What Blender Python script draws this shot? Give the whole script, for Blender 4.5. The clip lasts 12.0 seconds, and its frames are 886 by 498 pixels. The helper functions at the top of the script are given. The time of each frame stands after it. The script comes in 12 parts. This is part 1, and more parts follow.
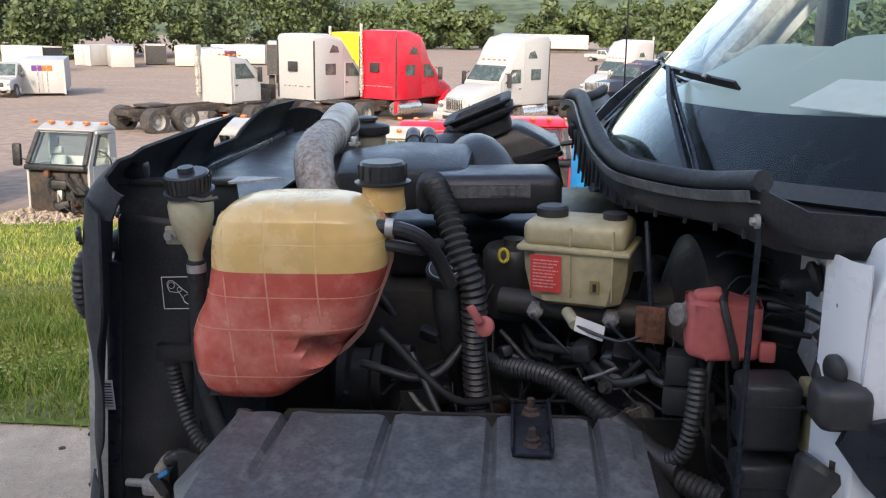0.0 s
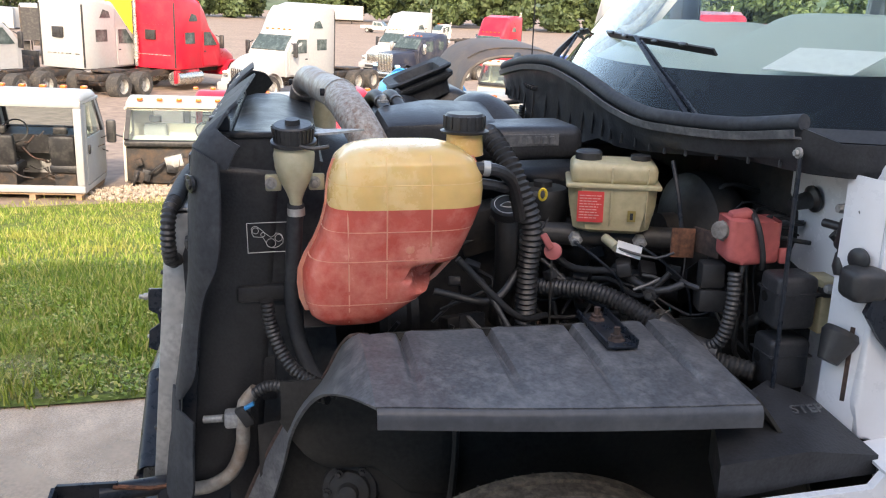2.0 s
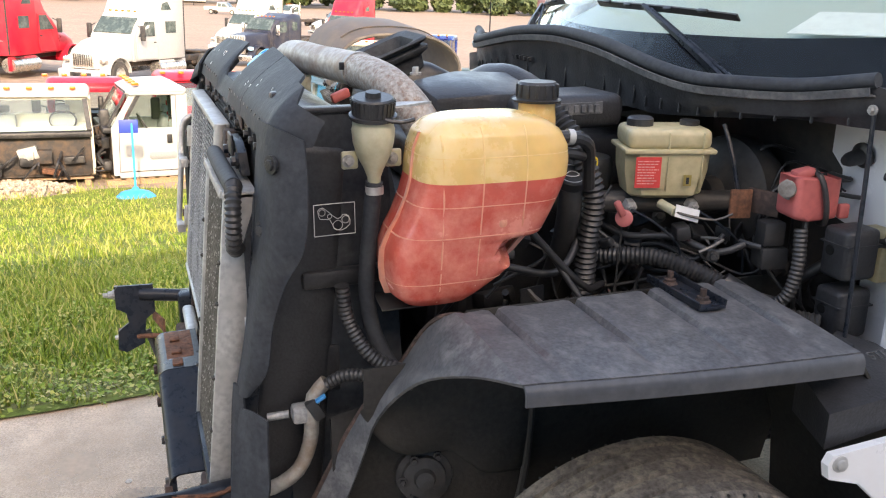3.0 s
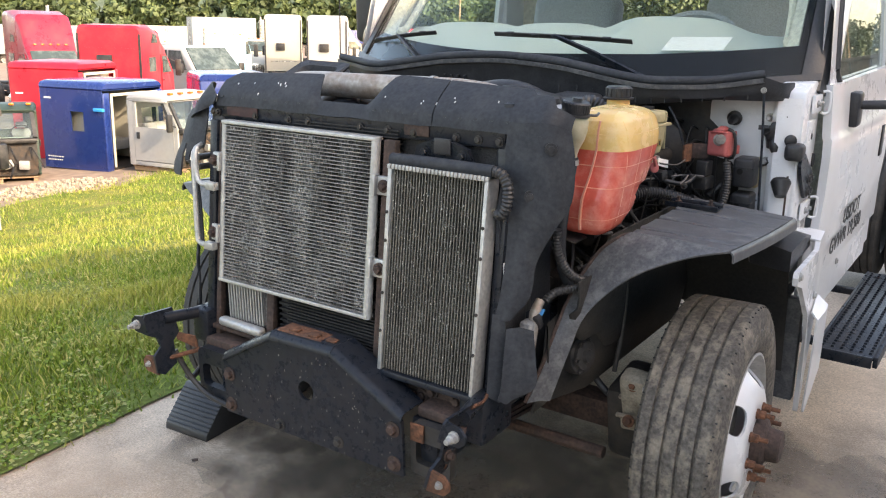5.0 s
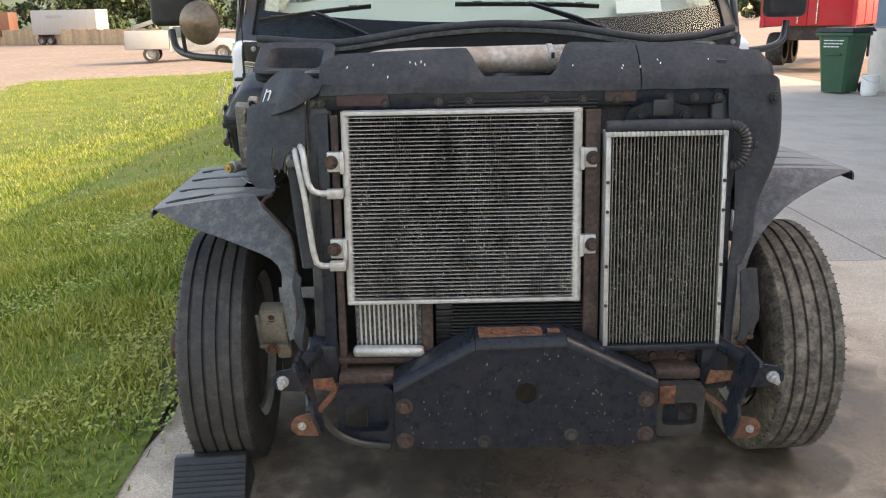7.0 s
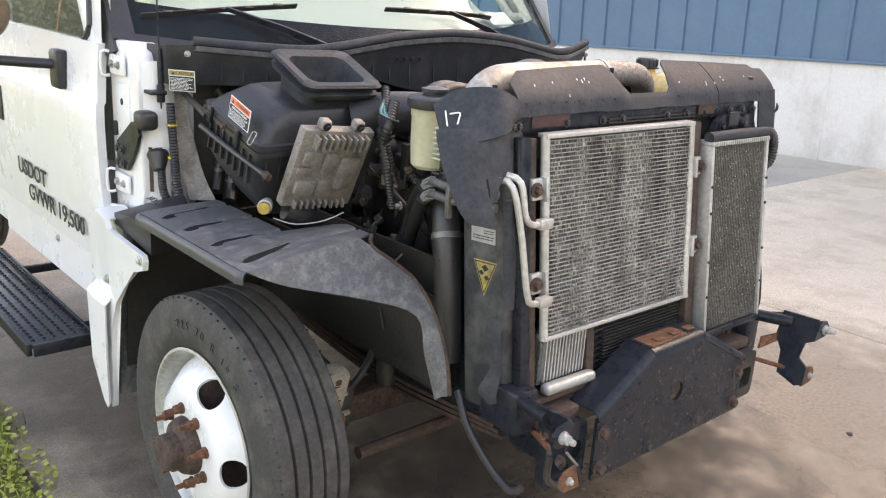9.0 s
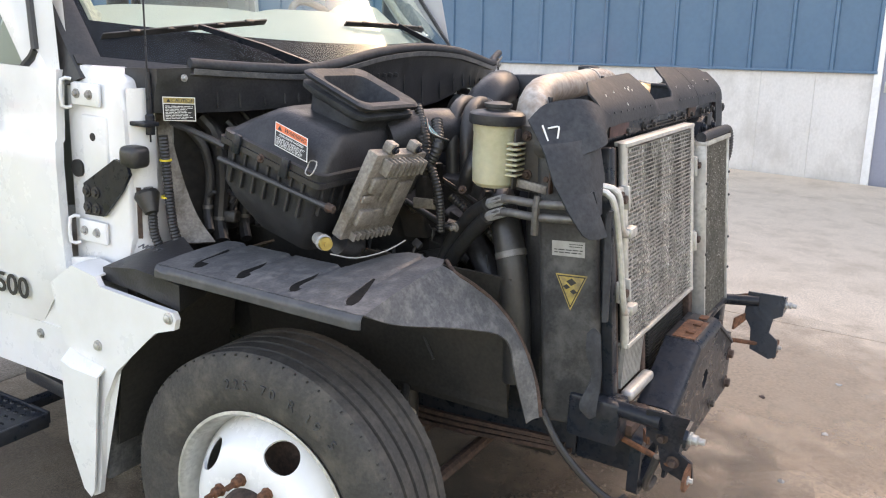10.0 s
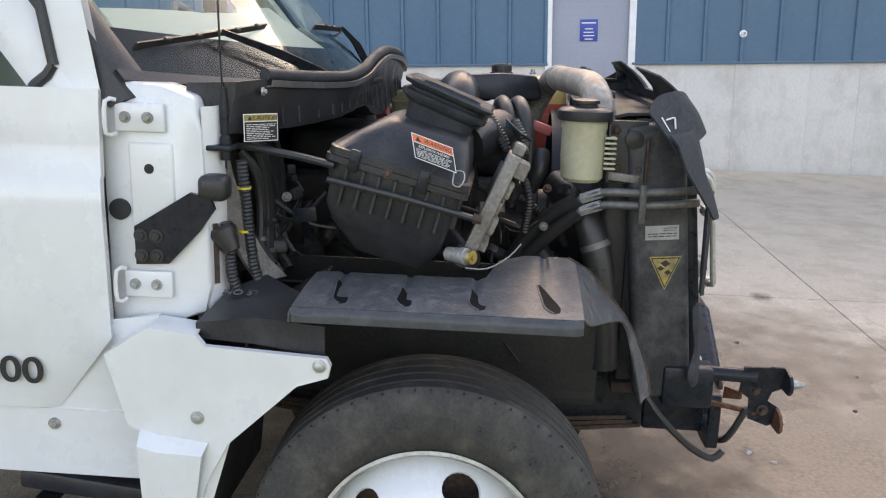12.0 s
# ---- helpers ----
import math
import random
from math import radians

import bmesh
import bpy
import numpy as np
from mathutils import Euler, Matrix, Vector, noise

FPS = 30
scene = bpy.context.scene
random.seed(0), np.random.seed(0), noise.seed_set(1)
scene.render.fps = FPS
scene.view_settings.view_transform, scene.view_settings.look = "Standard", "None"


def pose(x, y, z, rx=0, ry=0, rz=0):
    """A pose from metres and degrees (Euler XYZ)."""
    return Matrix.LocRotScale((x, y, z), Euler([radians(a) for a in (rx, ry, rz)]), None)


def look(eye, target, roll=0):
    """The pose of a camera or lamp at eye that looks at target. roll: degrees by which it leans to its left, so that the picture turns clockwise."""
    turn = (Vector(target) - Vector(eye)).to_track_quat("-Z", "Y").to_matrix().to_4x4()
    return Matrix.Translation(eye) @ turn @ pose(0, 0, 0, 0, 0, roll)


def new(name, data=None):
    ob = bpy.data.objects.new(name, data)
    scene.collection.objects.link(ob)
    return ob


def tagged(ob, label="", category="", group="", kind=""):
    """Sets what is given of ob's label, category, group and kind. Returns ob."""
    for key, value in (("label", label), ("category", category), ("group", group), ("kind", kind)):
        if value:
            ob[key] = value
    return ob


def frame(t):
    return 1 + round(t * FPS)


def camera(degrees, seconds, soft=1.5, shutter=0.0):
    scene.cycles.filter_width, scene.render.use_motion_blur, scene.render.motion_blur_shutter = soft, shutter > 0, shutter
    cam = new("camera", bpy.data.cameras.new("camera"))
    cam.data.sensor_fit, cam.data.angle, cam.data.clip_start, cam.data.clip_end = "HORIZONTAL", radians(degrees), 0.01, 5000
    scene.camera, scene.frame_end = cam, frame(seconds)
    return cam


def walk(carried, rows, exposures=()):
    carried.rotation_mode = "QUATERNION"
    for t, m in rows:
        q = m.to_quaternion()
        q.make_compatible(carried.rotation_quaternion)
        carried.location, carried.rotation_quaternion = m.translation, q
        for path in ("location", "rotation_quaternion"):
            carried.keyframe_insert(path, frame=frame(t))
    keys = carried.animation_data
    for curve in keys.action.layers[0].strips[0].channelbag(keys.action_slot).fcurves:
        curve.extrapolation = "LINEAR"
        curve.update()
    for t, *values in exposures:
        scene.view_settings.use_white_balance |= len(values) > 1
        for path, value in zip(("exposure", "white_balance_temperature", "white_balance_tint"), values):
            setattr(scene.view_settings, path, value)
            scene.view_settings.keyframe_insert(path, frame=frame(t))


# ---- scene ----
cam = camera(55.0, 12.0, soft=1.15)
PATH = [
    (0, (2.011, 0.065, 1.694), (0.081, -0.081, 1.187), 1.2),
    (0.5, (1.905, -0.132, 1.701), (-0.028, -0.135, 1.189), 1.5),
    (1, (1.924, -0.283, 1.711), (0.001, -0.102, 1.192), 1.3),
    (1.5, (2.093, -0.407, 1.692), (0.191, -0.098, 1.155), 1.9),
    (2, (2.228, -0.476, 1.674), (0.341, -0.113, 1.122), 2.9),
    (2.5, (2.204, -0.605, 1.649), (0.337, -0.149, 1.090), 3.9),
    (3, (2.081, -0.861, 1.631), (0.291, -0.183, 1.051), 2.5),
    (3.2, (2.049, -0.989, 1.629), (0.310, -0.191, 1.049), 1.5),
    (4.8, (1.761, -2.368, 1.618), (0.582, -0.833, 1.113), 1.3),
    (5, (1.671, -2.534, 1.626), (0.572, -0.940, 1.128), 1.4),
    (5.5, (1.292, -2.791, 1.612), (0.416, -1.068, 1.100), 0.4),
    (6, (0.781, -2.932, 1.606), (0.221, -1.090, 1.066), 0.7),
    (6.5, (0.289, -3.051, 1.572), (0.036, -1.136, 1.052), 0.8),
    (7, (-0.239, -2.966, 1.569), (-0.223, -1.037, 1.044), -1),
    (7.2, (-0.453, -2.934, 1.553), (-0.299, -1.011, 1.025), -0.7),
    (8.8, (-1.902, -2.188, 1.586), (-0.718, -0.666, 1.054), 2.5),
    (9, (-2.042, -2.078, 1.598), (-0.766, -0.631, 1.072), 2.1),
    (9.5, (-2.314, -1.687, 1.599), (-0.853, -0.419, 1.092), 0.7),
    (10, (-2.522, -1.353, 1.580), (-0.847, -0.373, 1.095), 0.8),
    (10.5, (-2.675, -1.078, 1.578), (-0.862, -0.368, 1.124), 0.2),
    (11, (-2.712, -0.796, 1.561), (-0.837, -0.264, 1.114), -1.7),
    (11.5, (-2.760, -0.553, 1.566), (-0.850, -0.199, 1.087), -0.8),
    (12, (-2.826, -0.193, 1.574), (-0.891, -0.028, 1.096), -0.7),
]
TILT = pose(0, 0, 0, 2.2)  # the slab falls a little towards the truck's nose
walk(cam, [(t, look(eye, target, roll)) for t, eye, target, roll in PATH], [(0.0, 1.70, 7000, 14), (1.5, 1.95, 7150, 14), (3.0, 2.45, 8000, 15), (5.0, 2.38, 8300, 15), (7.0, 2.22, 8700, 16), (9.0, 2.75, 9300, 21), (10.5, 2.54, 9000, 21), (12.0, 2.21, 8600, 19)])

# ---- world and sun ----
SUN_UP, SUN_AZ = 29.0, 4.0  # degrees above the horizon; degrees from +x towards -y
world = bpy.data.worlds.new("world")
scene.world = world
world.use_nodes = True
wn = world.node_tree
wn.nodes.clear()
sky = wn.nodes.new("ShaderNodeTexSky")
sky.sky_type, sky.sun_disc = "NISHITA", False
sky.sun_elevation, sky.sun_rotation = radians(SUN_UP), radians(90 + SUN_AZ)
sky.air_density, sky.dust_density, sky.ozone_density = 1.0, 2.2, 0.7
bg = wn.nodes.new("ShaderNodeBackground")
bg.inputs[1].default_value = 0.15
wo = wn.nodes.new("ShaderNodeOutputWorld")
wn.links.new(sky.outputs[0], bg.inputs[0])
wn.links.new(bg.outputs[0], wo.inputs[0])
lamp = bpy.data.lights.new("sun", "SUN")
lamp.energy, lamp.angle, lamp.color = 1.25, radians(0.6), (1.0, 0.91, 0.78)
sun = new("sun", lamp)
sd = Vector((math.cos(radians(SUN_UP)) * math.cos(radians(SUN_AZ)), -math.cos(radians(SUN_UP)) * math.sin(radians(SUN_AZ)), math.sin(radians(SUN_UP))))
sun.matrix_world = look(sd * 40, (0, 0, 0))


# ---- materials ----
def mat(name, col, rough=0.5, metal=0.0, var=0.25, grain=60.0, big=4.0, bump=0.15, dirt=None, dirt_amt=0.0, coat=0.0, trans=0.0, sss=0.0, spec=0.5, alpha=1.0, per_object=0.0, stretch=(1, 1, 1)):
    """A node material: a base colour varied by fine grain and by large blotches of dirt, with a fine bump."""
    m = bpy.data.materials.new(name)
    m.use_nodes = True
    nt = m.node_tree
    n, l = nt.nodes, nt.links
    b = n["Principled BSDF"]
    tc = n.new("ShaderNodeTexCoord")
    mp = n.new("ShaderNodeMapping")
    mp.inputs["Scale"].default_value = stretch
    l.new(tc.outputs["Object"], mp.inputs[0])
    fine = n.new("ShaderNodeTexNoise")
    fine.inputs["Scale"].default_value, fine.inputs["Detail"].default_value = grain, 4
    l.new(mp.outputs[0], fine.inputs["Vector"])
    large = n.new("ShaderNodeTexNoise")
    large.inputs["Scale"].default_value, large.inputs["Detail"].default_value, large.inputs["Roughness"].default_value = big, 9, 0.7
    l.new(mp.outputs[0], large.inputs["Vector"])
    r1 = n.new("ShaderNodeMapRange")
    r1.inputs["From Min"].default_value, r1.inputs["From Max"].default_value = 0.3, 0.7
    r1.inputs["To Min"].default_value, r1.inputs["To Max"].default_value = 1 - var, 1 + var * 0.6
    l.new(fine.outputs["Fac"], r1.inputs[0])
    mul = n.new("ShaderNodeMix")
    mul.data_type, mul.blend_type = "RGBA", "MULTIPLY"
    mul.inputs[0].default_value = 1
    mul.inputs[6].default_value = (*col, 1)
    l.new(r1.outputs[0], mul.inputs[7])
    out = mul.outputs[2]
    r2 = n.new("ShaderNodeMapRange")
    r2.inputs["From Min"].default_value, r2.inputs["From Max"].default_value = 0.47, 0.66
    r2.inputs["To Max"].default_value = dirt_amt
    l.new(large.outputs["Fac"], r2.inputs[0])
    if dirt:
        mx = n.new("ShaderNodeMix")
        mx.data_type = "RGBA"
        l.new(r2.outputs[0], mx.inputs[0])
        l.new(out, mx.inputs[6])
        mx.inputs[7].default_value = (*dirt, 1)
        out = mx.outputs[2]
    if per_object:
        oi = n.new("ShaderNodeObjectInfo")
        r3 = n.new("ShaderNodeMapRange")
        r3.inputs["To Min"].default_value, r3.inputs["To Max"].default_value = 1 - per_object, 1 + per_object
        l.new(oi.outputs["Random"], r3.inputs[0])
        m3 = n.new("ShaderNodeMix")
        m3.data_type, m3.blend_type = "RGBA", "MULTIPLY"
        m3.inputs[0].default_value = 1
        l.new(out, m3.inputs[6])
        l.new(r3.outputs[0], m3.inputs[7])
        out = m3.outputs[2]
    l.new(out, b.inputs["Base Color"])
    rr = n.new("ShaderNodeMapRange")
    rr.inputs["From Min"].default_value, rr.inputs["From Max"].default_value = 0.35, 0.7
    rr.inputs["To Min"].default_value, rr.inputs["To Max"].default_value = (0.0, 0.0) if trans else (max(0.03, rough - 0.08), min(1, rough + 0.14))
    l.new(large.outputs["Fac"], rr.inputs[0])
    l.new(rr.outputs[0], b.inputs["Roughness"])
    b.inputs["Metallic"].default_value = metal
    b.inputs["Coat Weight"].default_value = coat
    b.inputs["Transmission Weight"].default_value = trans
    b.inputs["Specular IOR Level"].default_value = spec
    b.inputs["Alpha"].default_value = alpha
    if sss:
        b.inputs["Subsurface Weight"].default_value = sss
        b.inputs["Subsurface Radius"].default_value = (0.05, 0.025, 0.012)
    if bump:
        bp = n.new("ShaderNodeBump")
        bp.inputs["Strength"].default_value, bp.inputs["Distance"].default_value = bump, 0.004
        l.new(fine.outputs["Fac"], bp.inputs["Height"])
        l.new(bp.outputs[0], b.inputs["Normal"])
    return m


RUSTC = (0.165, 0.068, 0.035)
M = {
    "plastic": mat("black plastic", (0.027, 0.028, 0.031), 0.38, grain=180, big=11, bump=0.2, dirt=(0.060, 0.062, 0.065), dirt_amt=0.45, spec=0.35),
    "tankpl": mat("dust-caked black nylon", (0.040, 0.041, 0.043), 0.5, grain=120, big=9, bump=0.25, dirt=(0.13, 0.128, 0.122), dirt_amt=0.65, spec=0.3),
    "fender": mat("dusty black moulded plastic", (0.088, 0.091, 0.096), 0.42, grain=130, big=30, var=0.28, bump=0.15, dirt=(0.22, 0.217, 0.212), dirt_amt=0.55, spec=0.35),
    "fenderlip": mat("smooth black moulded edge", (0.055, 0.058, 0.064), 0.38, grain=60, big=14, var=0.15, bump=0.05, dirt=(0.12, 0.12, 0.12), dirt_amt=0.35, spec=0.4),
    "rubber": mat("black rubber sheet", (0.034, 0.038, 0.044), 0.6, grain=90, big=14, bump=0.25, dirt=(0.080, 0.084, 0.088), dirt_amt=0.45, spec=0.2),
    "hose": mat("black hose", (0.027, 0.027, 0.028), 0.42, grain=120, bump=0.15, dirt=(0.06, 0.057, 0.05), dirt_amt=0.4),
    "dark": mat("oily black metal", (0.040, 0.039, 0.038), 0.45, grain=50, big=12, bump=0.4, dirt=(0.085, 0.07, 0.056), dirt_amt=0.55, spec=0.35),
    "steel": mat("black painted steel", (0.015, 0.019, 0.026), 0.30, grain=60, big=26, bump=0.2, dirt=(0.060, 0.054, 0.050), dirt_amt=0.25, spec=0.25),
    "rust": mat("rusty steel", RUSTC, 0.85, grain=90, big=14, var=0.6, bump=0.6, dirt=(0.06, 0.035, 0.025), dirt_amt=0.8),
    "rustdark": mat("rust brown steel", (0.075, 0.045, 0.035), 0.8, grain=90, big=14, var=0.5, bump=0.5, dirt=(0.03, 0.025, 0.022), dirt_amt=0.8),
    "alu": mat("weathered aluminium", (0.52, 0.52, 0.50), 0.5, 0.6, grain=80, big=10, bump=0.15, dirt=(0.30, 0.28, 0.25), dirt_amt=0.6),
    "cast": mat("cast aluminium", (0.42, 0.42, 0.41), 0.55, 0.55, grain=140, big=8, bump=0.35, dirt=(0.22, 0.20, 0.17), dirt_amt=0.6),
    "fins": mat("grimy cooler fins", (0.17, 0.17, 0.165), 0.7, 0.25, var=0.9, grain=230, big=7, bump=0.6, dirt=(0.045, 0.043, 0.04), dirt_amt=0.9, stretch=(1, 1, 0.45)),
    "line": mat("dull grey steel line", (0.16, 0.155, 0.15), 0.5, 0.5, grain=70, big=10, bump=0.1, dirt=(0.07, 0.065, 0.06), dirt_amt=0.6),
    "ecucast": mat("grimy cast aluminium", (0.27, 0.25, 0.225), 0.65, 0.4, grain=140, big=18, bump=0.35, dirt=(0.12, 0.10, 0.08), dirt_amt=0.75),
    "caliper": mat("dusty brake casting", (0.36, 0.32, 0.25), 0.8, 0.2, grain=120, big=16, bump=0.4, dirt=(0.12, 0.09, 0.065), dirt_amt=0.7),
    "fleck": mat("pale dried flecks", (0.50, 0.48, 0.43), 0.8, grain=40, var=0.4, bump=0.0),
    "finsdark": mat("black cooler fins", (0.035, 0.034, 0.033), 0.7, 0.2, var=0.7, grain=240, big=8, bump=0.5),
    "white": mat("white truck paint", (0.73, 0.74, 0.75), 0.28, grain=14, big=3, var=0.03, bump=0.0, dirt=(0.60, 0.57, 0.52), dirt_amt=0.28, coat=0.35),
    "tyre": mat("worn tyre rubber", (0.043, 0.041, 0.039), 0.75, grain=110, big=14, bump=0.5, dirt=(0.14, 0.125, 0.105), dirt_amt=0.5),
    "liner": mat("matt black wheel arch liner", (0.034, 0.033, 0.031), 0.65, grain=90, big=5, bump=0.3, dirt=(0.065, 0.058, 0.05), dirt_amt=0.45, spec=0.25),
    "tyremud": mat("muddy tyre tread", (0.095, 0.086, 0.074), 0.85, grain=90, big=22, var=0.5, bump=0.7, dirt=(0.30, 0.26, 0.205), dirt_amt=0.75),
    "glass": mat("windscreen glass", (0.88, 0.96, 0.94), 0.01, grain=3, big=2, var=0.02, bump=0.0, trans=1.0),
    "tank": mat("translucent coolant tank plastic", (0.70, 0.46, 0.17), 0.24, grain=30, big=6, var=0.08, bump=0.05, dirt=(0.80, 0.64, 0.36), dirt_amt=0.6, sss=0.25),
    "coolant": mat("tank plastic full of pink coolant", (0.58, 0.105, 0.075), 0.2, grain=30, big=4.5, var=0.08, bump=0.08, dirt=(0.82, 0.36, 0.28), dirt_amt=0.75, sss=0.25),
    "cream": mat("aged cream plastic", (0.46, 0.40, 0.24), 0.45, grain=60, big=10, var=0.15, bump=0.1, dirt=(0.36, 0.30, 0.18), dirt_amt=0.5, sss=0.1),
    "milky": mat("milky bottle plastic", (0.47, 0.45, 0.32), 0.42, grain=60, big=10, var=0.1, bump=0.1, dirt=(0.32, 0.28, 0.17), dirt_amt=0.6, sss=0.15),
    "redplastic": mat("faded red plastic", (0.48, 0.12, 0.11), 0.5, grain=80, big=10, var=0.15, bump=0.1, dirt=(0.28, 0.10, 0.09), dirt_amt=0.4),
    "redlabel": mat("red printed label", (0.62, 0.05, 0.045), 0.45, var=0.1, bump=0.0),
    "whitelabel": mat("white printed label", (0.75, 0.75, 0.73), 0.5, var=0.08, bump=0.0),
    "greylabel": mat("scuffed grey label", (0.34, 0.34, 0.33), 0.55, var=0.2, big=30, bump=0.0, dirt=(0.20, 0.19, 0.18), dirt_amt=0.6),
    "orangelabel": mat("orange printed label", (0.75, 0.17, 0.06), 0.5, var=0.08, bump=0.0),
    "yellowlabel": mat("yellow printed label", (0.40, 0.29, 0.08), 0.55, var=0.35, big=34, bump=0.0, dirt=(0.15, 0.125, 0.085), dirt_amt=0.85),
    # near-black that stands for the shade inside slots and recesses
    "hollow_shade": mat("black shade inside a hollow", (0.010, 0.010, 0.010), 0.7, grain=90, var=0.3, bump=0.2, spec=0.15),
    "ink": mat("black print", (0.02, 0.02, 0.02), 0.6, var=0.1, bump=0.0),
    "bluelabel": mat("blue printed sign", (0.03, 0.06, 0.33), 0.45, var=0.1, bump=0.0),
    "pipe": mat("weathered steel pipe", (0.40, 0.37, 0.33), 0.5, 0.35, grain=60, big=8, var=0.3, bump=0.25, dirt=(0.24, 0.15, 0.09), dirt_amt=0.7),
    "dash": mat("grey dashboard", (0.44, 0.48, 0.44), 0.7, grain=200, var=0.05, bump=0.05),
    "seat": mat("grey seat cloth", (0.24, 0.25, 0.25), 0.9, grain=160, bump=0.3),
    "beige": mat("beige cab trim", (0.58, 0.55, 0.45), 0.7, grain=60, bump=0.1),
    "bluepl": mat("blue connector plastic", (0.03, 0.25, 0.55), 0.4),
    "yellowpl": mat("yellow plastic", (0.70, 0.52, 0.05), 0.5),
    "tealpl": mat("teal wire tape", (0.03, 0.30, 0.36), 0.5),
    "brass": mat("dull brass", (0.40, 0.30, 0.10), 0.4, 0.7),
    "mirror": mat("mirror glass", (0.85, 0.86, 0.88), 0.03, 1.0, var=0.02, bump=0.0),
    "reflect": mat("amber lens", (0.65, 0.16, 0.02), 0.25, var=0.1, bump=0.0),
}


# ---- mesh tools ----
def part(name, bm, material, parent=None, label="", smooth=35):
    me = bpy.data.meshes.new(name)
    bmesh.ops.recalc_face_normals(bm, faces=bm.faces)
    bm.to_mesh(me)
    bm.free()
    me.materials.append(material)
    if smooth:
        me.shade_smooth()
        me.set_sharp_from_angle(angle=radians(smooth))
    ob = new(name, me)
    if parent:
        ob.parent = parent
    if label:
        ob["label"] = label
    return ob


def empty(name, m=None, label="", category="", group="", kind=""):
    ob = new(name)
    ob.empty_display_size = 0.1
    if m is not None:
        ob.matrix_world = m
    return tagged(ob, label, category, group, kind)


def box(bm, lo, hi, bevel=0.0, m=None, seg=2):
    c = [(a + b) / 2 for a, b in zip(lo, hi)]
    s = [abs(b - a) for a, b in zip(lo, hi)]
    g = bmesh.ops.create_cube(bm, size=1.0)
    bmesh.ops.transform(bm, matrix=Matrix.Translation(c) @ Matrix.Diagonal((*s, 1)), verts=g["verts"])
    if bevel:
        es = list({e for v in g["verts"] for e in v.link_edges})
        r = bmesh.ops.bevel(bm, geom=es, offset=min(bevel, min(s) * 0.45), segments=seg, profile=0.5, affect="EDGES")
        vs = list({v for f in r["faces"] for v in f.verts} | {v for v in g["verts"] if v.is_valid})
    else:
        vs = g["verts"]
    if m is not None:
        linked = set(vs)
        todo = list(vs)
        while todo:
            v = todo.pop()
            for e in v.link_edges:
                o = e.other_vert(v)
                if o not in linked:
                    linked.add(o)
                    todo.append(o)
        bmesh.ops.transform(bm, matrix=m, verts=list(linked))
    return bm


def rbox(bm, c, size, rot=(0, 0, 0), bevel=0.0, seg=2):
    h = [s / 2 for s in size]
    return box(bm, [-a for a in h], h, bevel, pose(*c, *rot), seg)


def bmn():
    return bmesh.new()


def frame_of(d):
    d = Vector(d).normalized()
    a = Vector((0, 0, 1)) if abs(d.z) < 0.9 else Vector((1, 0, 0))
    x = a.cross(d).normalized()
    return x, d.cross(x).normalized(), d


def revolve(bm, prof, origin, axis, seg=24, cap=True):
    """prof: rows of (radius, distance along the axis)."""
    x, y, d = frame_of(axis)
    o = Vector(origin)
    rings = []
    for r, h in prof:
        rings.append([bm.verts.new(o + d * h + (x * math.cos(2 * math.pi * i / seg) + y * math.sin(2 * math.pi * i / seg)) * r) for i in range(seg)])
    for a, b in zip(rings, rings[1:]):
        for i in range(seg):
            j = (i + 1) % seg
            bm.faces.new((a[i], a[j], b[j], b[i]))
    if cap:
        if prof[0][0] > 1e-5:
            bm.faces.new(rings[0][::-1])
        if prof[-1][0] > 1e-5:
            bm.faces.new(rings[-1])
    return bm


def cyl(bm, a, b, r, r2=None, seg=16):
    a, b = Vector(a), Vector(b)
    return revolve(bm, [(r, 0), (r if r2 is None else r2, (b - a).length)], a, b - a, seg)


def smooth_path(pts, step=0.02):
    pts = [Vector(p) for p in pts]
    if len(pts) == 2:
        n = max(2, int((pts[1] - pts[0]).length / step))
        return [pts[0].lerp(pts[1], i / n) for i in range(n + 1)]
    out = []
    ext = [2 * pts[0] - pts[1]] + pts + [2 * pts[-1] - pts[-2]]
    for p0, p1, p2, p3 in zip(ext, ext[1:], ext[2:], ext[3:]):
        n = max(2, int((p2 - p1).length / step))
        for i in range(n):
            t = i / n
            out.append(0.5 * (2 * p1 + (p2 - p0) * t + (2 * p0 - 5 * p1 + 4 * p2 - p3) * t * t + (3 * p1 - p0 - 3 * p2 + p3) * t ** 3))
    out.append(pts[-1])
    return out


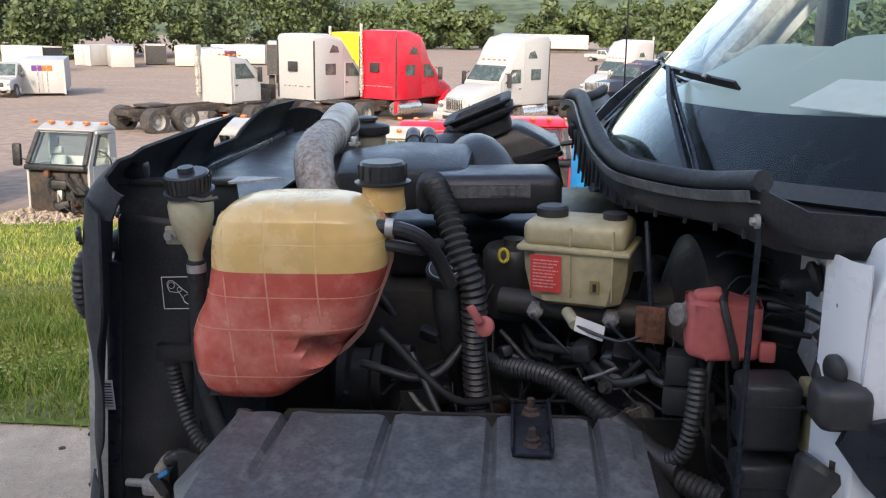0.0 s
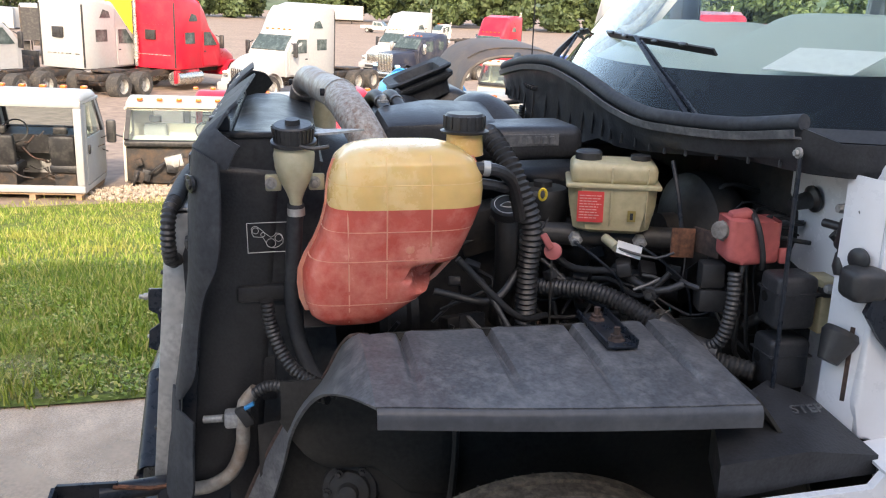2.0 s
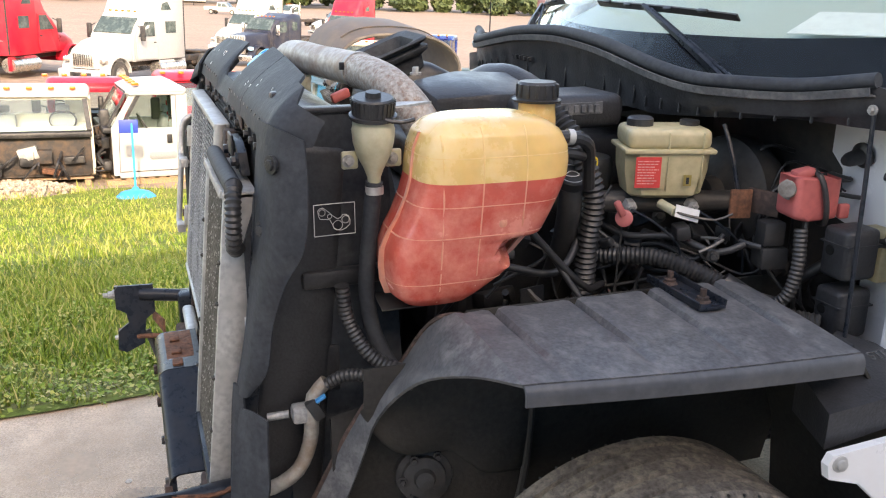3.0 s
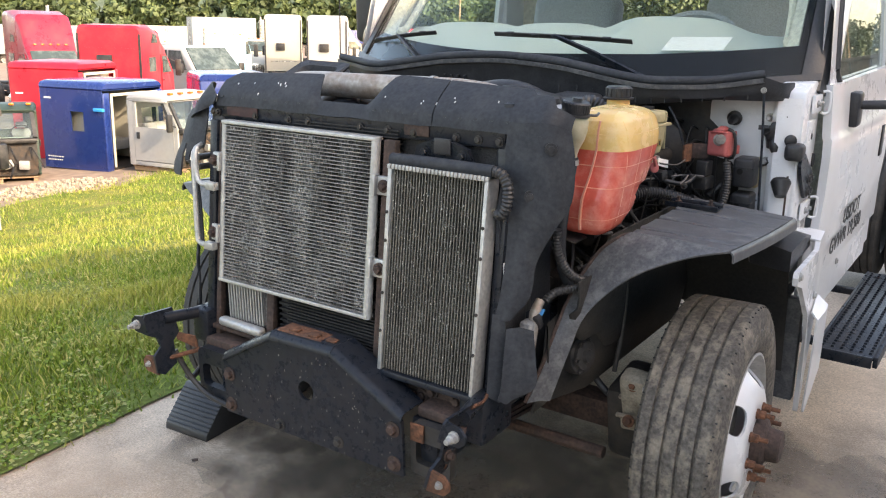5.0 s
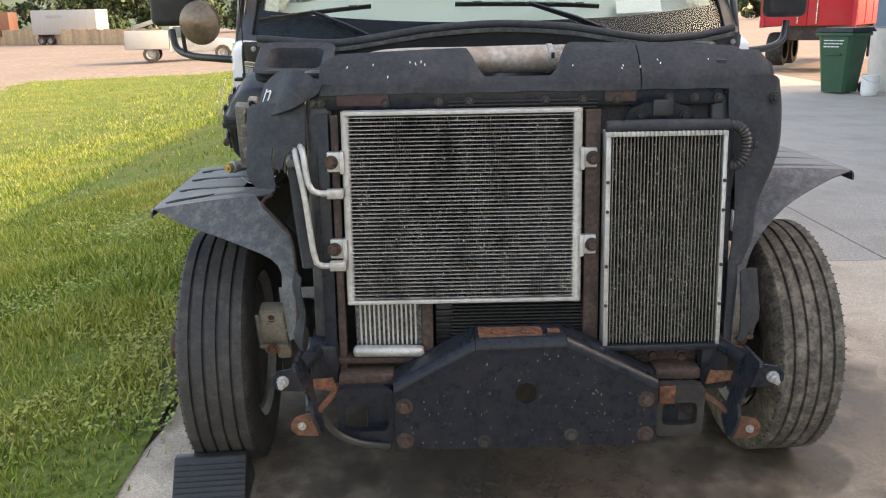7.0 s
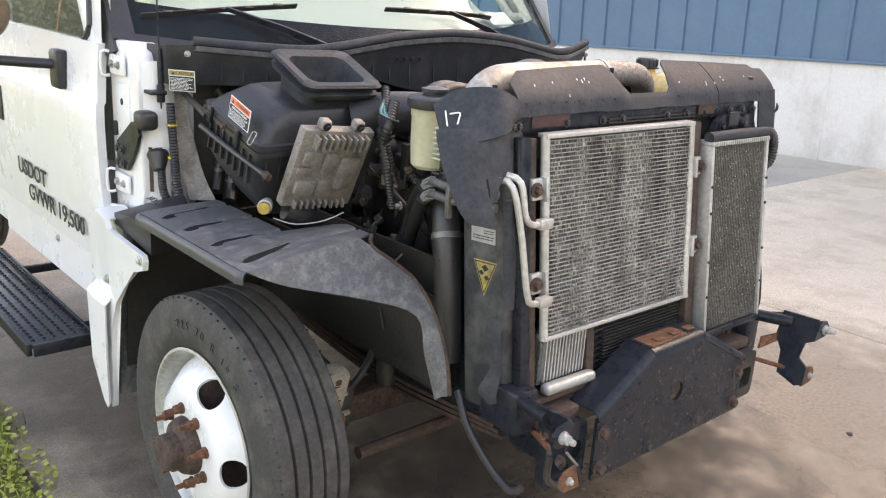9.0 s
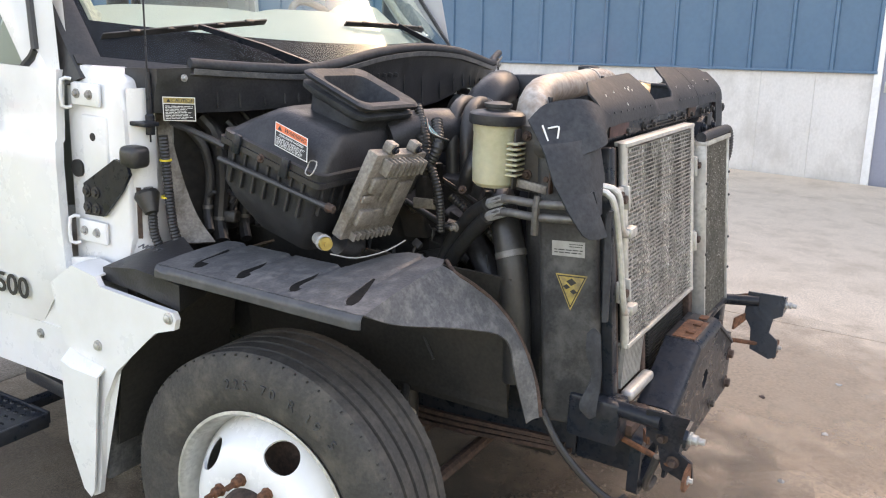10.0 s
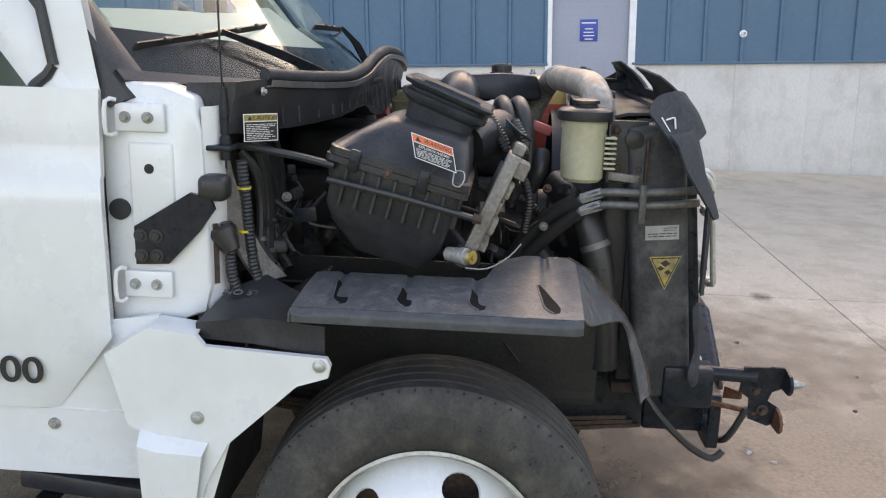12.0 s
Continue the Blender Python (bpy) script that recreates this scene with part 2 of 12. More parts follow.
def tube(bm, pts, r, seg=10, step=0.02, ribs=0.0, pitch=0.008):
    """A tube along a smooth path; ribs > 0 makes a convoluted hose of that depth."""
    path = smooth_path(pts, step)
    if ribs:
        path = smooth_path(path, 0.01)
        dist, fine = 0.0, []
        total = sum((b - a).length for a, b in zip(path, path[1:]))
        n = max(4, int(total / (pitch / 2)))
        cum = [0.0]
        for a, b in zip(path, path[1:]):
            cum.append(cum[-1] + (b - a).length)
        k = 0
        for i in range(n + 1):
            s = total * i / n
            while k < len(path) - 2 and cum[k + 1] < s:
                k += 1
            d = cum[k + 1] - cum[k]
            fine.append(path[k].lerp(path[k + 1], (s - cum[k]) / d if d > 1e-9 else 0))
        path = fine
    rings, x = [], None
    for i, p in enumerate(path):
        d = (path[min(i + 1, len(path) - 1)] - path[max(i - 1, 0)]).normalized()
        if x is None:
            x = frame_of(d)[0]
        x = (x - d * x.dot(d)).normalized()
        y = d.cross(x)
        rr = r - (ribs if ribs and i % 2 else 0.0)
        rings.append([bm.verts.new(p + (x * math.cos(2 * math.pi * k / seg) + y * math.sin(2 * math.pi * k / seg)) * rr) for k in range(seg)])
    for a, b in zip(rings, rings[1:]):
        for i in range(seg):
            j = (i + 1) % seg
            bm.faces.new((a[i], a[j], b[j], b[i]))
    bm.faces.new(rings[0][::-1])
    bm.faces.new(rings[-1])
    return bm


def plate(bm, pts, thick):
    """A flat plate: a polygon of 3D points, extruded by the vector thick."""
    t = Vector(thick)
    a = [bm.verts.new(Vector(p)) for p in pts]
    b = [bm.verts.new(Vector(p) + t) for p in pts]
    bm.faces.new(a[::-1])
    bm.faces.new(b)
    n = len(a)
    for i in range(n):
        bm.faces.new((a[i], a[(i + 1) % n], b[(i + 1) % n], b[i]))
    return bm


def sheet(bm, rows, thick):
    """A curved sheet from rows of points, thickened along its normals."""
    R, C = len(rows), len(rows[0])
    P = [[Vector(p) for p in r] for r in rows]
    def nrm(i, j):
        u = P[min(i + 1, R - 1)][j] - P[max(i - 1, 0)][j]
        v = P[i][min(j + 1, C - 1)] - P[i][max(j - 1, 0)]
        w = u.cross(v)
        return w.normalized() if w.length > 1e-9 else Vector((0, 0, 1))
    A = [[bm.verts.new(P[i][j]) for j in range(C)] for i in range(R)]
    B = [[bm.verts.new(P[i][j] - nrm(i, j) * thick) for j in range(C)] for i in range(R)]
    for i in range(R - 1):
        for j in range(C - 1):
            bm.faces.new((A[i][j], A[i + 1][j], A[i + 1][j + 1], A[i][j + 1]))
            bm.faces.new((B[i][j + 1], B[i + 1][j + 1], B[i + 1][j], B[i][j]))
    for i in range(R - 1):
        bm.faces.new((A[i][0], B[i][0], B[i + 1][0], A[i + 1][0]))
        bm.faces.new((A[i + 1][C - 1], B[i + 1][C - 1], B[i][C - 1], A[i][C - 1]))
    for j in range(C - 1):
        bm.faces.new((A[0][j + 1], B[0][j + 1], B[0][j], A[0][j]))
        bm.faces.new((A[R - 1][j], B[R - 1][j], B[R - 1][j + 1], A[R - 1][j + 1]))
    return bm


def loft(bm, rings, cap=True):
    V = [[bm.verts.new(Vector(p)) for p in r] for r in rings]
    n = len(V[0])
    for a, b in zip(V, V[1:]):
        for i in range(n):
            j = (i + 1) % n
            bm.faces.new((a[i], a[j], b[j], b[i]))
    if cap:
        bm.faces.new(V[0][::-1])
        bm.faces.new(V[-1])
    return bm


def lerp_rows(keys, n):
    """Rows of points between key rows, smoothly."""
    cols = [smooth_n([k[c] for k in keys], n) for c in range(len(keys[0]))]
    return [[cols[c][i] for c in range(len(cols))] for i in range(len(cols[0]))]


def smooth_n(pts, n):
    pts = [Vector(p) for p in pts]
    ext = [2 * pts[0] - pts[1]] + pts + [2 * pts[-1] - pts[-2]]
    out = []
    for p0, p1, p2, p3 in zip(ext, ext[1:], ext[2:], ext[3:]):
        for i in range(n):
            t = i / n
            out.append(0.5 * (2 * p1 + (p2 - p0) * t + (2 * p0 - 5 * p1 + 4 * p2 - p3) * t * t + (3 * p1 - p0 - 3 * p2 + p3) * t ** 3))
    out.append(pts[-1])
    return out


def bolt(bm, p, d, r=0.011, h=0.009):
    p, d = Vector(p), Vector(d).normalized()
    revolve(bm, [(r * 1.6, -0.002), (r * 1.6, 0.003)], p, d, 14)
    revolve(bm, [(r, 0.003), (r, 0.003 + h * 0.8), (r * 0.85, 0.003 + h)], p, d, 6)
    return bm


def bolts(name, ps, d, parent, material, r=0.011, h=0.009):
    for p in ps:
        part(name, bolt(bmn(), p, d, r, h), material, parent, smooth=25)


def bars(bm, o, u, v, w, h, rows, rnd, fill=0.75, thick=0.0006):
    """Plain bars that stand for print: o the corner, u and v unit vectors along and down the label."""
    o, u, v = Vector(o), Vector(u).normalized(), Vector(v).normalized()
    nrm = u.cross(v).normalized() * -thick
    dh = h / rows
    for i in range(rows):
        L = w * (fill + (1 - fill) * rnd.random()) if i else w
        x = 0.0
        while x < L - w * 0.03:
            word = min(L - x, w * rnd.uniform(0.07, 0.24)) if rows > 1 else L
            a = o + u * x + v * (i * dh + dh * 0.3)
            plate(bm, [a, a + u * word, a + u * word + v * dh * 0.34, a + v * dh * 0.34], nrm)
            x += word + w * 0.035
    return bm


def text(name, s, m, size, material, parent, thick=0.0006, bold=0.0):
    cu = bpy.data.curves.new(name, "FONT")
    cu.body, cu.size, cu.extrude, cu.offset = s, size, thick, bold
    tmp = bpy.data.objects.new(name, cu)
    scene.collection.objects.link(tmp)
    dg = bpy.context.evaluated_depsgraph_get()
    me = bpy.data.meshes.new_from_object(tmp.evaluated_get(dg))
    bpy.data.objects.remove(tmp)
    me.transform(m)
    me.materials.clear()
    me.materials.append(material)
    ob = new(name, me)
    ob.parent = parent
    return ob


def axes(o, u, v):
    """A frame at o with x along u and y along v."""
    u, v = Vector(u).normalized(), Vector(v)
    w = u.cross(v).normalized()
    v = w.cross(u)
    return Matrix(((u.x, v.x, w.x, o[0]), (u.y, v.y, w.y, o[1]), (u.z, v.z, w.z, o[2]), (0, 0, 0, 1)))

for m_ in (M["glass"],):
    m_.node_tree.nodes["Principled BSDF"].inputs["IOR"].default_value = 1.17


# ---- setting: slab, lawn, yard ground, warehouse ----
YARD = -1.9
SLAB_W = -1.36


def ground_z(x, y):
    """Height of the yard ground: level with the slab beside it, falling west to the yard, which dips west and climbs north."""
    t = min(1.0, max(0.0, (SLAB_W - x) / 11.5))
    base = y * 0.0384 if y < 1.5 else 0.0576
    s = t * t * (3 - 2 * t) * 0.45 + t * 0.55
    far = YARD + 0.026 * min(0.0, max(-75.0, x + 14)) + 0.02 * min(120.0, max(0.0, y - 5))
    return base * (1 - s) + far * s


mat_ground = mat("packed gravel and dirt yard", (0.285, 0.218, 0.172), 0.95, grain=3.0, big=0.22, var=0.3, bump=0.5, dirt=(0.23, 0.175, 0.142), dirt_amt=0.8, spec=0.2)
xs = [-3000, -1200, -500, -200, -120, -80, -60, -45, -35, -28, -22, -18, -15] + [-12.86 + i * 0.5 for i in range(24)] + [0, 2, 4, 8, 12, 20, 40, 100, 400, 3000]
ys = [-3000, -800, -200, -100, -60, -40, -30, -24, -18, -14, -10, -8, -6, -4, -3, -2, -1, 0, 1, 2, 3, 4, 6, 8, 10, 14, 18, 24, 30, 36, 45, 60, 80, 110, 160, 300, 800, 3000]
bm = bmn()
gv = [[bm.verts.new((x, y, ground_z(x, y) - (0.16 if x > SLAB_W - 0.4 else 0.03))) for y in ys] for x in xs]
for i in range(len(xs) - 1):
    for j in range(len(ys) - 1):
        bm.faces.new((gv[i][j], gv[i + 1][j], gv[i + 1][j + 1], gv[i][j + 1]))
tagged(part("ground", bm, mat_ground), "dusty tan gravel yard ground with tyre tracks", "ground", kind="structure")


def lawn_edge(y):
    wob = 0.5 * math.sin(y * 0.9) + 0.3 * math.sin(y * 2.3 + 1)
    return -13.3 - 0.19 * max(-4.0, y) + wob * 0.5


mat_soil = mat("short grass thatch", (0.13, 0.17, 0.04), 1.0, grain=26, big=1.2, var=0.5, bump=0.8, dirt=(0.25, 0.21, 0.075), dirt_amt=0.6, spec=0.1)
bm = bmn()
rows = []
LY = [-30 + i * 0.25 for i in range(292)]
for y in LY:
    e = lawn_edge(y)
    rows.append([bm.verts.new((SLAB_W + (1 - k / 18) * (0.22 * noise.noise((0.5, y * 0.9, 1)) + 0.10 * noise.noise((3, y * 4.0, 1)) + 0.05) + (e - SLAB_W) * k / 18, y, ground_z(SLAB_W + (e - SLAB_W) * k / 18, y) + 0.012)) for k in range(19)])
for a, b in zip(rows, rows[1:]):
    for k in range(18):
        bm.faces.new((a[k], a[k + 1], b[k + 1], b[k]))
tagged(part("lawn", bm, mat_soil), "sloping mown lawn between slab and yard", "lawn", kind="structure")

# grass blades
mat_grass = bpy.data.materials.new("grass blades")
mat_grass.use_nodes = True
nt = mat_grass.node_tree
gp = nt.nodes["Principled BSDF"]
geo = nt.nodes.new("ShaderNodeNewGeometry")
ramp = nt.nodes.new("ShaderNodeValToRGB")
ramp.color_ramp.elements[0].color, ramp.color_ramp.elements[1].color = (0.092, 0.162, 0.019, 1), (0.37, 0.41, 0.076, 1)
mid = ramp.color_ramp.elements.new(0.6)
mid.color = (0.212, 0.292, 0.037, 1)
dry = ramp.color_ramp.elements.new(0.95)
dry.color = (0.42, 0.37, 0.14, 1)
nt.links.new(geo.outputs["Random Per Island"], ramp.inputs[0])
tc = nt.nodes.new("ShaderNodeTexCoord")
nz = nt.nodes.new("ShaderNodeTexNoise")
nz.inputs["Scale"].default_value = 0.55
nt.links.new(tc.outputs["Object"], nz.inputs["Vector"])
mx = nt.nodes.new("ShaderNodeMix")
mx.data_type = "RGBA"
mr = nt.nodes.new("ShaderNodeMapRange")
mr.inputs["From Min"].default_value, mr.inputs["From Max"].default_value, mr.inputs["To Max"].default_value = 0.48, 0.7, 0.65
nt.links.new(nz.outputs["Fac"], mr.inputs[0])
nt.links.new(mr.outputs[0], mx.inputs[0])
nt.links.new(ramp.outputs[0], mx.inputs[6])
mx.inputs[7].default_value = (0.42, 0.38, 0.09, 1)
nt.links.new(mx.outputs[2], gp.inputs["Base Color"])
gp.inputs["Roughness"].default_value = 0.6
gp.inputs["Specular IOR Level"].default_value = 0.25
gp.inputs["Transmission Weight"].default_value = 0.0


def blades(name, n, xr, yr, hgt, wid, label):
    rg = np.random.default_rng(5 + n)
    x = rg.uniform(*xr, n)
    y = rg.uniform(*yr, n)
    edge = np.array([lawn_edge(v) for v in y])
    keep = (x > edge - rg.exponential(0.25, n)) & (x < SLAB_W + np.array([0.22 * noise.noise((0.5, v * 0.9, 1)) + 0.10 * noise.noise((3, v * 4.0, 1)) for v in y]) + rg.normal(-0.03, 0.06, n))
    # thin out softly towards the ends of the patch
    rim = np.minimum(np.minimum(y - yr[0], yr[1] - y), x - xr[0])
    keep &= rg.uniform(0, 1, n) < np.clip(rim / 1.8, 0.12, 1.0)
    clump = np.array([noise.noise((a * 1.6, b * 1.6, 0)) for a, b in zip(x, y)])
    x, y, clump = x[keep], y[keep], clump[keep]
    n = len(x)
    z = np.array([ground_z(a, b) for a, b in zip(x, y)])
    h = hgt * rg.uniform(0.4, 1.25, n) * (1 + 1.0 * clump)
    ang = rg.uniform(0, 2 * np.pi, n)
    w = wid * rg.uniform(0.6, 1.3, n)
    lean = h * rg.uniform(0.15, 0.9, n)
    la = rg.uniform(0, 2 * np.pi, n)
    dx, dy = np.cos(ang) * w, np.sin(ang) * w
    lx, ly = np.cos(la) * lean, np.sin(la) * lean
    V = np.empty((n, 5, 3), np.float32)
    V[:, 0] = np.stack([x - dx, y - dy, z], 1)
    V[:, 1] = np.stack([x + dx, y + dy, z], 1)
    V[:, 2] = np.stack([x + dx * 0.7 + lx * 0.4, y + dy * 0.7 + ly * 0.4, z + h * 0.6], 1)
    V[:, 3] = np.stack([x - dx * 0.7 + lx * 0.4, y - dy * 0.7 + ly * 0.4, z + h * 0.6], 1)
    V[:, 4] = np.stack([x + lx, y + ly, z + h], 1)
    k = np.arange(n, dtype=np.int32)[:, None] * 5
    quad = (k + np.array([0, 1, 2, 3], np.int32)).ravel()
    tri = (k + np.array([3, 2, 4], np.int32)).ravel()
    me = bpy.data.meshes.new(name)
    me.vertices.add(n * 5)
    me.vertices.foreach_set("co", V.ravel())
    me.loops.add(n * 7)
    me.loops.foreach_set("vertex_index", np.concatenate([quad, tri]))
    me.polygons.add(n * 2)
    me.polygons.foreach_set("loop_start", np.concatenate([np.arange(n) * 4, n * 4 + np.arange(n) * 3]).astype(np.int32))
    me.update(calc_edges=True)
    me.validate()
    me.materials.append(mat_grass)
    return tagged(new(name, me), label, "grass", kind="stuff")


blades("grass", 150000, (-5.2, -1.2), (-4.5, 7.0), 0.068, 0.0045, "uneven green mown grass beside the slab")
blades("grass", 150000, (-17.0, -4.6), (-10, 16.0), 0.07, 0.006, "sunlit yellow-green grass on the slope")
blades("grass", 70000, (-23.0, -1.2), (7, 44.0), 0.075, 0.010, "sunlit grass strip running beside the yard")

# clover and broad-leaved weeds in the lawn
rg = np.random.default_rng(9)
n = 60000
wx, wy = -1.3 - np.abs(rg.normal(0, 1.7, n)), rg.uniform(-4.5, 7.0, n)
keep = np.array([noise.noise((a * 1.1, b * 1.1, 7)) > -0.02 for a, b in zip(wx, wy)])
wx, wy = wx[keep], wy[keep]
n = len(wx)
wz_ = np.array([ground_z(a, b) for a, b in zip(wx, wy)]) + rg.uniform(0.01, 0.055, n)
ang, sz = rg.uniform(0, 2 * np.pi, n), rg.uniform(0.006, 0.014, n)
dx_, dy_ = np.cos(ang) * sz, np.sin(ang) * sz
tilt_ = rg.uniform(-0.5, 0.5, (2, n)) * sz
V = np.stack([np.stack([wx - dx_, wy - dy_, wz_ - tilt_[0]], 1), np.stack([wx + dy_ * 0.8, wy - dx_ * 0.8, wz_ + tilt_[1]], 1), np.stack([wx + dx_, wy + dy_, wz_ + tilt_[0]], 1), np.stack([wx - dy_ * 0.8, wy + dx_ * 0.8, wz_ - tilt_[1]], 1)], 1)
me = bpy.data.meshes.new("clover")
me.from_pydata([tuple(v) for v in V.reshape(-1, 3).tolist()], [], [(4 * i, 4 * i + 1, 4 * i + 2, 4 * i + 3) for i in range(n)])
me.materials.append(mat_grass)
tagged(new("clover", me), "patches of clover and low weeds in the grass", "weeds", kind="stuff")

# slab panels with open joints
mat_slab = mat("stained concrete slab", (0.73, 0.59, 0.455), 0.9, grain=130, big=2.6, var=0.35, bump=0.35, dirt=(0.47, 0.365, 0.27), dirt_amt=0.6, per_object=0.06, spec=0.3)
mat_slab_dark = mat("darker concrete slab", (0.50, 0.435, 0.365), 0.9, grain=85, big=1.3, var=0.4, bump=0.35, dirt=(0.34, 0.285, 0.23), dirt_amt=0.6, per_object=0.06, spec=0.3)
mat_joint = mat("dirt in slab joints", (0.06, 0.05, 0.04), 1.0, grain=60)
pav = empty("pavement", None, "stained grey concrete yard slab with joints", "pavement", kind="structure")
part("joint_bed", sheet(bmn(), [[Vector((x, y, (y * 0.0384 if y < 1.5 else 0.05) - 0.02)) for x in (SLAB_W + 0.08, 8.3)] for y in (-30, 1.28, 26)], -0.1), mat_joint, pav, "dark dirt under the slab joints")
sx = [SLAB_W, 2.60, 7.02, 8.36]
sy = [-30, -24, -19.6, -15.25, -10.9, -6.55, -2.2, 1.28, 2.15, 6.5, 10.85, 15.2, 19.6, 26]
for i in range(3):
    for j in range(len(sy) - 1):
        bm = bmn()
        x0, x1, y0, y1 = sx[i] + (0.0 if i == 0 else 0.006), sx[i + 1] - 0.006, sy[j] + (0.005 if sy[j] != 1.28 else 0.0), sy[j + 1] - (0.005 if sy[j + 1] != 1.28 else 0.0)
        nx = 14 if i == 0 else 1
        top, bot = [], []
        for k in range(nx + 1):
            top.append((x0 + (x1 - x0) * k / nx, y1))
            bot.append((x0 + (x1 - x0) * k / nx, y0))
        left = []
        if i == 0:
            m_ = 24
            left = [(x0 + 0.045 * noise.noise((0, (y0 + (y1 - y0) * k / m_) * 2.2, 3)) + 0.10 * noise.noise((5, (y0 + (y1 - y0) * k / m_) * 0.6, 3)), y0 + (y1 - y0) * k / m_) for k in range(1, m_)]
        outline = bot + top[::-1] + left[::-1]
        def up(p):
            q = TILT @ Vector((p[0], p[1], 0)) if p[1] < 1.3 else Vector((p[0], p[1], TILT.to_3x3()[2][1] * 1.28))
            return q
        plate(bm, [up(p) for p in outline], (0, 0, -0.14))
        # panels beyond y = 2 take the darker slab colour
        part("slab_panel", bm, mat_slab if sy[j] < 2.0 else mat_slab_dark, pav, smooth=0)

# wet and oily stains, and the dark ground under the truck
mat_wet = mat("damp brown stain on concrete", (0.42, 0.315, 0.22), 0.6, grain=60, big=4.0, var=0.3, bump=0.3, dirt=(0.46, 0.36, 0.26), dirt_amt=0.75)
mat_under_truck = mat("black ground under the truck", (0.11, 0.085, 0.066), 0.6, grain=50, big=5, var=0.4, bump=0.4, dirt=(0.22, 0.17, 0.125), dirt_amt=0.6)
mat_oil = mat("old oil stain on concrete", (0.20, 0.165, 0.13), 0.55, grain=60, big=5.0, var=0.3, bump=0.3, dirt=(0.36, 0.29, 0.22), dirt_amt=0.75)


for m_ in (mat_wet, mat_oil, mat_under_truck):
    # ragged fade towards the rim
    nd, lk = m_.node_tree.nodes, m_.node_tree.links
    tc = nd.new("ShaderNodeTexCoord")
    off = nd.new("ShaderNodeVectorMath")
    off.operation = "SUBTRACT"
    off.inputs[1].default_value = (0.5, 0.5, 0.5)
    lk.new(tc.outputs["Generated"], off.inputs[0])
    flat_ = nd.new("ShaderNodeVectorMath")
    flat_.operation = "MULTIPLY"
    flat_.inputs[1].default_value = (1, 1, 0)
    lk.new(off.outputs[0], flat_.inputs[0])
    dist = nd.new("ShaderNodeVectorMath")
    dist.operation = "LENGTH"
    lk.new(flat_.outputs[0], dist.inputs[0])
    rag = nd.new("ShaderNodeTexNoise")
    rag.inputs["Scale"].default_value, rag.inputs["Detail"].default_value = 5.0, 8
    lk.new(tc.outputs["Object"], rag.inputs["Vector"])
    add_ = nd.new("ShaderNodeMath")
    add_.operation = "MULTIPLY_ADD"
    add_.inputs[1].default_value = 0.45
    lk.new(rag.outputs["Fac"], add_.inputs[0])
    lk.new(dist.outputs["Value"], add_.inputs[2])
    fade = nd.new("ShaderNodeMapRange")
    fade.inputs["From Min"].default_value, fade.inputs["From Max"].default_value, fade.inputs["To Min"].default_value, fade.inputs["To Max"].default_value = 0.36, 0.70, 0.62, 0.0
    lk.new(add_.outputs[0], fade.inputs[0])
    lk.new(fade.outputs[0], nd["Principled BSDF"].inputs["Alpha"])


def stain(x, y, rx, ry, m, seed, z=0.0035):
    out = []
    for k in range(64):
        a = 2 * math.pi * k / 64
        q = 1 + 0.38 * noise.noise((math.cos(a) * 1.3 + seed, math.sin(a) * 1.3, seed)) + 0.16 * noise.noise((math.cos(a) * 4.5, math.sin(a) * 4.5 + seed, 2)) + 0.07 * noise.noise((math.cos(a) * 14, math.sin(a) * 14, seed))
        out.append(TILT @ Vector((x + rx * q * math.cos(a), y + ry * q * math.sin(a), z)))
    bm = bmn()
    bm.faces.new([bm.verts.new(p) for p in out])
    part("stain", bm, m, pav, "brown damp stain and darkening on the concrete", 0)


stain(0.25, -1.6, 1.9, 1.7, mat_wet, 1.0)
stain(1.75, -0.55, 1.35, 1.65, mat_wet, 4.0, 0.0050)
stain(1.25, 0.45, 0.55, 0.85, mat_oil, 6.0, 0.0056)
stain(0.1, -0.3, 1.05, 0.9, mat_oil, 2.0, 0.0062)
# darker patch below the passenger side and step
stain(-0.85, 1.35, 0.80, 1.9, mat_under_truck, 21.0, 0.0086)
# wet grime, with the shade under the truck put into its colour
stain(0.0, 0.35, 1.15, 1.5, mat_under_truck, 31.0, 0.0098)
for k, (x, y, r) in enumerate(((2.6, -1.8, 0.12), (2.9, -3.0, 0.2), (1.6, 1.9, 0.22))):
    stain(x, y, r, r * 0.7, mat_oil, 10.0 + k, 0.0034)
# warehouse
mat_conc = mat("board-marked concrete wall", (0.60, 0.57, 0.54), 0.85, grain=40, big=2.2, var=0.07, bump=0.3, dirt=(0.38, 0.35, 0.32), dirt_amt=0.55, stretch=(1, 1, 0.7), per_object=0.02)
mat_blue = mat("blue painted steel cladding", (0.05, 0.125, 0.205), 0.42, 0.0, grain=20, big=1.5, var=0.06, bump=0.03, dirt=(0.08, 0.155, 0.225), dirt_amt=0.5, per_object=0.03, coat=0.1)
mat_door = mat("grey-lilac painted door", (0.275, 0.290, 0.355), 0.45, grain=30, big=3, var=0.05, bump=0.05)
mat_trim = mat("white painted trim", (0.75, 0.75, 0.75), 0.5, grain=30, big=4, var=0.05, dirt=(0.55, 0.53, 0.5), dirt_amt=0.4)
WX, WTOP, WEND = 8.4, 6.7, 14.2
DY0, DY1 = -1.62, -0.66  # door opening
wh = empty("warehouse", pose(WX, 0, 0), "blue metal-clad warehouse on a concrete base wall", "building")
CAP = 1.235
rw = random.Random(44)


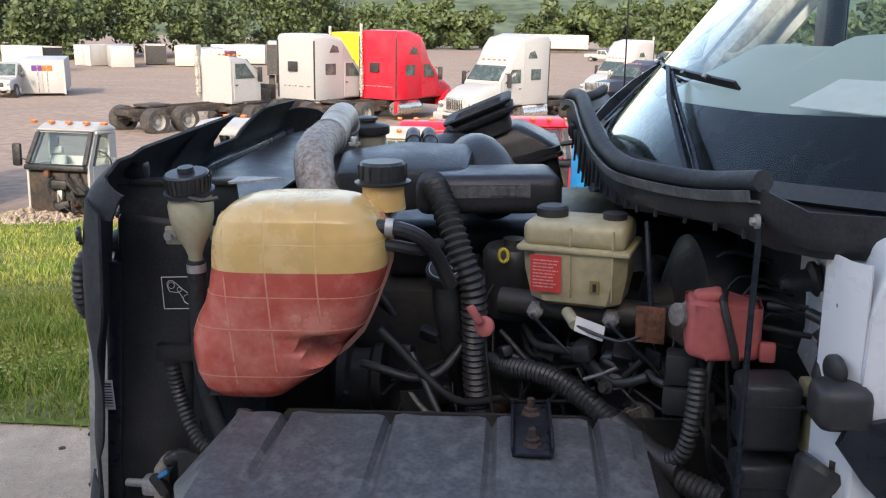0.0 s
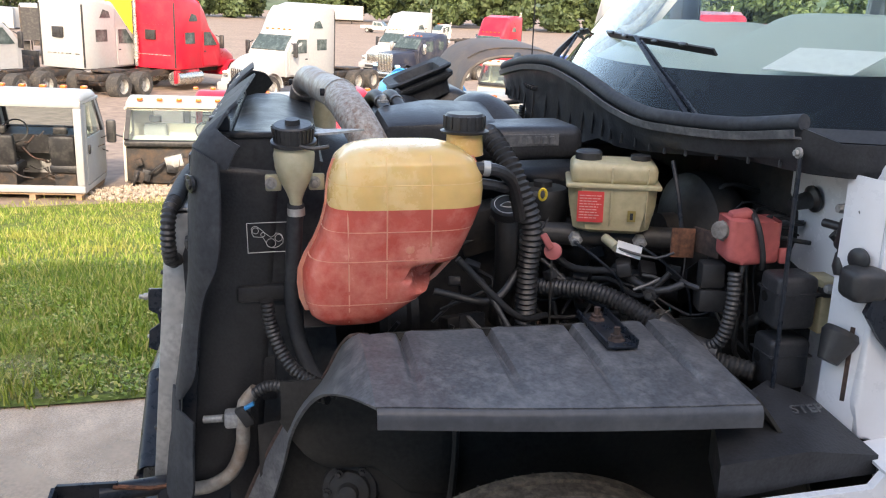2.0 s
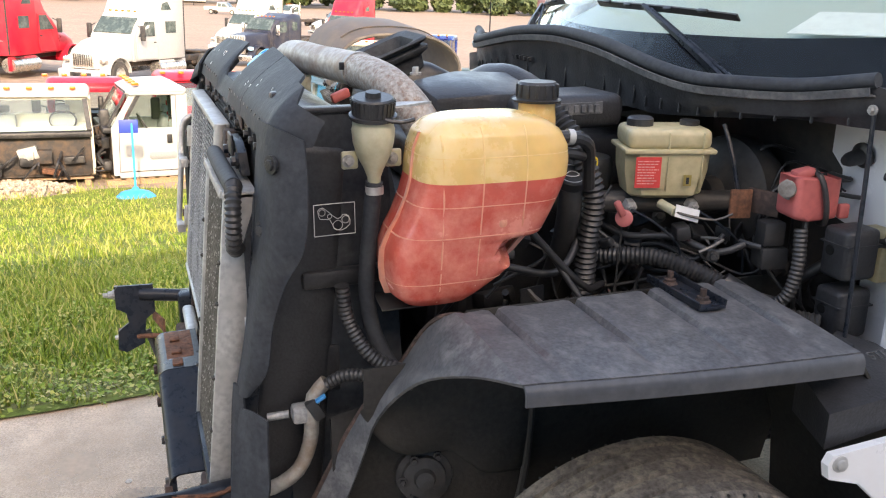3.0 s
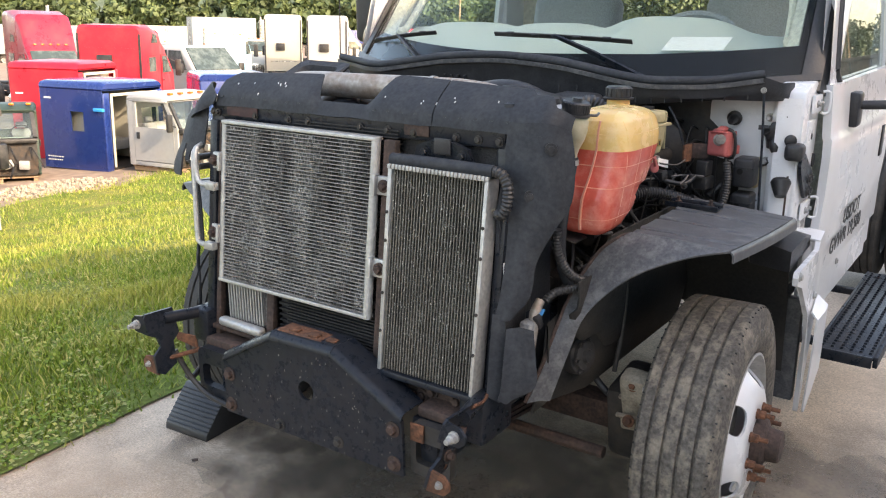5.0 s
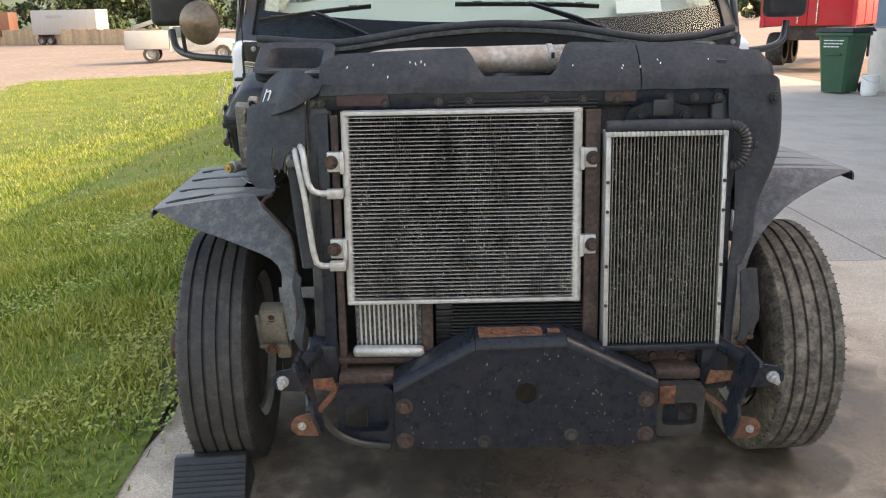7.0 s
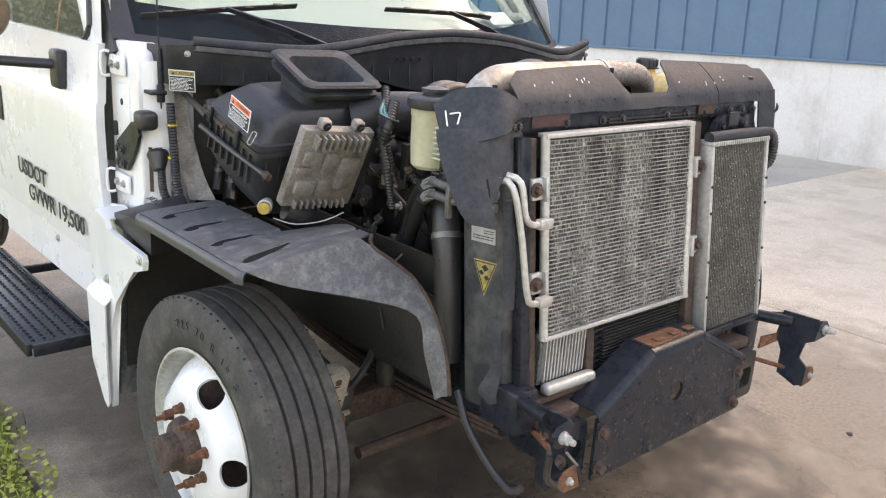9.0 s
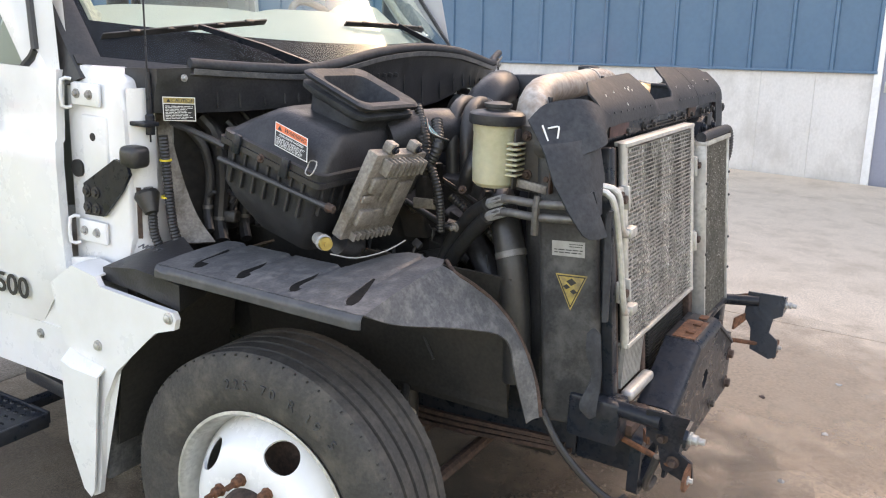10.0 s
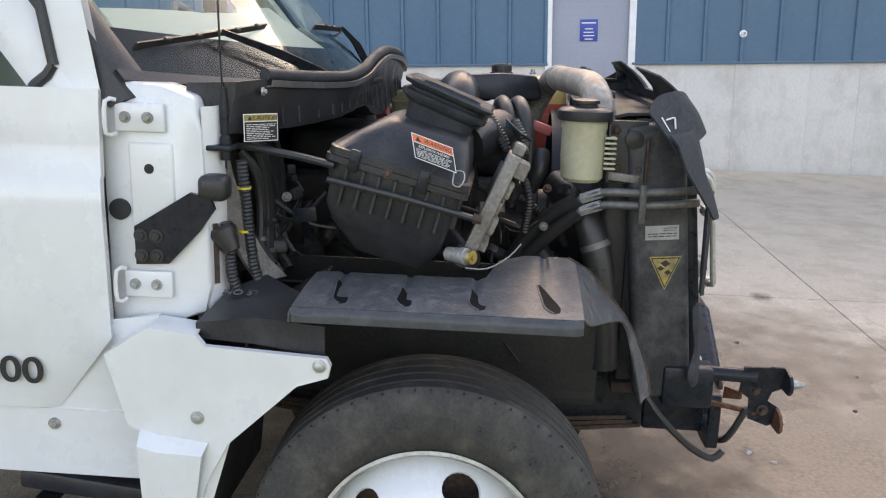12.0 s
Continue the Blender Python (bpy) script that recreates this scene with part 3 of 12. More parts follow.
def boards(a, b):
    """Edges of the cast wall's board marks between two points, unevenly spaced."""
    out = [a]
    while out[-1] < b - 0.75:
        out.append(out[-1] + rw.choice((0.61, 0.92, 1.22, 1.22)))
    return out + [b]


joints = [-25.0, -20.2, -15.4] + boards(-10.6, DY0 - 0.085)
joints2 = boards(DY1 + 0.085, 7.75) + [9.95, 12.1, WEND]
for js in (joints, joints2):
    for a, b in zip(js, js[1:]):
        part("base_wall_panel", box(bmn(), (rw.uniform(-0.002, 0.002), a + 0.0008, -0.6), (0.25, b - 0.0008, CAP), 0.002), mat_conc, wh)
part("base_core", box(bmn(), (0.03, -25, -0.6), (0.22, DY0 - 0.09, CAP - 0.01)), mat_conc, wh)
part("base_core", box(bmn(), (0.03, DY1 + 0.09, -0.6), (0.22, WEND, CAP - 0.01)), mat_conc, wh)


def cladding(y0, y1, z0, z1):
    """A sheet of ribbed cladding with raised trapezoid ribs every 0.46 m."""
    prof, y = [], y0
    n = max(1, round((y1 - y0) / 0.457))
    p = (y1 - y0) / n
    for k in range(n):
        b = y0 + k * p
        prof += [(b, 0), (b + 0.012, -0.03), (b + 0.045, -0.03), (b + 0.06, 0)]
    prof.append((y1, 0))
    bm = bmn()
    front = [[bm.verts.new((x - 0.01, yy, z)) for yy, x in prof] for z in (z0, z1)]
    for a in range(len(prof) - 1):
        bm.faces.new((front[0][a], front[0][a + 1], front[1][a + 1], front[1][a]))
    back = [[bm.verts.new((0.012, yy, z)) for yy in (y0, y1)] for z in (z0, z1)]
    bm.faces.new((back[0][0], back[1][0], back[1][1], back[0][1]))
    bm.faces.new(front[0][::-1] + [back[0][0], back[0][1]])
    bm.faces.new(front[1] + [back[1][1], back[1][0]])
    bm.faces.new((front[0][0], front[1][0], back[1][0], back[0][0]))
    bm.faces.new((front[0][-1], back[0][1], back[1][1], front[1][-1]))
    return bm


y = DY1 + 0.05
while y < WEND - 0.2:
    e = min(WEND, y + 0.915)
    part("cladding_sheet", cladding(y, e, CAP + 0.03, WTOP), mat_blue, wh, smooth=20)
    y = e
y = DY0 - 0.05
while y > -25:
    part("cladding_sheet", cladding(y - 0.915, y, CAP + 0.03, WTOP), mat_blue, wh, smooth=20)
    y -= 0.915
part("cladding_sheet", cladding(DY0 - 0.05, DY1 + 0.05, 2.22, WTOP), mat_blue, wh, smooth=20)
part("drip_flashing", box(bmn(), (-0.05, DY1 + 0.05, CAP), (0.02, WEND, CAP + 0.03), 0.004), mat_blue, wh)
part("drip_flashing", box(bmn(), (-0.05, -25, CAP), (0.02, DY0 - 0.05, CAP + 0.03), 0.004), mat_blue, wh)
part("end_wall", box(bmn(), (0.26, WEND - 0.12, -0.6), (14, WEND, WTOP), 0.01), mat_blue, wh)
part("roof", box(bmn(), (-0.12, -25.2, WTOP), (14, WEND + 0.15, WTOP + 0.16), 0.02), mat_trim, wh)
part("back_wall", box(bmn(), (13.8, -25, -0.6), (14, WEND - 0.13, WTOP - 0.01)), mat_blue, wh)
part("end_wall", box(bmn(), (0.26, -25, -0.6), (13.7, -24.9, WTOP - 0.01)), mat_blue, wh)
door = part("door", box(bmn(), (0.03, DY0, -0.09), (0.075, DY1, 2.13), 0.003), mat_door, wh, "closed grey-lilac steel door")
part("door_frame", box(bmn(), (-0.03, DY1 + 0.001, -0.10), (0.10, DY1 + 0.085, 2.22), 0.004), mat_trim, wh)
part("door_frame", box(bmn(), (-0.03, DY0 - 0.085, -0.10), (0.10, DY0 - 0.001, 2.22), 0.004), mat_trim, wh)
part("door_frame", box(bmn(), (-0.03, DY0, 2.135), (0.10, DY1, 2.22), 0.004), mat_trim, wh)
part("lock_plate", box(bmn(), (0.018, DY1 - 0.115, 1.03), (0.029, DY1 - 0.03, 1.15), 0.002), M["alu"], door)
bm = cyl(bmn(), (0.018, DY1 - 0.07, 1.09), (-0.04, DY1 - 0.07, 1.09), 0.011)
box(bm, (-0.05, DY1 - 0.17, 1.08), (-0.035, DY1 - 0.06, 1.10), 0.004)
part("door_handle", bm, M["alu"], door)
sign = part("notice_sign", box(bmn(), (0.02, -1.235, 1.53), (0.029, -1.01, 1.80), 0.002), M["bluelabel"], door, "blue door notice with white print")
rs = random.Random(3)
bm = bmn()
bars(bm, (0.0195, -1.03, 1.775), (0, -1, 0), (0, 0, -1), 0.18, 0.04, 1, rs)
for k, wd_ in enumerate((0.10, 0.13, 0.14, 0.10)):
    bars(bm, (0.0195, -1.1225 + wd_ / 2, 1.70 - k * 0.042), (0, -1, 0), (0, 0, -1), wd_, 0.035, 1, rs)
part("print", bm, M["whitelabel"], sign)
bm = revolve(bmn(), [(0.045, 0), (0.045, 0.02), (0.03, 0.025), (0.03, 0.06), (0.02, 0.065), (0.02, 0.03)], (-0.03, -3.02, 1.60), (-1, 0, 0), 20)
part("vent_stub", bm, mat_trim, wh)
# ---- the truck: chassis, wheels, cooling pack ----
trk = empty("truck", TILT, "white medium-duty truck with its hood off, engine bay open", "truck")
R_TYRE, AX_Y, AX_Z = 0.421, 0.02, 0.414


def lean_y(z, base=-0.623):
    """The cooling pack leans: its foot stands further forward."""
    return base - (1.35 - z) * 0.115


def tyre_profile(w):
    """Half section of a ribbed steer tyre: rows of (radius, distance across)."""
    h = w / 2
    pts = [(0.262, -h + 0.045), (0.268, -h + 0.022), (0.29, -h + 0.008), (0.33, -h), (0.37, -h + 0.003), (0.395, -h + 0.010), (R_TYRE - 0.006, -h + 0.020), (R_TYRE - 0.001, -h + 0.026)]
    for g in (-0.066, -0.022, 0.022, 0.066):
        pts += [(R_TYRE, g - 0.0055), (R_TYRE - 0.012, g - 0.0035), (R_TYRE - 0.012, g + 0.0035), (R_TYRE, g + 0.0055)]
    pts += [(R_TYRE - 0.001, h - 0.026), (R_TYRE - 0.006, h - 0.020), (0.395, h - 0.010), (0.37, h - 0.003), (0.33, h), (0.29, h - 0.008), (0.268, h - 0.022), (0.262, h - 0.045)]
    return pts


def wheel(side, xo):
    """side: +1 driver, -1 passenger; xo: distance of the outer sidewall from the middle."""
    w = 0.25
    c = Vector((side * (xo - w / 2), AX_Y, AX_Z))
    ax = (side, 0, 0)
    wh_ = new("wheel")
    wh_.parent = trk
    wh_.empty_display_size = 0.1
    wh_["label"] = "ribbed steer tyre on a white steel wheel"
    bm = revolve(bmn(), tyre_profile(w), c, ax, 96, cap=False)
    ty = part("tyre", bm, M["tyremud" if side > 0 else "tyre"], wh_, "worn ribbed black tyre, dusty tread")
    # shoulder sipes
    bm = bmn()
    for k in range(72):
        a = 2 * math.pi * k / 72
        for h in (w / 2 - 0.0215, -w / 2 + 0.0215):
            p = c + Vector((side * h, math.cos(a) * (R_TYRE - 0.0065), math.sin(a) * (R_TYRE - 0.0065)))
            rbox(bm, p, (0.012, 0.004, 0.0035), (math.degrees(a) - 90, 0, 0))
    tagged(part("sipe_pattern", bm, M["ink"], wh_, smooth=0), kind="stuff")
    # raised size mark on the sidewall
    for k, ch in enumerate("225 70 R 19.5"):
        if ch == " ":
            continue
        a = radians(90 + (-14 + 4.6 * k) * (1 if side < 0 else -1))
        ra, ta = Vector((0, math.cos(a), math.sin(a))), Vector((0, -math.sin(a), math.cos(a))) * (1 if side < 0 else -1)
        text("size_mark", ch, axes(c + Vector((side * (w / 2 + 0.0002), 0, 0)) + ra * 0.333 - ta * 0.010, ta, ra), 0.036, M["fenderlip"], ty, 0.0016)
    # rim
    h = w / 2
    prof = [(0.268, h - 0.020), (0.272, h - 0.012), (0.264, h - 0.010), (0.256, h - 0.018), (0.252, h - 0.035), (0.246, h - 0.06), (0.238, h - 0.10), (0.232, -h + 0.08), (0.245, -h + 0.03), (0.268, -h + 0.012)]
    part("rim", revolve(bmn(), prof, c, ax, 64, cap=False), M["alu"], wh_, "grimy white rim with a rusty edge")
    # bulging disc with hand holes
    bm = bmn()
    rings = [(0.243, h - 0.085), (0.228, h - 0.055), (0.205, h - 0.022), (0.185, h + 0.002), (0.165, h + 0.014), (0.145, h + 0.02), (0.12, h + 0.022), (0.085, h + 0.022)]
    rings = [(p.x, p.y) for p in smooth_n([(r, d, 0) for r, d in rings], 3)]
    NS, holes = 120, 5
    fx, fy, fd = frame_of(ax)
    rs_, ds_ = [r for r, d in rings][::-1], [d for r, d in rings][::-1]
    V, inside = [], []
    for r, d in rings:
        row_, in_ = [], []
        for i in range(NS):
            ang = 2 * math.pi * i / NS
            da = (ang - 0.55) % (2 * math.pi / holes) - math.pi / holes
            e = math.sqrt(((r - 0.192) / 0.029) ** 2 + (da * 0.192 / 0.046) ** 2)
            rr_, aa_ = r, ang
            if 1e-3 < e < 1:
                rr_, aa_ = 0.192 + (r - 0.192) / e, ang + da / e - da
            dd_ = float(np.interp(rr_, rs_, ds_))
            in_.append(e < 1)
            row_.append(bm.verts.new(c + fd * dd_ + (fx * math.cos(aa_) + fy * math.sin(aa_)) * rr_))
        V.append(row_)
        inside.append(in_)
    for k in range(len(rings) - 1):
        for i in range(NS):
            j = (i + 1) % NS
            if inside[k][i] and inside[k][j] and inside[k + 1][i] and inside[k + 1][j]:
                continue
            bm.faces.new((V[k][i], V[k][j], V[k + 1][j], V[k + 1][i]))
    bmesh.ops.delete(bm, geom=[v for v in bm.verts if not v.link_faces], context="VERTS")
    bmesh.ops.solidify(bm, geom=list(bm.faces), thickness=0.008)
    part("disc", bm, M["white"], wh_, "white painted wheel disc with hand holes", 60)
    # dark disc added to fill the inner barrel, which otherwise shows too bright
    part("backing_plate", revolve(bmn(), [(0.0, -0.085), (0.235, -0.085), (0.255, -0.075), (0.258, -0.055), (0.0, -0.05)], c, ax, 40), M["dark"], wh_, "dark disc filling the wheel barrel")
    part("brake_drum", revolve(bmn(), [(0.0, -0.02), (0.20, -0.02), (0.20, h - 0.10), (0.0, h - 0.10)], c, ax, 40), M["rustdark"], wh_)
    hub = revolve(bmn(), [(0.085, h + 0.010), (0.084, h + 0.03), (0.075, h + 0.05), (0.052, h + 0.06), (0.05, h + 0.095), (0.044, h + 0.10), (0.0, h + 0.10)], c, ax, 28, cap=False)
    part("hub", hub, M["rustdark"], wh_, "oily rusty hub")
    for k in range(8):
        a = 2 * math.pi * (k + 0.3) / 8
        p = c + fd * (h + 0.022) + (fx * math.cos(a) + fy * math.sin(a)) * 0.108
        bm = revolve(bmn(), [(0.017, 0), (0.017, 0.006), (0.0135, 0.007), (0.0135, 0.024), (0.011, 0.026), (0.0075, 0.027), (0.0075, 0.052), (0.006, 0.053)], p, fd, 8)
        part("wheel_nut", bm, M["rust"], wh_, smooth=25)
    wh_.matrix_local = Matrix.Translation(c) @ Matrix.Rotation(radians(2.6), 4, "Z") @ Matrix.Translation(-c)
    return wh_


wheel(1, 1.088)
wheel(-1, 1.118)

# frame rails, axle, springs
bm = bmn()
for s in (1, -1):
    x0, x1 = s * 0.355, s * 0.445
    box(bm, (min(x0, x1), -0.56, 0.46), (max(x0, x1), 6.0, 0.70), 0.008)
    box(bm, (min(x0, x1), -0.74, 0.46), (max(x0, x1), -0.561, 0.598), 0.008)
    part("frame_rail", bm, M["steel"], trk)
    bm = bmn()
bm.free()
bm = box(bmn(), (-0.72, -0.04, 0.34), (0.72, 0.07, 0.44), 0.02)
part("front_axle", bm, M["rustdark"], trk, "rusty beam axle")
for s in (1, -1):
    bm = bmn()
    for k in range(3):
        pts = [(s * 0.42, -0.55 + 0.02 * k, 0.47 + 0.012 * k), (s * 0.42, 0.0, 0.42 + 0.02 * k), (s * 0.42, 0.6 - 0.02 * k, 0.47 + 0.012 * k)]
        rows = [[Vector(p) + Vector((dx, 0, 0)) for dx in (-0.04, 0.04)] for p in smooth_path(pts, 0.1)]
        sheet(bm, rows, 0.012)
    part("leaf_spring", bm, M["rustdark"], trk)
    # brake caliper and its bracket, dusty
    bm = rbox(bmn(), (s * 0.80, -0.17, 0.55), (0.09, 0.07, 0.19), (18, 0, 0), 0.015)
    rbox(bm, (s * 0.835, -0.185, 0.55), (0.05, 0.05, 0.11), (18, 0, 0), 0.012)
    rbox(bm, (s * 0.775, -0.16, 0.47), (0.05, 0.06, 0.05), (18, 0, 10), 0.01)
    bc_ = part("brake_caliper", bm, M["caliper"], trk, "dusty cast brake caliper")
    part("pad_spring", rbox(bmn(), (s * 0.845, -0.222, 0.565), (0.012, 0.012, 0.13), (18, 0, 0), 0.004), M["cast"], bc_)
    for dz in (0.50, 0.555, 0.61):
        part("caliper_rib", rbox(bmn(), (s * 0.80, -0.212 + (dz - 0.5) * 0.25, dz), (0.10, 0.014, 0.012), (18, 0, 0), 0.003), M["caliper"], bc_)
    bolts("bolt", [(s * 0.80, -0.215, 0.61), (s * 0.80, -0.235, 0.50)], (0, -1, 0.3), trk, M["rust"], 0.012, 0.012)
    bm = tube(bmn(), [(s * 0.46, 0.2, 0.62), (s * 0.55, -0.05, 0.6), (s * 0.68, -0.10, 0.50), (s * 0.76, -0.12, 0.55)], 0.012, 8)
    part("brake_hose", bm, M["hose"], trk)
    bm = cyl(bmn(), (s * 0.47, -0.02, 0.44), (s * 0.47, 0.0, 0.80), 0.032)
    cyl(bm, (s * 0.47, 0.0, 0.62), (s * 0.47, 0.0, 0.84), 0.04)
    part("shock_absorber", bm, M["dark"], trk)
for s in (1, -1):
    part("steering_knuckle", rbox(bmn(), (s * 0.74, -0.03, 0.44), (0.12, 0.22, 0.26), (10, 0, 0), 0.03), M["dark"], trk, "greasy black steering knuckle")
part("oil_pan", loft(bmn(), [[(x, y, z) for x, y in ((-w, -0.40), (w, -0.40), (w, 0.55), (-w, 0.55))] for w, z in ((0.20, 0.30), (0.26, 0.36), (0.30, 0.60))]), M["dark"], trk, "oily black engine sump")
part("steering_rod", tube(bmn(), [(-0.72, -0.22, 0.36), (0.72, -0.22, 0.36)], 0.02, 10, 0.2), M["rustdark"], trk)

# front cross plate with sloping shoulders
bm = bmn()
out = [(-0.362, 0.43), (-0.362, 0.612), (-0.138, 0.737), (0.108, 0.741), (0.362, 0.607), (0.368, 0.437)]
yf = -0.795
hole = [(0.031 * math.cos(2 * math.pi * k / 24), 0.600 + 0.031 * math.sin(2 * math.pi * k / 24)) for k in range(24)]
ov = [bm.verts.new((x, yf, z)) for x, z in out]
hv = [bm.verts.new((x, yf, z)) for x, z in hole]
oe = [bm.edges.new((ov[i], ov[(i + 1) % len(ov)])) for i in range(len(ov))]
he = [bm.edges.new((hv[i], hv[(i + 1) % len(hv)])) for i in range(len(hv))]
bmesh.ops.triangle_fill(bm, edges=oe + he, use_beauty=True)
ext = bmesh.ops.extrude_face_region(bm, geom=list(bm.faces))
bmesh.ops.translate(bm, vec=(0, 0.010, 0), verts=[v for v in ext["geom"] if isinstance(v, bmesh.types.BMVert)])
xp = part("cross_plate", bm, M["steel"], trk, "chipped black steel front cross plate with rust specks", 30)
rb = random.Random(23)
bm = bmn()
for _ in range(110):
    x = rb.uniform(-0.34, 0.34)
    z = rb.uniform(0.44, 0.60 if abs(x) > 0.2 else 0.72)
    if math.hypot(x, z - 0.6) > 0.04:
        w_, h_ = rb.uniform(0.0008, 0.0022), rb.uniform(0.0008, 0.0045)
        plate(bm, [(x - w_, yf - 0.0006, z - h_), (x + w_, yf - 0.0006, z - h_ * 0.7), (x + w_ * 0.6, yf - 0.0006, z + h_), (x - w_ * 0.5, yf - 0.0006, z + h_ * 0.6)], (0, 0.0005, 0))
tagged(part("chip_speckle", bm, M["ecucast"], xp, smooth=0), kind="stuff")
for (xa, za), (xb, zb) in zip(out[1:5], out[2:5]):
    rows = []
    for k in range(7):
        a = radians(90 * k / 6)
        o = Vector((0, 0.022 - 0.022 * math.cos(radians(90)) - 0.022 * math.cos(a), 0.0))
        y_ = yf + 0.022 - 0.022 * math.cos(a)
        dz = 0.022 * math.sin(a) - 0.004
        rows.append([(xa, y_, za + dz), (xb, y_, zb + dz)])
    rows.append([(xa, yf + 0.10, za + 0.018), (xb, yf + 0.10, zb + 0.018)])
    part("flange", sheet(bmn(), rows, 0.006), M["steel"], xp)
bm = box(bmn(), (-0.128, yf + 0.018, 0.757), (0.105, yf + 0.085, 0.764), 0.002)
for k in (-0.09, -0.01, 0.06):
    box(bm, (k, yf + 0.03, 0.764), (k + 0.035, yf + 0.055, 0.770), 0.002)
part("rusty_pad", bm, M["rust"], xp, "orange rusty top pad")
bolts("bolt", [(-0.335, yf, 0.568), (-0.335, yf, 0.462), (0.332, yf, 0.575), (0.335, yf, 0.468)], (0, -1, 0), xp, M["rustdark"], 0.015, 0.014)
bolts("bolt", [(-0.115, yf, 0.455), (0.127, yf, 0.470)], (0, -1, 0), xp, M["dark"], 0.012, 0.012)


def slot_plate(x0, x1, z0, z1, y):
    """A tow plate with a long rounded slot."""
    bm = bmn()
    c = Vector(((x0 + x1) / 2, y, (z0 + z1) / 2 - 0.01))
    N = 32
    o_, h_ = [], []
    for k in range(N):
        a = 2 * math.pi * k / N
        ca, sa = math.cos(a), math.sin(a)
        def sup(rx, rz, p):
            return Vector((rx * math.copysign(abs(ca) ** p, ca), 0, rz * math.copysign(abs(sa) ** p, sa)))
        o_.append(c + Vector((0, 0, 0.01)) + sup((x1 - x0) / 2, (z1 - z0) / 2, 0.25))
        h_.append(c + sup((x1 - x0) / 2 - 0.018, (z1 - z0) / 2 - 0.045, 0.35))
    loft(bm, [[p for p in o_], [p for p in h_], [p + Vector((0, 0.03, 0)) for p in h_], [p + Vector((0, 0.03, 0)) for p in o_]], cap=False)
    bm.verts.ensure_lookup_table()
    for k in range(N):
        j = (k + 1) % N
        bm.faces.new((bm.verts[3 * N + k], bm.verts[3 * N + j], bm.verts[j], bm.verts[k]))
    return bm


part("tow_plate", slot_plate(-0.525, -0.364, 0.44, 0.61, -0.765), M["steel"], trk, "black tow plate with a long slot")
part("tow_plate", slot_plate(0.370, 0.505, 0.44, 0.60, -0.765), M["dark"], trk, "oily tow plate with a long slot and rust stains")
part("frame_horn", box(bmn(), (-0.52, -0.735, 0.60), (-0.36, -0.45, 0.635), 0.01), M["rustdark"], trk)
part("frame_horn", box(bmn(), (0.37, -0.735, 0.60), (0.50, -0.45, 0.635), 0.01), M["rustdark"], trk)
part("rusty_lip", box(bmn(), (0.374, -0.772, 0.545), (0.42, -0.766, 0.60), 0.002), M["rust"], trk)

# hood hinge brackets
def hinge_bracket(s, xt, xb, yf_, zt_, zb_, label):
    """A leaning steel plate with two front lugs bent outwards, each with a bolt. xt, xb: the lug bolts."""
    def X(z):
        return s * (xb - 0.034 + (xt - xb) * (z - zb_) / (zt_ - zb_))
    out = [(-0.79, zt_ + 0.032), (yf_ + 0.01, zt_ + 0.036), (yf_, zt_ + 0.024), (yf_, zt_ - 0.030), (yf_ + 0.028, zt_ - 0.045), (yf_ + 0.034, zb_ + 0.055), (yf_, zb_ + 0.032), (yf_ - 0.004, zb_ - 0.020), (yf_ + 0.02, zb_ - 0.032), (-0.83, zb_ - 0.01), (-0.82, zb_ + 0.06), (-0.79, zt_ - 0.05)]
    bm = plate(bmn(), [(X(z), y, z) for y, z in out], (-s * 0.009, 0, 0))
    hb_ = part("hood_hinge_bracket", bm, M["steel"], trk, label, 25)
    for x, z, m, hw in ((xt, zt_, "steel", 0.036), (xb, zb_, "rust", 0.034)):
        lug = [(X(z + 0.03), z + 0.033), (s * (x + hw * 0.4), z + 0.026), (s * (x + hw * 0.85), z + 0.008), (s * (x + hw * 0.85), z - 0.012), (s * (x + hw * 0.4), z - 0.027), (X(z - 0.028), z - 0.030)]
        lg = part("lug", plate(bmn(), [(px, yf_, pz) for px, pz in lug], (0, 0.008, 0)), M[m], hb_, "bent steel lug", 25)
        if m == "steel":
            part("bolt", revolve(bmn(), [(0.016, 0), (0.016, 0.006), (0.012, 0.007), (0.012, 0.020), (0.008, 0.022), (0.0075, 0.036)], (s * x, yf_, z), (0, -1, 0), 12), M["cast"], lg, "dull zinc bolt", 25)
        else:
            bolts("bolt", [(s * x, yf_, z)], (0, -1, 0), lg, M["cast"], 0.007, 0.010)
    part("hinge_tube", cyl(bmn(), (X(zt_) , -0.83, zt_ + 0.004), (s * (xt - 0.09), -0.60, zt_ - 0.01), 0.02, seg=12), M["steel"], hb_)
    part("hinge_rod", cyl(bmn(), (X(zb_), -0.85, zb_ + 0.01), (s * (xb - 0.10), -0.66, zb_ + 0.02), 0.008, seg=8), M["rust"], hb_)
    part("rusty_tab", plate(bmn(), [(X(0.66), -0.80, 0.655), (s * (xt - 0.11), -0.772, 0.645), (s * (xt - 0.12), -0.772, 0.605), (X(0.63), -0.80, 0.63)], (0, 0.007, 0)), M["rust"], hb_, "orange rusty tab")
    bolts("bolt", [(X(0.66) + s * 0.001, -0.83, 0.665), (X(0.61) + s * 0.001, -0.86, 0.60)], (s, 0, 0), hb_, M["rustdark"], 0.010, 0.014)
    return hb_


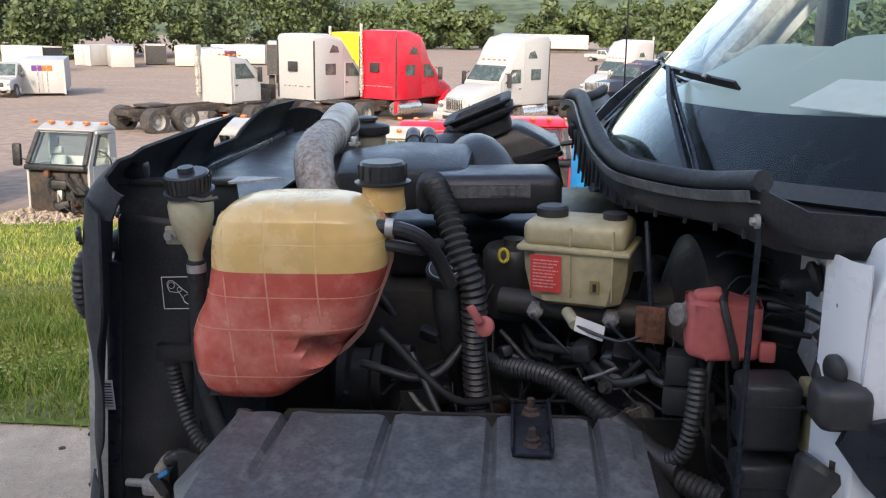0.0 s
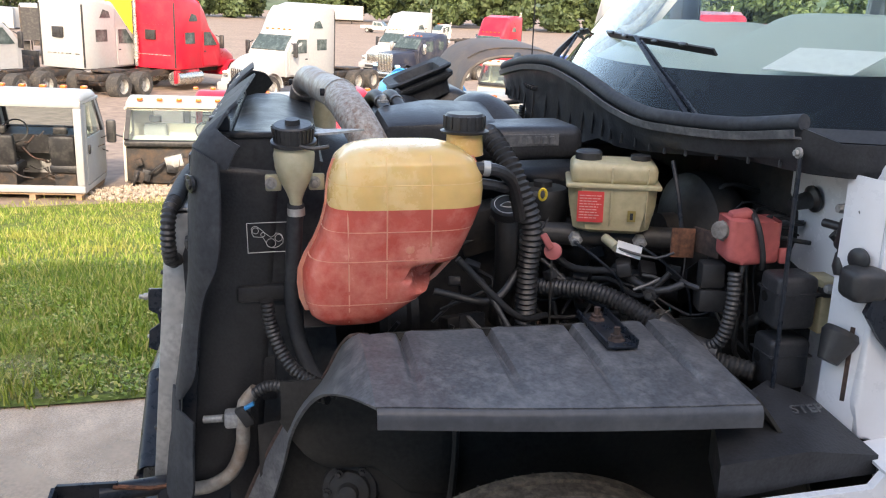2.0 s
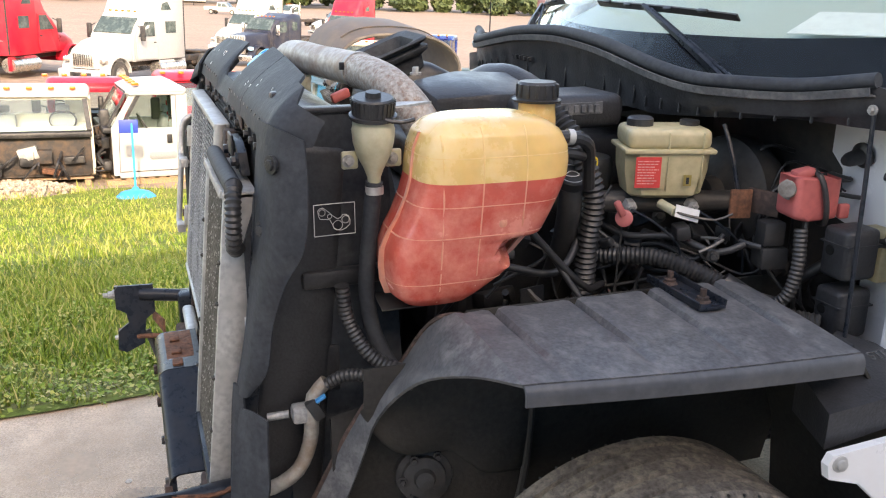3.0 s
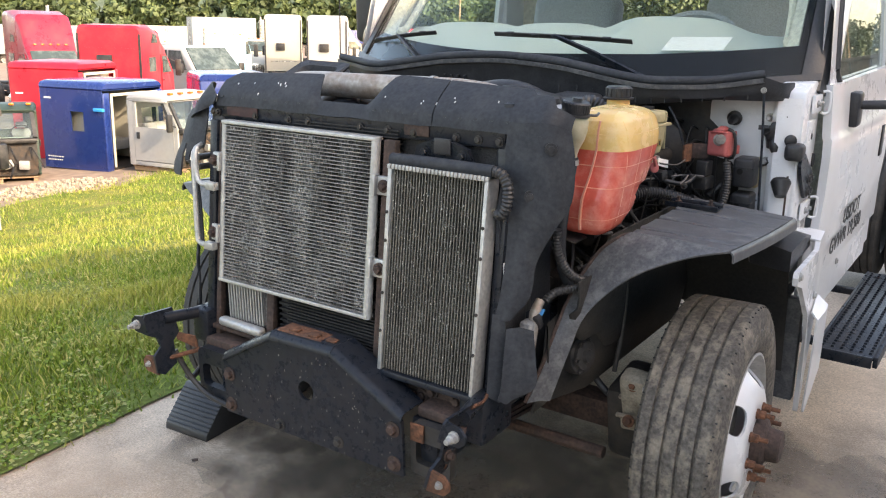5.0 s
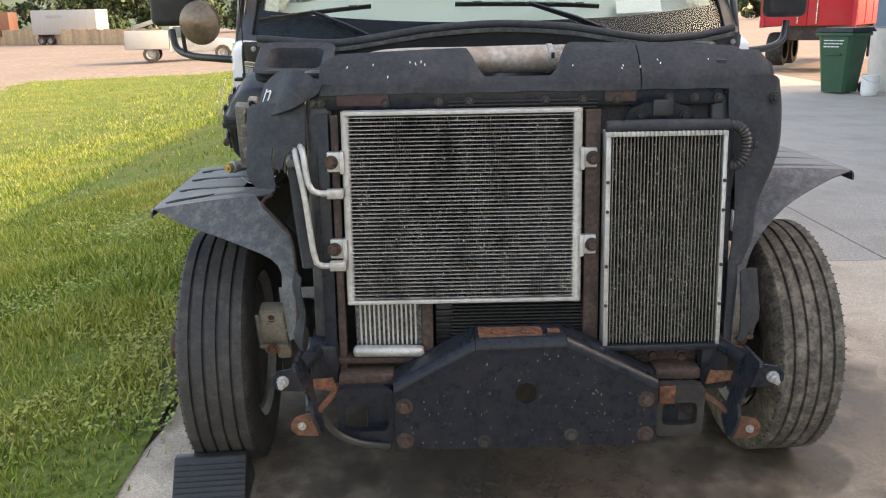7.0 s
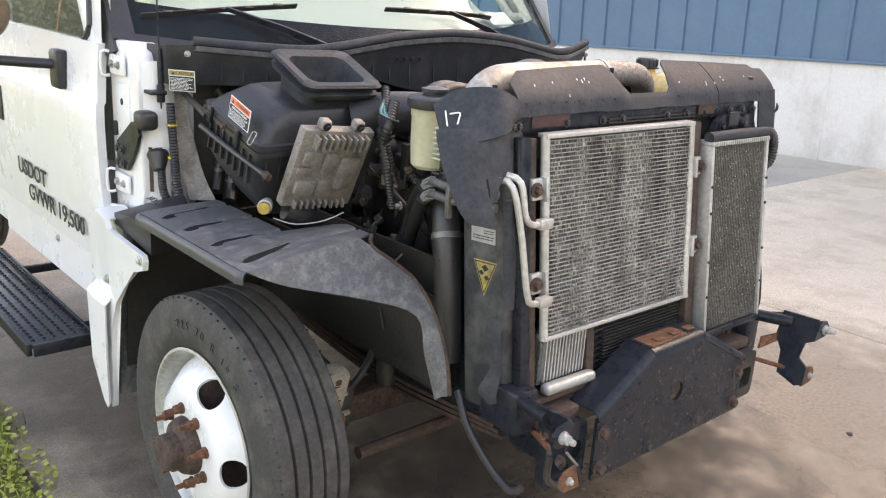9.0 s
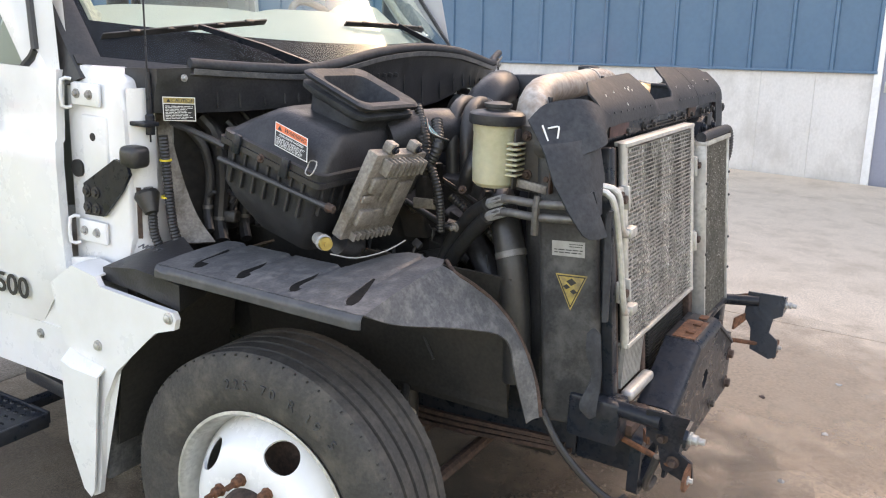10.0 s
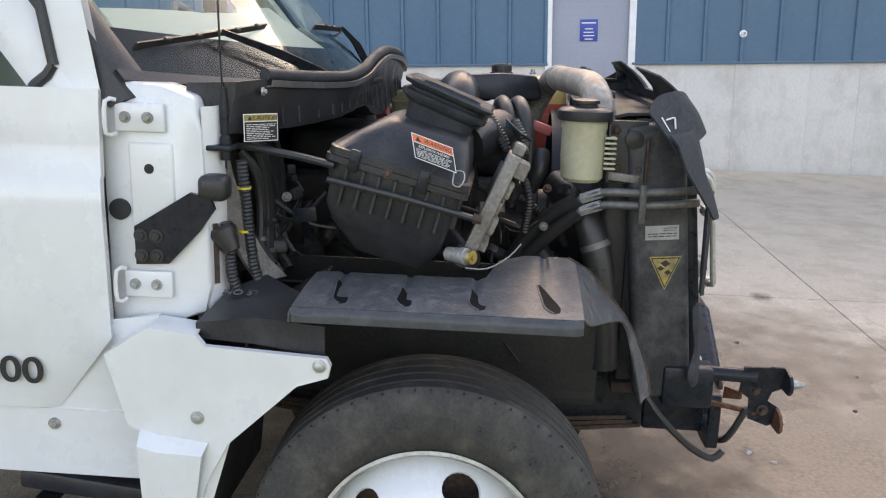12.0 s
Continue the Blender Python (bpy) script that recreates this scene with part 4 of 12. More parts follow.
hp = hinge_bracket(-1, 0.641, 0.600, -0.905, 0.705, 0.575, "bent black hinge bracket with rusty lugs")
hd = hinge_bracket(1, 0.622, 0.577, -0.918, 0.697, 0.547, "black hinge bracket with bolts and rusty edge")
part("hinge_base", box(bmn(), (-0.60, -0.72, 0.60), (-0.52, -0.58, 0.72), 0.012), M["steel"], trk, "black bracket foot on the frame")
part("hinge_base", box(bmn(), (0.50, -0.72, 0.56), (0.58, -0.56, 0.70), 0.012), M["steel"], trk, "black bracket foot on the frame")
part("brake_line", tube(bmn(), [(-0.575, -0.82, 0.60), (-0.54, -0.79, 0.50), (-0.47, -0.78, 0.45), (-0.38, -0.77, 0.43)], 0.010, 8), M["hose"], hp)
part("rusty_edge", tube(bmn(), [(0.545, -0.58, 0.80), (0.55, -0.62, 0.74), (0.575, -0.70, 0.70), (0.595, -0.80, 0.72)], 0.005, 6), M["rust"], hd)

# ---- cooling pack ----
core = part("radiator", box(bmn(), (-0.53, -0.56, 0.645), (0.55, -0.46, 1.385), 0.01), M["finsdark"], trk, "black finned radiator core")
bm = bmn()
for k in range(74):
    z = 0.655 + k * 0.0098
    box(bm, (-0.20, lean_y(z, -0.585) - 0.008, z), (0.205, lean_y(z, -0.585) + 0.02, z + 0.0038))
tagged(part("fin_field", bm, M["finsdark"], core, smooth=0), kind="stuff")
bm = rbox(bmn(), (-0.552, -0.545, 1.0), (0.075, 0.155, 0.76), (-6, 0, 0), 0.018, 3)
tp = part("side_tank", bm, M["tankpl"], trk, "dusty black plastic radiator side tank")
for k in range(10):
    z = 0.70 + k * 0.068
    part("tank_rib", rbox(bmn(), (-0.552, lean_y(z, -0.625) + 0.160, z), (0.066, 0.02, 0.010), (0, 0, 0), 0.003), M["plastic"], tp)
bm = rbox(bmn(), (0.548, -0.545, 1.0), (0.06, 0.15, 0.76), (-6, 0, 0), 0.018, 3)
part("side_tank", bm, M["plastic"], trk, "dusty black plastic radiator side tank")
part("lower_tank", box(bmn(), (-0.56, -0.66, 0.615), (0.56, -0.52, 0.655), 0.012), M["rustdark"], trk)
# stickers on the passenger side tank
xs_ = -0.5905
st = part("warning_triangle", plate(bmn(), [(xs_, -0.515, 1.025), (xs_, -0.600, 1.032), (xs_, -0.562, 0.935)], (-0.001, 0, 0)), M["yellowlabel"], tp, "faded yellow warning triangle")
bm = bmn()
tri_ = [Vector((xs_ - 0.0012, -0.515, 1.025)), Vector((xs_ - 0.0012, -0.600, 1.032)), Vector((xs_ - 0.0012, -0.562, 0.935))]
cen = sum(tri_, Vector()) / 3
for a, b in zip(tri_, tri_[1:] + tri_[:1]):
    plate(bm, [a.lerp(cen, 0.10), b.lerp(cen, 0.10), b.lerp(cen, 0.20), a.lerp(cen, 0.20)], (-0.0005, 0, 0))
for dy, dz, s_ in ((0, 0.012, 0.014), (0.012, -0.002, 0.010), (-0.008, -0.012, 0.010)):
    plate(bm, [cen + Vector((0, dy - s_, dz)), cen + Vector((0, dy, dz + s_ * 0.7)), cen + Vector((0, dy + s_, dz)), cen + Vector((0, dy, dz - s_ * 0.7))], (-0.0005, 0, 0))
part("triangle_print", bm, M["ink"], st, smooth=0)
sb = part("barcode_sticker", plate(bmn(), [(xs_, -0.498, 1.108), (xs_, -0.585, 1.116), (xs_, -0.588, 1.077), (xs_, -0.501, 1.070)], (-0.001, 0, 0)), M["greylabel"], tp, "worn grey barcode sticker")
bm = bmn()
rnd = random.Random(4)
bars(bm, (xs_ - 0.0012, -0.545, 1.108), (0, -1, 0.09), (0, -0.08, -1), 0.035, 0.012, 2, rnd)
bars(bm, (xs_ - 0.0012, -0.506, 1.090), (0, -1, 0.09), (0, -0.08, -1), 0.075, 0.014, 2, rnd, 0.95)
part("sticker_print", bm, M["ink"], sb, smooth=0)

# support frame bars
fr = part("support_frame", box(bmn(), (-0.575, -0.585, 1.352), (0.55, -0.545, 1.405), 0.006), M["steel"], trk, "black steel cooler support frame with rust")
part("upright_bar", rbox(bmn(), (-0.540, -0.640, 0.985), (0.034, 0.03, 0.73), (-6.5, 0, 0), 0.004), M["steel"], fr)
part("upright_bar", rbox(bmn(), (-0.508, -0.638, 0.98), (0.022, 0.024, 0.73), (-6.5, 0, 0), 0.004), M["rustdark"], fr, "brown rusty flat bar")
part("upright_bar", rbox(bmn(), (0.192, -0.640, 1.00), (0.042, 0.026, 0.70), (-6.5, 0, 0), 0.004), M["rustdark"], fr, "rusty brown centre upright")
part("upright_bar", rbox(bmn(), (0.566, -0.630, 0.955), (0.026, 0.03, 0.68), (-6.5, 0, 0), 0.005), M["steel"], fr)
part("upright_bar", rbox(bmn(), (-0.268, -0.662, 0.74), (0.032, 0.02, 0.22), (-6.5, 0, 0), 0.003), M["rustdark"], fr)
part("rust_patch", box(bmn(), (-0.50, -0.590, 1.365), (-0.36, -0.586, 1.398), 0.001), mat("dark maroon primer", (0.075, 0.030, 0.030), 0.6, grain=40, big=14, var=0.3, bump=0.1, dirt=(0.03, 0.025, 0.025), dirt_amt=0.7), fr)
part("rust_patch", box(bmn(), (0.225, -0.590, 1.365), (0.31, -0.586, 1.396), 0.001), M["rustdark"], fr)
bolts("bolt", [(x, -0.587, 1.372) for x in (-0.565, -0.545, -0.37, -0.225, -0.142, 0.065, 0.165, 0.258, 0.40, 0.47, 0.535)], (0, -1, 0), fr, M["dark"], 0.0078, 0.008)

# condenser: aluminium frame, two header tubes, rows of flat tubes
cx0, cx1, cz0, cz1 = -0.488, 0.160, 0.832, 1.350
mat_fin = bpy.data.materials.new("bent aluminium fins")
mat_fin.use_nodes = True
nt = mat_fin.node_tree
fp_ = nt.nodes["Principled BSDF"]
geo = nt.nodes.new("ShaderNodeNewGeometry")
ramp = nt.nodes.new("ShaderNodeValToRGB")
ramp.color_ramp.elements[0].color, ramp.color_ramp.elements[1].color = (0.15, 0.145, 0.135, 1), (0.92, 0.91, 0.88, 1)
for pos_, c_ in ((0.5, (0.34, 0.33, 0.31, 1)), (0.86, (0.60, 0.59, 0.56, 1))):
    ramp.color_ramp.elements.new(pos_).color = c_
nt.links.new(geo.outputs["Random Per Island"], ramp.inputs[0])
tc = nt.nodes.new("ShaderNodeTexCoord")
mp = nt.nodes.new("ShaderNodeMapping")
mp.inputs["Scale"].default_value = (14, 1, 2.2)
nt.links.new(tc.outputs["Object"], mp.inputs[0])
nz = nt.nodes.new("ShaderNodeTexNoise")
nz.inputs["Scale"].default_value, nz.inputs["Detail"].default_value = 1.0, 5
nt.links.new(mp.outputs[0], nz.inputs["Vector"])
mr = nt.nodes.new("ShaderNodeMapRange")
mr.inputs["From Min"].default_value, mr.inputs["From Max"].default_value, mr.inputs["To Min"].default_value, mr.inputs["To Max"].default_value = 0.36, 0.66, 0.30, 1.6
nt.links.new(nz.outputs["Fac"], mr.inputs[0])
mx = nt.nodes.new("ShaderNodeMix")
mx.data_type, mx.blend_type = "RGBA", "MULTIPLY"
mx.inputs[0].default_value = 1
nt.links.new(ramp.outputs[0], mx.inputs[6])
nt.links.new(mr.outputs[0], mx.inputs[7])
nt.links.new(mx.outputs[2], fp_.inputs["Base Color"])
fp_.inputs["Roughness"].default_value, fp_.inputs["Metallic"].default_value = 0.5, 0.3
mat_fin_oily = mat_fin.copy()
mat_fin_oily.name = "oily dark fins"
for e_ in [n_ for n_ in mat_fin_oily.node_tree.nodes if n_.bl_idname == "ShaderNodeValToRGB"][0].color_ramp.elements:
    e_.color = (e_.color[0] * (0.42 if e_.position < 0.8 else 0.8), e_.color[1] * (0.40 if e_.position < 0.8 else 0.78), e_.color[2] * (0.35 if e_.position < 0.8 else 0.72), 1)
mat_tube = mat("dirty flat tube edges", (0.34, 0.33, 0.31), 0.55, 0.3, var=0.4, grain=90, big=7, bump=0.2, dirt=(0.055, 0.05, 0.045), dirt_amt=0.85, stretch=(2, 1, 1))


def fin_field(name, parent, n_a, n_b, place, du, dv, depth, seed):
    """Thin corrugated fins: place(i, k) gives a fin's middle; du spans the gap, dv is the sideways zigzag."""
    rnd_ = random.Random(seed)
    vs_, fs_ = [], []
    for i in range(n_a):
        for k in range(n_b):
            p = place(i, k)
            z_ = dv * (1 if k % 2 else -1)
            bend = dv * rnd_.gauss(0, 1.1 if rnd_.random() < 0.25 else 0.25)
            d1 = Vector((0, rnd_.uniform(-0.0012, 0.0008), 0))
            q = [p - du + z_ + d1 + bend, p + du - z_ + d1 + bend, p + du - z_ + Vector((0, depth, 0)), p - du + z_ + Vector((0, depth, 0))]
            n0 = len(vs_)
            vs_ += [tuple(v) for v in q]
            fs_.append((n0, n0 + 1, n0 + 2, n0 + 3))
    me = bpy.data.meshes.new(name)
    me.from_pydata(vs_, [], fs_)
    me.materials.append(mat_fin)
    ob = new(name, me)
    ob.parent = parent
    return tagged(ob, kind="stuff")


cond = part("condenser", box(bmn(), (cx0 + 0.02, -0.012, cz0 + 0.004), (cx1 - 0.02, 0.0, cz1 - 0.004), 0, Matrix.Translation((0, 0, 0))), M["finsdark"], trk, "dirty aluminium condenser with bent fins")
def shear(ob, off):
    """Leans a flat core with the cooling pack."""
    for v in ob.data.vertices:
        v.co.y += lean_y(v.co.z) + off
shear(cond, 0.026)
PZ = (cz1 - cz0 - 0.024) / 46
for k in range(47):
    z = cz0 + 0.012 + k * PZ
    o_ = part("flat_tube", box(bmn(), (cx0 + 0.02, -0.030, z - 0.0010), (cx1 - 0.02, -0.013, z + 0.0010), 0.0), mat_tube if abs(z - 0.972) > 0.0085 else M["cast"], cond, smooth=0)
    shear(o_, 0.026)
NF = 176
o_ = fin_field("fin_field", cond, 46, NF, lambda i, k: Vector((cx0 + 0.024 + (cx1 - cx0 - 0.048) * k / (NF - 1), -0.027, cz0 + 0.012 + (i + 0.5) * PZ)), Vector((0, 0, PZ * 0.44)), Vector((0.0009, 0, 0)), 0.014, 3)
shear(o_, 0.026)
for x, r in ((cx0 + 0.011, 0.012), (cx1 - 0.012, 0.014)):
    o_ = part("header_tube", cyl(bmn(), (x, -0.012, cz0 - 0.004), (x, -0.012, cz1 + 0.004), r, seg=16), M["alu"], cond)
    shear(o_, 0.018)
for z in (cz0 - 0.004, cz1 - 0.006):
    o_ = part("end_rail", box(bmn(), (cx0 + 0.004, -0.034, z), (cx1 - 0.004, 0.0, z + 0.011), 0.002), M["alu"], cond)
    shear(o_, 0.026)
for z in (1.222, 0.985):
    for x0, x1, xb in ((cx1 - 0.006, cx1 + 0.042, cx1 + 0.03), (cx0 - 0.042, cx0 + 0.006, cx0 - 0.03)):
        bm = box(bmn(), (x0, -0.020, z - 0.027), (x1, -0.006, z + 0.027), 0.004)
        box(bm, (x0 if x0 > 0 else x1 - 0.012, -0.034, z - 0.03), ((x0 + 0.012) if x0 > 0 else x1, -0.01, z + 0.03), 0.003)
        o_ = part("mount_tab", bm, M["alu"], cond)
        shear(o_, 0.018)
        bolts("bolt", [(xb, lean_y(z) - 0.004, z)], (0, -1, 0), cond, M["rustdark"], 0.012, 0.012)
for z, pts in ((1.142, [(-0.505, -0.66, 1.142), (-0.555, -0.672, 1.146), (-0.578, -0.668, 1.17), (-0.59, -0.655, 1.25), (-0.605, -0.61, 1.265)]), (0.945, [(-0.505, -0.682, 0.945), (-0.555, -0.694, 0.948), (-0.572, -0.69, 0.98), (-0.59, -0.67, 1.13), (-0.61, -0.648, 1.24), (-0.62, -0.60, 1.255)])):
    bm = tube(bmn(), pts, 0.0085, 10, 0.015)
    part("refrigerant_pipe", bm, M["alu"], cond, "bent bright aluminium pipe")
    part("pipe_fitting", rbox(bmn(), (cx0 - 0.02, lean_y(z) - 0.022, z), (0.045, 0.024, 0.026), (0, 0, 0), 0.004), M["alu"], cond)

# second cooler: vertical tubes between ribbed headers
rx0, rx1, rz0, rz1 = 0.222, 0.545, 0.700, 1.290
rad = part("oil_cooler", box(bmn(), (rx0 + 0.012, -0.012, rz0 + 0.01), (rx1 - 0.012, 0.012, rz1 - 0.012)), M["finsdark"], trk, "dirty aluminium cooler with vertical tubes")
shear(rad, 0.012)
PX = (rx1 - rx0 - 0.036) / 30
mat_oily = mat("oily brown cooler tubes", (0.20, 0.19, 0.165), 0.55, 0.3, var=0.6, grain=150, big=6, bump=0.5, dirt=(0.09, 0.083, 0.07), dirt_amt=0.7)
for k in range(31):
    x = rx0 + 0.018 + k * PX
    o_ = part("flat_tube", box(bmn(), (x - 0.0012, -0.034, rz0 + 0.01), (x + 0.0012, -0.013, rz1 - 0.012)), mat_oily, rad, smooth=0)
    shear(o_, 0.012)
NF2 = 170
o_ = fin_field("fin_field", rad, 30, NF2, lambda i, k: Vector((rx0 + 0.018 + (i + 0.5) * PX, -0.030, rz0 + 0.014 + (rz1 - rz0 - 0.03) * k / (NF2 - 1))), Vector((PX * 0.42, 0, 0)), Vector((0, 0, 0.0009)), 0.016, 5)
o_.data.materials[0] = mat_fin_oily
shear(o_, 0.012)
for x0, x1 in ((rx0 - 0.002, rx0 + 0.012), (rx1 - 0.010, rx1 + 0.002)):
    o_ = part("side_channel", box(bmn(), (x0, -0.040, rz0), (x1, 0.018, rz1), 0.003), M["alu"], rad)
    shear(o_, 0.012)
    for z in (0.82, 0.93, 1.08, 1.16):
        bolts("rivet", [(x0 + 0.006, lean_y(z) - 0.028, z)], (0, -1, 0), rad, M["dark"], 0.003, 0.002)
bm = box(bmn(), (rx0 - 0.004, -0.042, rz1 - 0.010), (rx1 + 0.002, 0.02, rz1 + 0.002), 0.002)
for k in range(26):
    x = rx0 + 0.004 + k * 0.0122
    box(bm, (x, -0.046, rz1 - 0.009), (x + 0.007, -0.04, rz1 + 0.004), 0.001)
o_ = part("header", bm, M["alu"], rad)
shear(o_, 0.012)
o_ = part("header", box(bmn(), (rx0 - 0.002, -0.042, rz0 - 0.012), (rx1, 0.02, rz0 + 0.006), 0.004), M["steel"], rad)
shear(o_, 0.012)
bm = tube(bmn(), [(0.222, -0.640, 1.304), (0.38, -0.642, 1.306), (0.552, -0.640, 1.304)], 0.017, 14)
part("foam_sleeve", bm, M["rubber"], rad, "black foam sleeve over the header")
bm = tube(bmn(), [(0.548, -0.640, 1.306), (0.578, -0.644, 1.300), (0.598, -0.648, 1.272), (0.598, -0.650, 1.225), (0.580, -0.648, 1.196), (0.562, -0.640, 1.196)], 0.0155, 14, ribs=0.003, pitch=0.010)
part("corner_hose", bm, M["hose"], rad, "ribbed black hose end hooked over the shield")
bm = bmn()
plate(bm, [(0.275, -0.614, 1.305), (0.29, -0.617, 1.346), (0.33, -0.617, 1.362), (0.41, -0.617, 1.362), (0.455, -0.617, 1.346), (0.47, -0.614, 1.305)], (0, 0.016, 0))
o_ = part("hanger_bracket", bm, M["steel"], rad)
bolts("bolt", [(0.317, -0.618, 1.330), (0.438, -0.618, 1.328)], (0, -1, 0), rad, M["steel"], 0.010, 0.009)
part("hanger_plate", box(bmn(), (0.350, -0.624, 1.328), (0.405, -0.618, 1.372), 0.003), M["plastic"], rad)
part("fan_shroud_label", box(bmn(), (0.5855, -0.640, 1.005), (0.5865, -0.618, 1.065), 0.0003), M["whitelabel"], fr, "white barcode label")
bm = bmn()
for k in range(9):
    z = 1.012 + k * 0.0055
    box(bm, (0.5866, -0.637, z), (0.5870, -0.621, z + 0.003 * rnd.uniform(0.4, 1)))
part("barcode_print", bm, M["ink"], fr, smooth=0)

# bugs and chips of paint stuck in the cooler faces
rb = random.Random(17)
for nm, par, n_, xr_, zr_, dy_, kk in (("bug_debris", cond, 170, (cx0 + 0.03, cx1 - 0.03), (cz0 + 0.02, cz1 - 0.02), -0.033, 0.026), ("bug_debris", rad, 260, (rx0 + 0.02, rx1 - 0.025), (rz0 + 0.02, rz1 - 0.02), -0.037, 0.012)):
    bm = bmn()
    for _ in range(n_):
        x, z = rb.uniform(*xr_), rb.uniform(*zr_)
        w_, h_ = rb.uniform(0.0006, 0.0019), rb.uniform(0.0007, 0.0026)
        plate(bm, [(x - w_, dy_, z - h_ * 0.6), (x + w_ * 0.7, dy_, z - h_), (x + w_, dy_, z + h_ * 0.5), (x - w_ * 0.4, dy_, z + h_)], (0, 0.0012, 0))
    shear(tagged(part(nm, bm, M["fleck"], par, smooth=0), kind="stuff"), kk)

# charge air cooler seen below the condenser
cac = part("charge_cooler", box(bmn(), (-0.475, -0.64, 0.685), (-0.28, -0.60, 0.845), 0.006), M["finsdark"], trk, "pale ribbed charge air cooler")
for k in range(13):
    x = -0.455 + k * 0.0128
    part("cooler_tube", box(bmn(), (x - 0.0025, -0.674, 0.70), (x + 0.0025, -0.655, 0.835)), M["alu"], cac, smooth=0)
part("fin_block", box(bmn(), (-0.47, -0.662, 0.69), (-0.285, -0.63, 0.84)), M["fins"], cac)
part("cooler_tank", rbox(bmn(), (-0.378, -0.695, 0.690), (0.20, 0.035, 0.030), (0, 1, 0), 0.012, 3), M["alu"], cac, "white weathered cooler tank")
part("cooler_bracket", box(bmn(), (-0.52, -0.70, 0.655), (-0.28, -0.66, 0.672), 0.003), M["rustdark"], cac)
part("plastic_louvre", box(bmn(), (-0.245, -0.64, 0.66), (-0.195, -0.61, 0.84), 0.004), M["plastic"], trk)
bm = bmn()
for k in range(9):
    box(bm, (-0.243, -0.652, 0.672 + k * 0.019), (-0.197, -0.638, 0.678 + k * 0.019))
part("louvre", bm, M["plastic"], trk, smooth=0)
bm = box(bmn(), (0.21, -0.665, 0.622), (0.52, -0.645, 0.675), 0.006)
lt = part("lower_mount", bm, M["rustdark"], trk, "rusty lower cooler mount")
bolts("bolt", [(0.28, -0.667, 0.655), (0.31, -0.667, 0.63), (0.375, -0.667, 0.65), (0.34, -0.667, 0.63), (0.46, -0.667, 0.645)], (0, -1, 0), lt, M["rustdark"], 0.013, 0.01)

# ---- rubber recirculation shields ----
def shield():
    """The top shield: a strip along the top of the pack, with a notch and a slit, curling round the driver's corner."""
    x = -0.545
    xs = []
    while x < 0.66:
        xs.append(x)
        x += 0.016
    xs = [x for x in xs if abs(x - 0.322) > 0.009] + [0.3185, 0.3200, 0.3210, 0.3230, 0.3240, 0.3255]
    plan = [(x, 0.0) for x in sorted(xs)] + [(0.675, 0.010), (0.690, 0.026), (0.702, 0.05), (0.706, 0.07)]
    bm = bmn()
    def column(x, back):
        top = 1.497 + 0.012 * math.sin((x + 0.5) * 3.2) + (0.01 if 0.10 < x < 0.6 else 0)
        if back:
            top -= 0.02 + back * 0.45
        if x < -0.50:
            top -= (-0.50 - x) * 0.5
        a, b = -0.118, 0.098
        if a - 0.03 < x < b + 0.04:
            d = min(max((x - (a - 0.03)) / 0.05, 0), max((b + 0.04 - x) / 0.06, 0), 1)
            d = d * d * (3 - 2 * d)
            top = top - d * (top - 1.436)
        if abs(x - 0.322) < 0.0015:
            top = 1.436
        lo = 1.396 + 0.0012 * math.sin(x * 40) + 0.0010 * math.sin(x * 17 + 1)
        pts = []
        for k in range(9):
            t = k / 8
            z = lo + (top - lo) * t
            y = -0.594 + 0.020 * t + 0.060 * max(0, (z - 1.425) / 0.075) ** 1.6 + back
            pts.append((x, y, z))
        return pts
    rows = [column(*p) for p in plan]
    return sheet(bm, rows, 0.005)


sh = part("top_shield", shield(), M["rubber"], trk, "scuffed black rubber top shield with a notch", 50)
bm = bmn()
for k in range(24):
    x = -0.52 + k * 0.049
    if -0.13 < x < 0.11:
        continue
    rbox(bm, (x, -0.588, 1.425), (0.012, 0.003, 0.005), (-15, 0, 0))
tagged(part("stitch_pattern", bm, M["plastic"], sh, smooth=0), kind="stuff")
bm = bmn()
rnd = random.Random(8)
for x, z in ((-0.47, 1.465), (-0.40, 1.47), (-0.30, 1.475), (-0.285, 1.47), (-0.27, 1.475), (-0.26, 1.468), (0.14, 1.46), (0.272, 1.452), (0.276, 1.458), (0.322, 1.455), (0.372, 1.47), (0.378, 1.462), (0.51, 1.47), (-0.36, 1.44)):
    y_ = -0.592 + 0.020 * (z - 1.38) / 0.118 + 0.060 * max(0, (z - 1.425) / 0.075) ** 1.6 - 0.004
    rbox(bm, (x, y_, z), (0.0024, 0.0015, rnd.uniform(0.005, 0.011)), (-30, rnd.uniform(-25, 25), 0))
tagged(part("paint_speckle", bm, M["whitelabel"], sh, smooth=0), kind="stuff")


def flap(rows, name, label, n=5, m="rubber"):
    r = lerp_rows(rows, n)
    r2 = [smooth_n(q, n) for q in r]
    return part(name, sheet(bmn(), r2, 0.005), M[m], trk, label, 60)


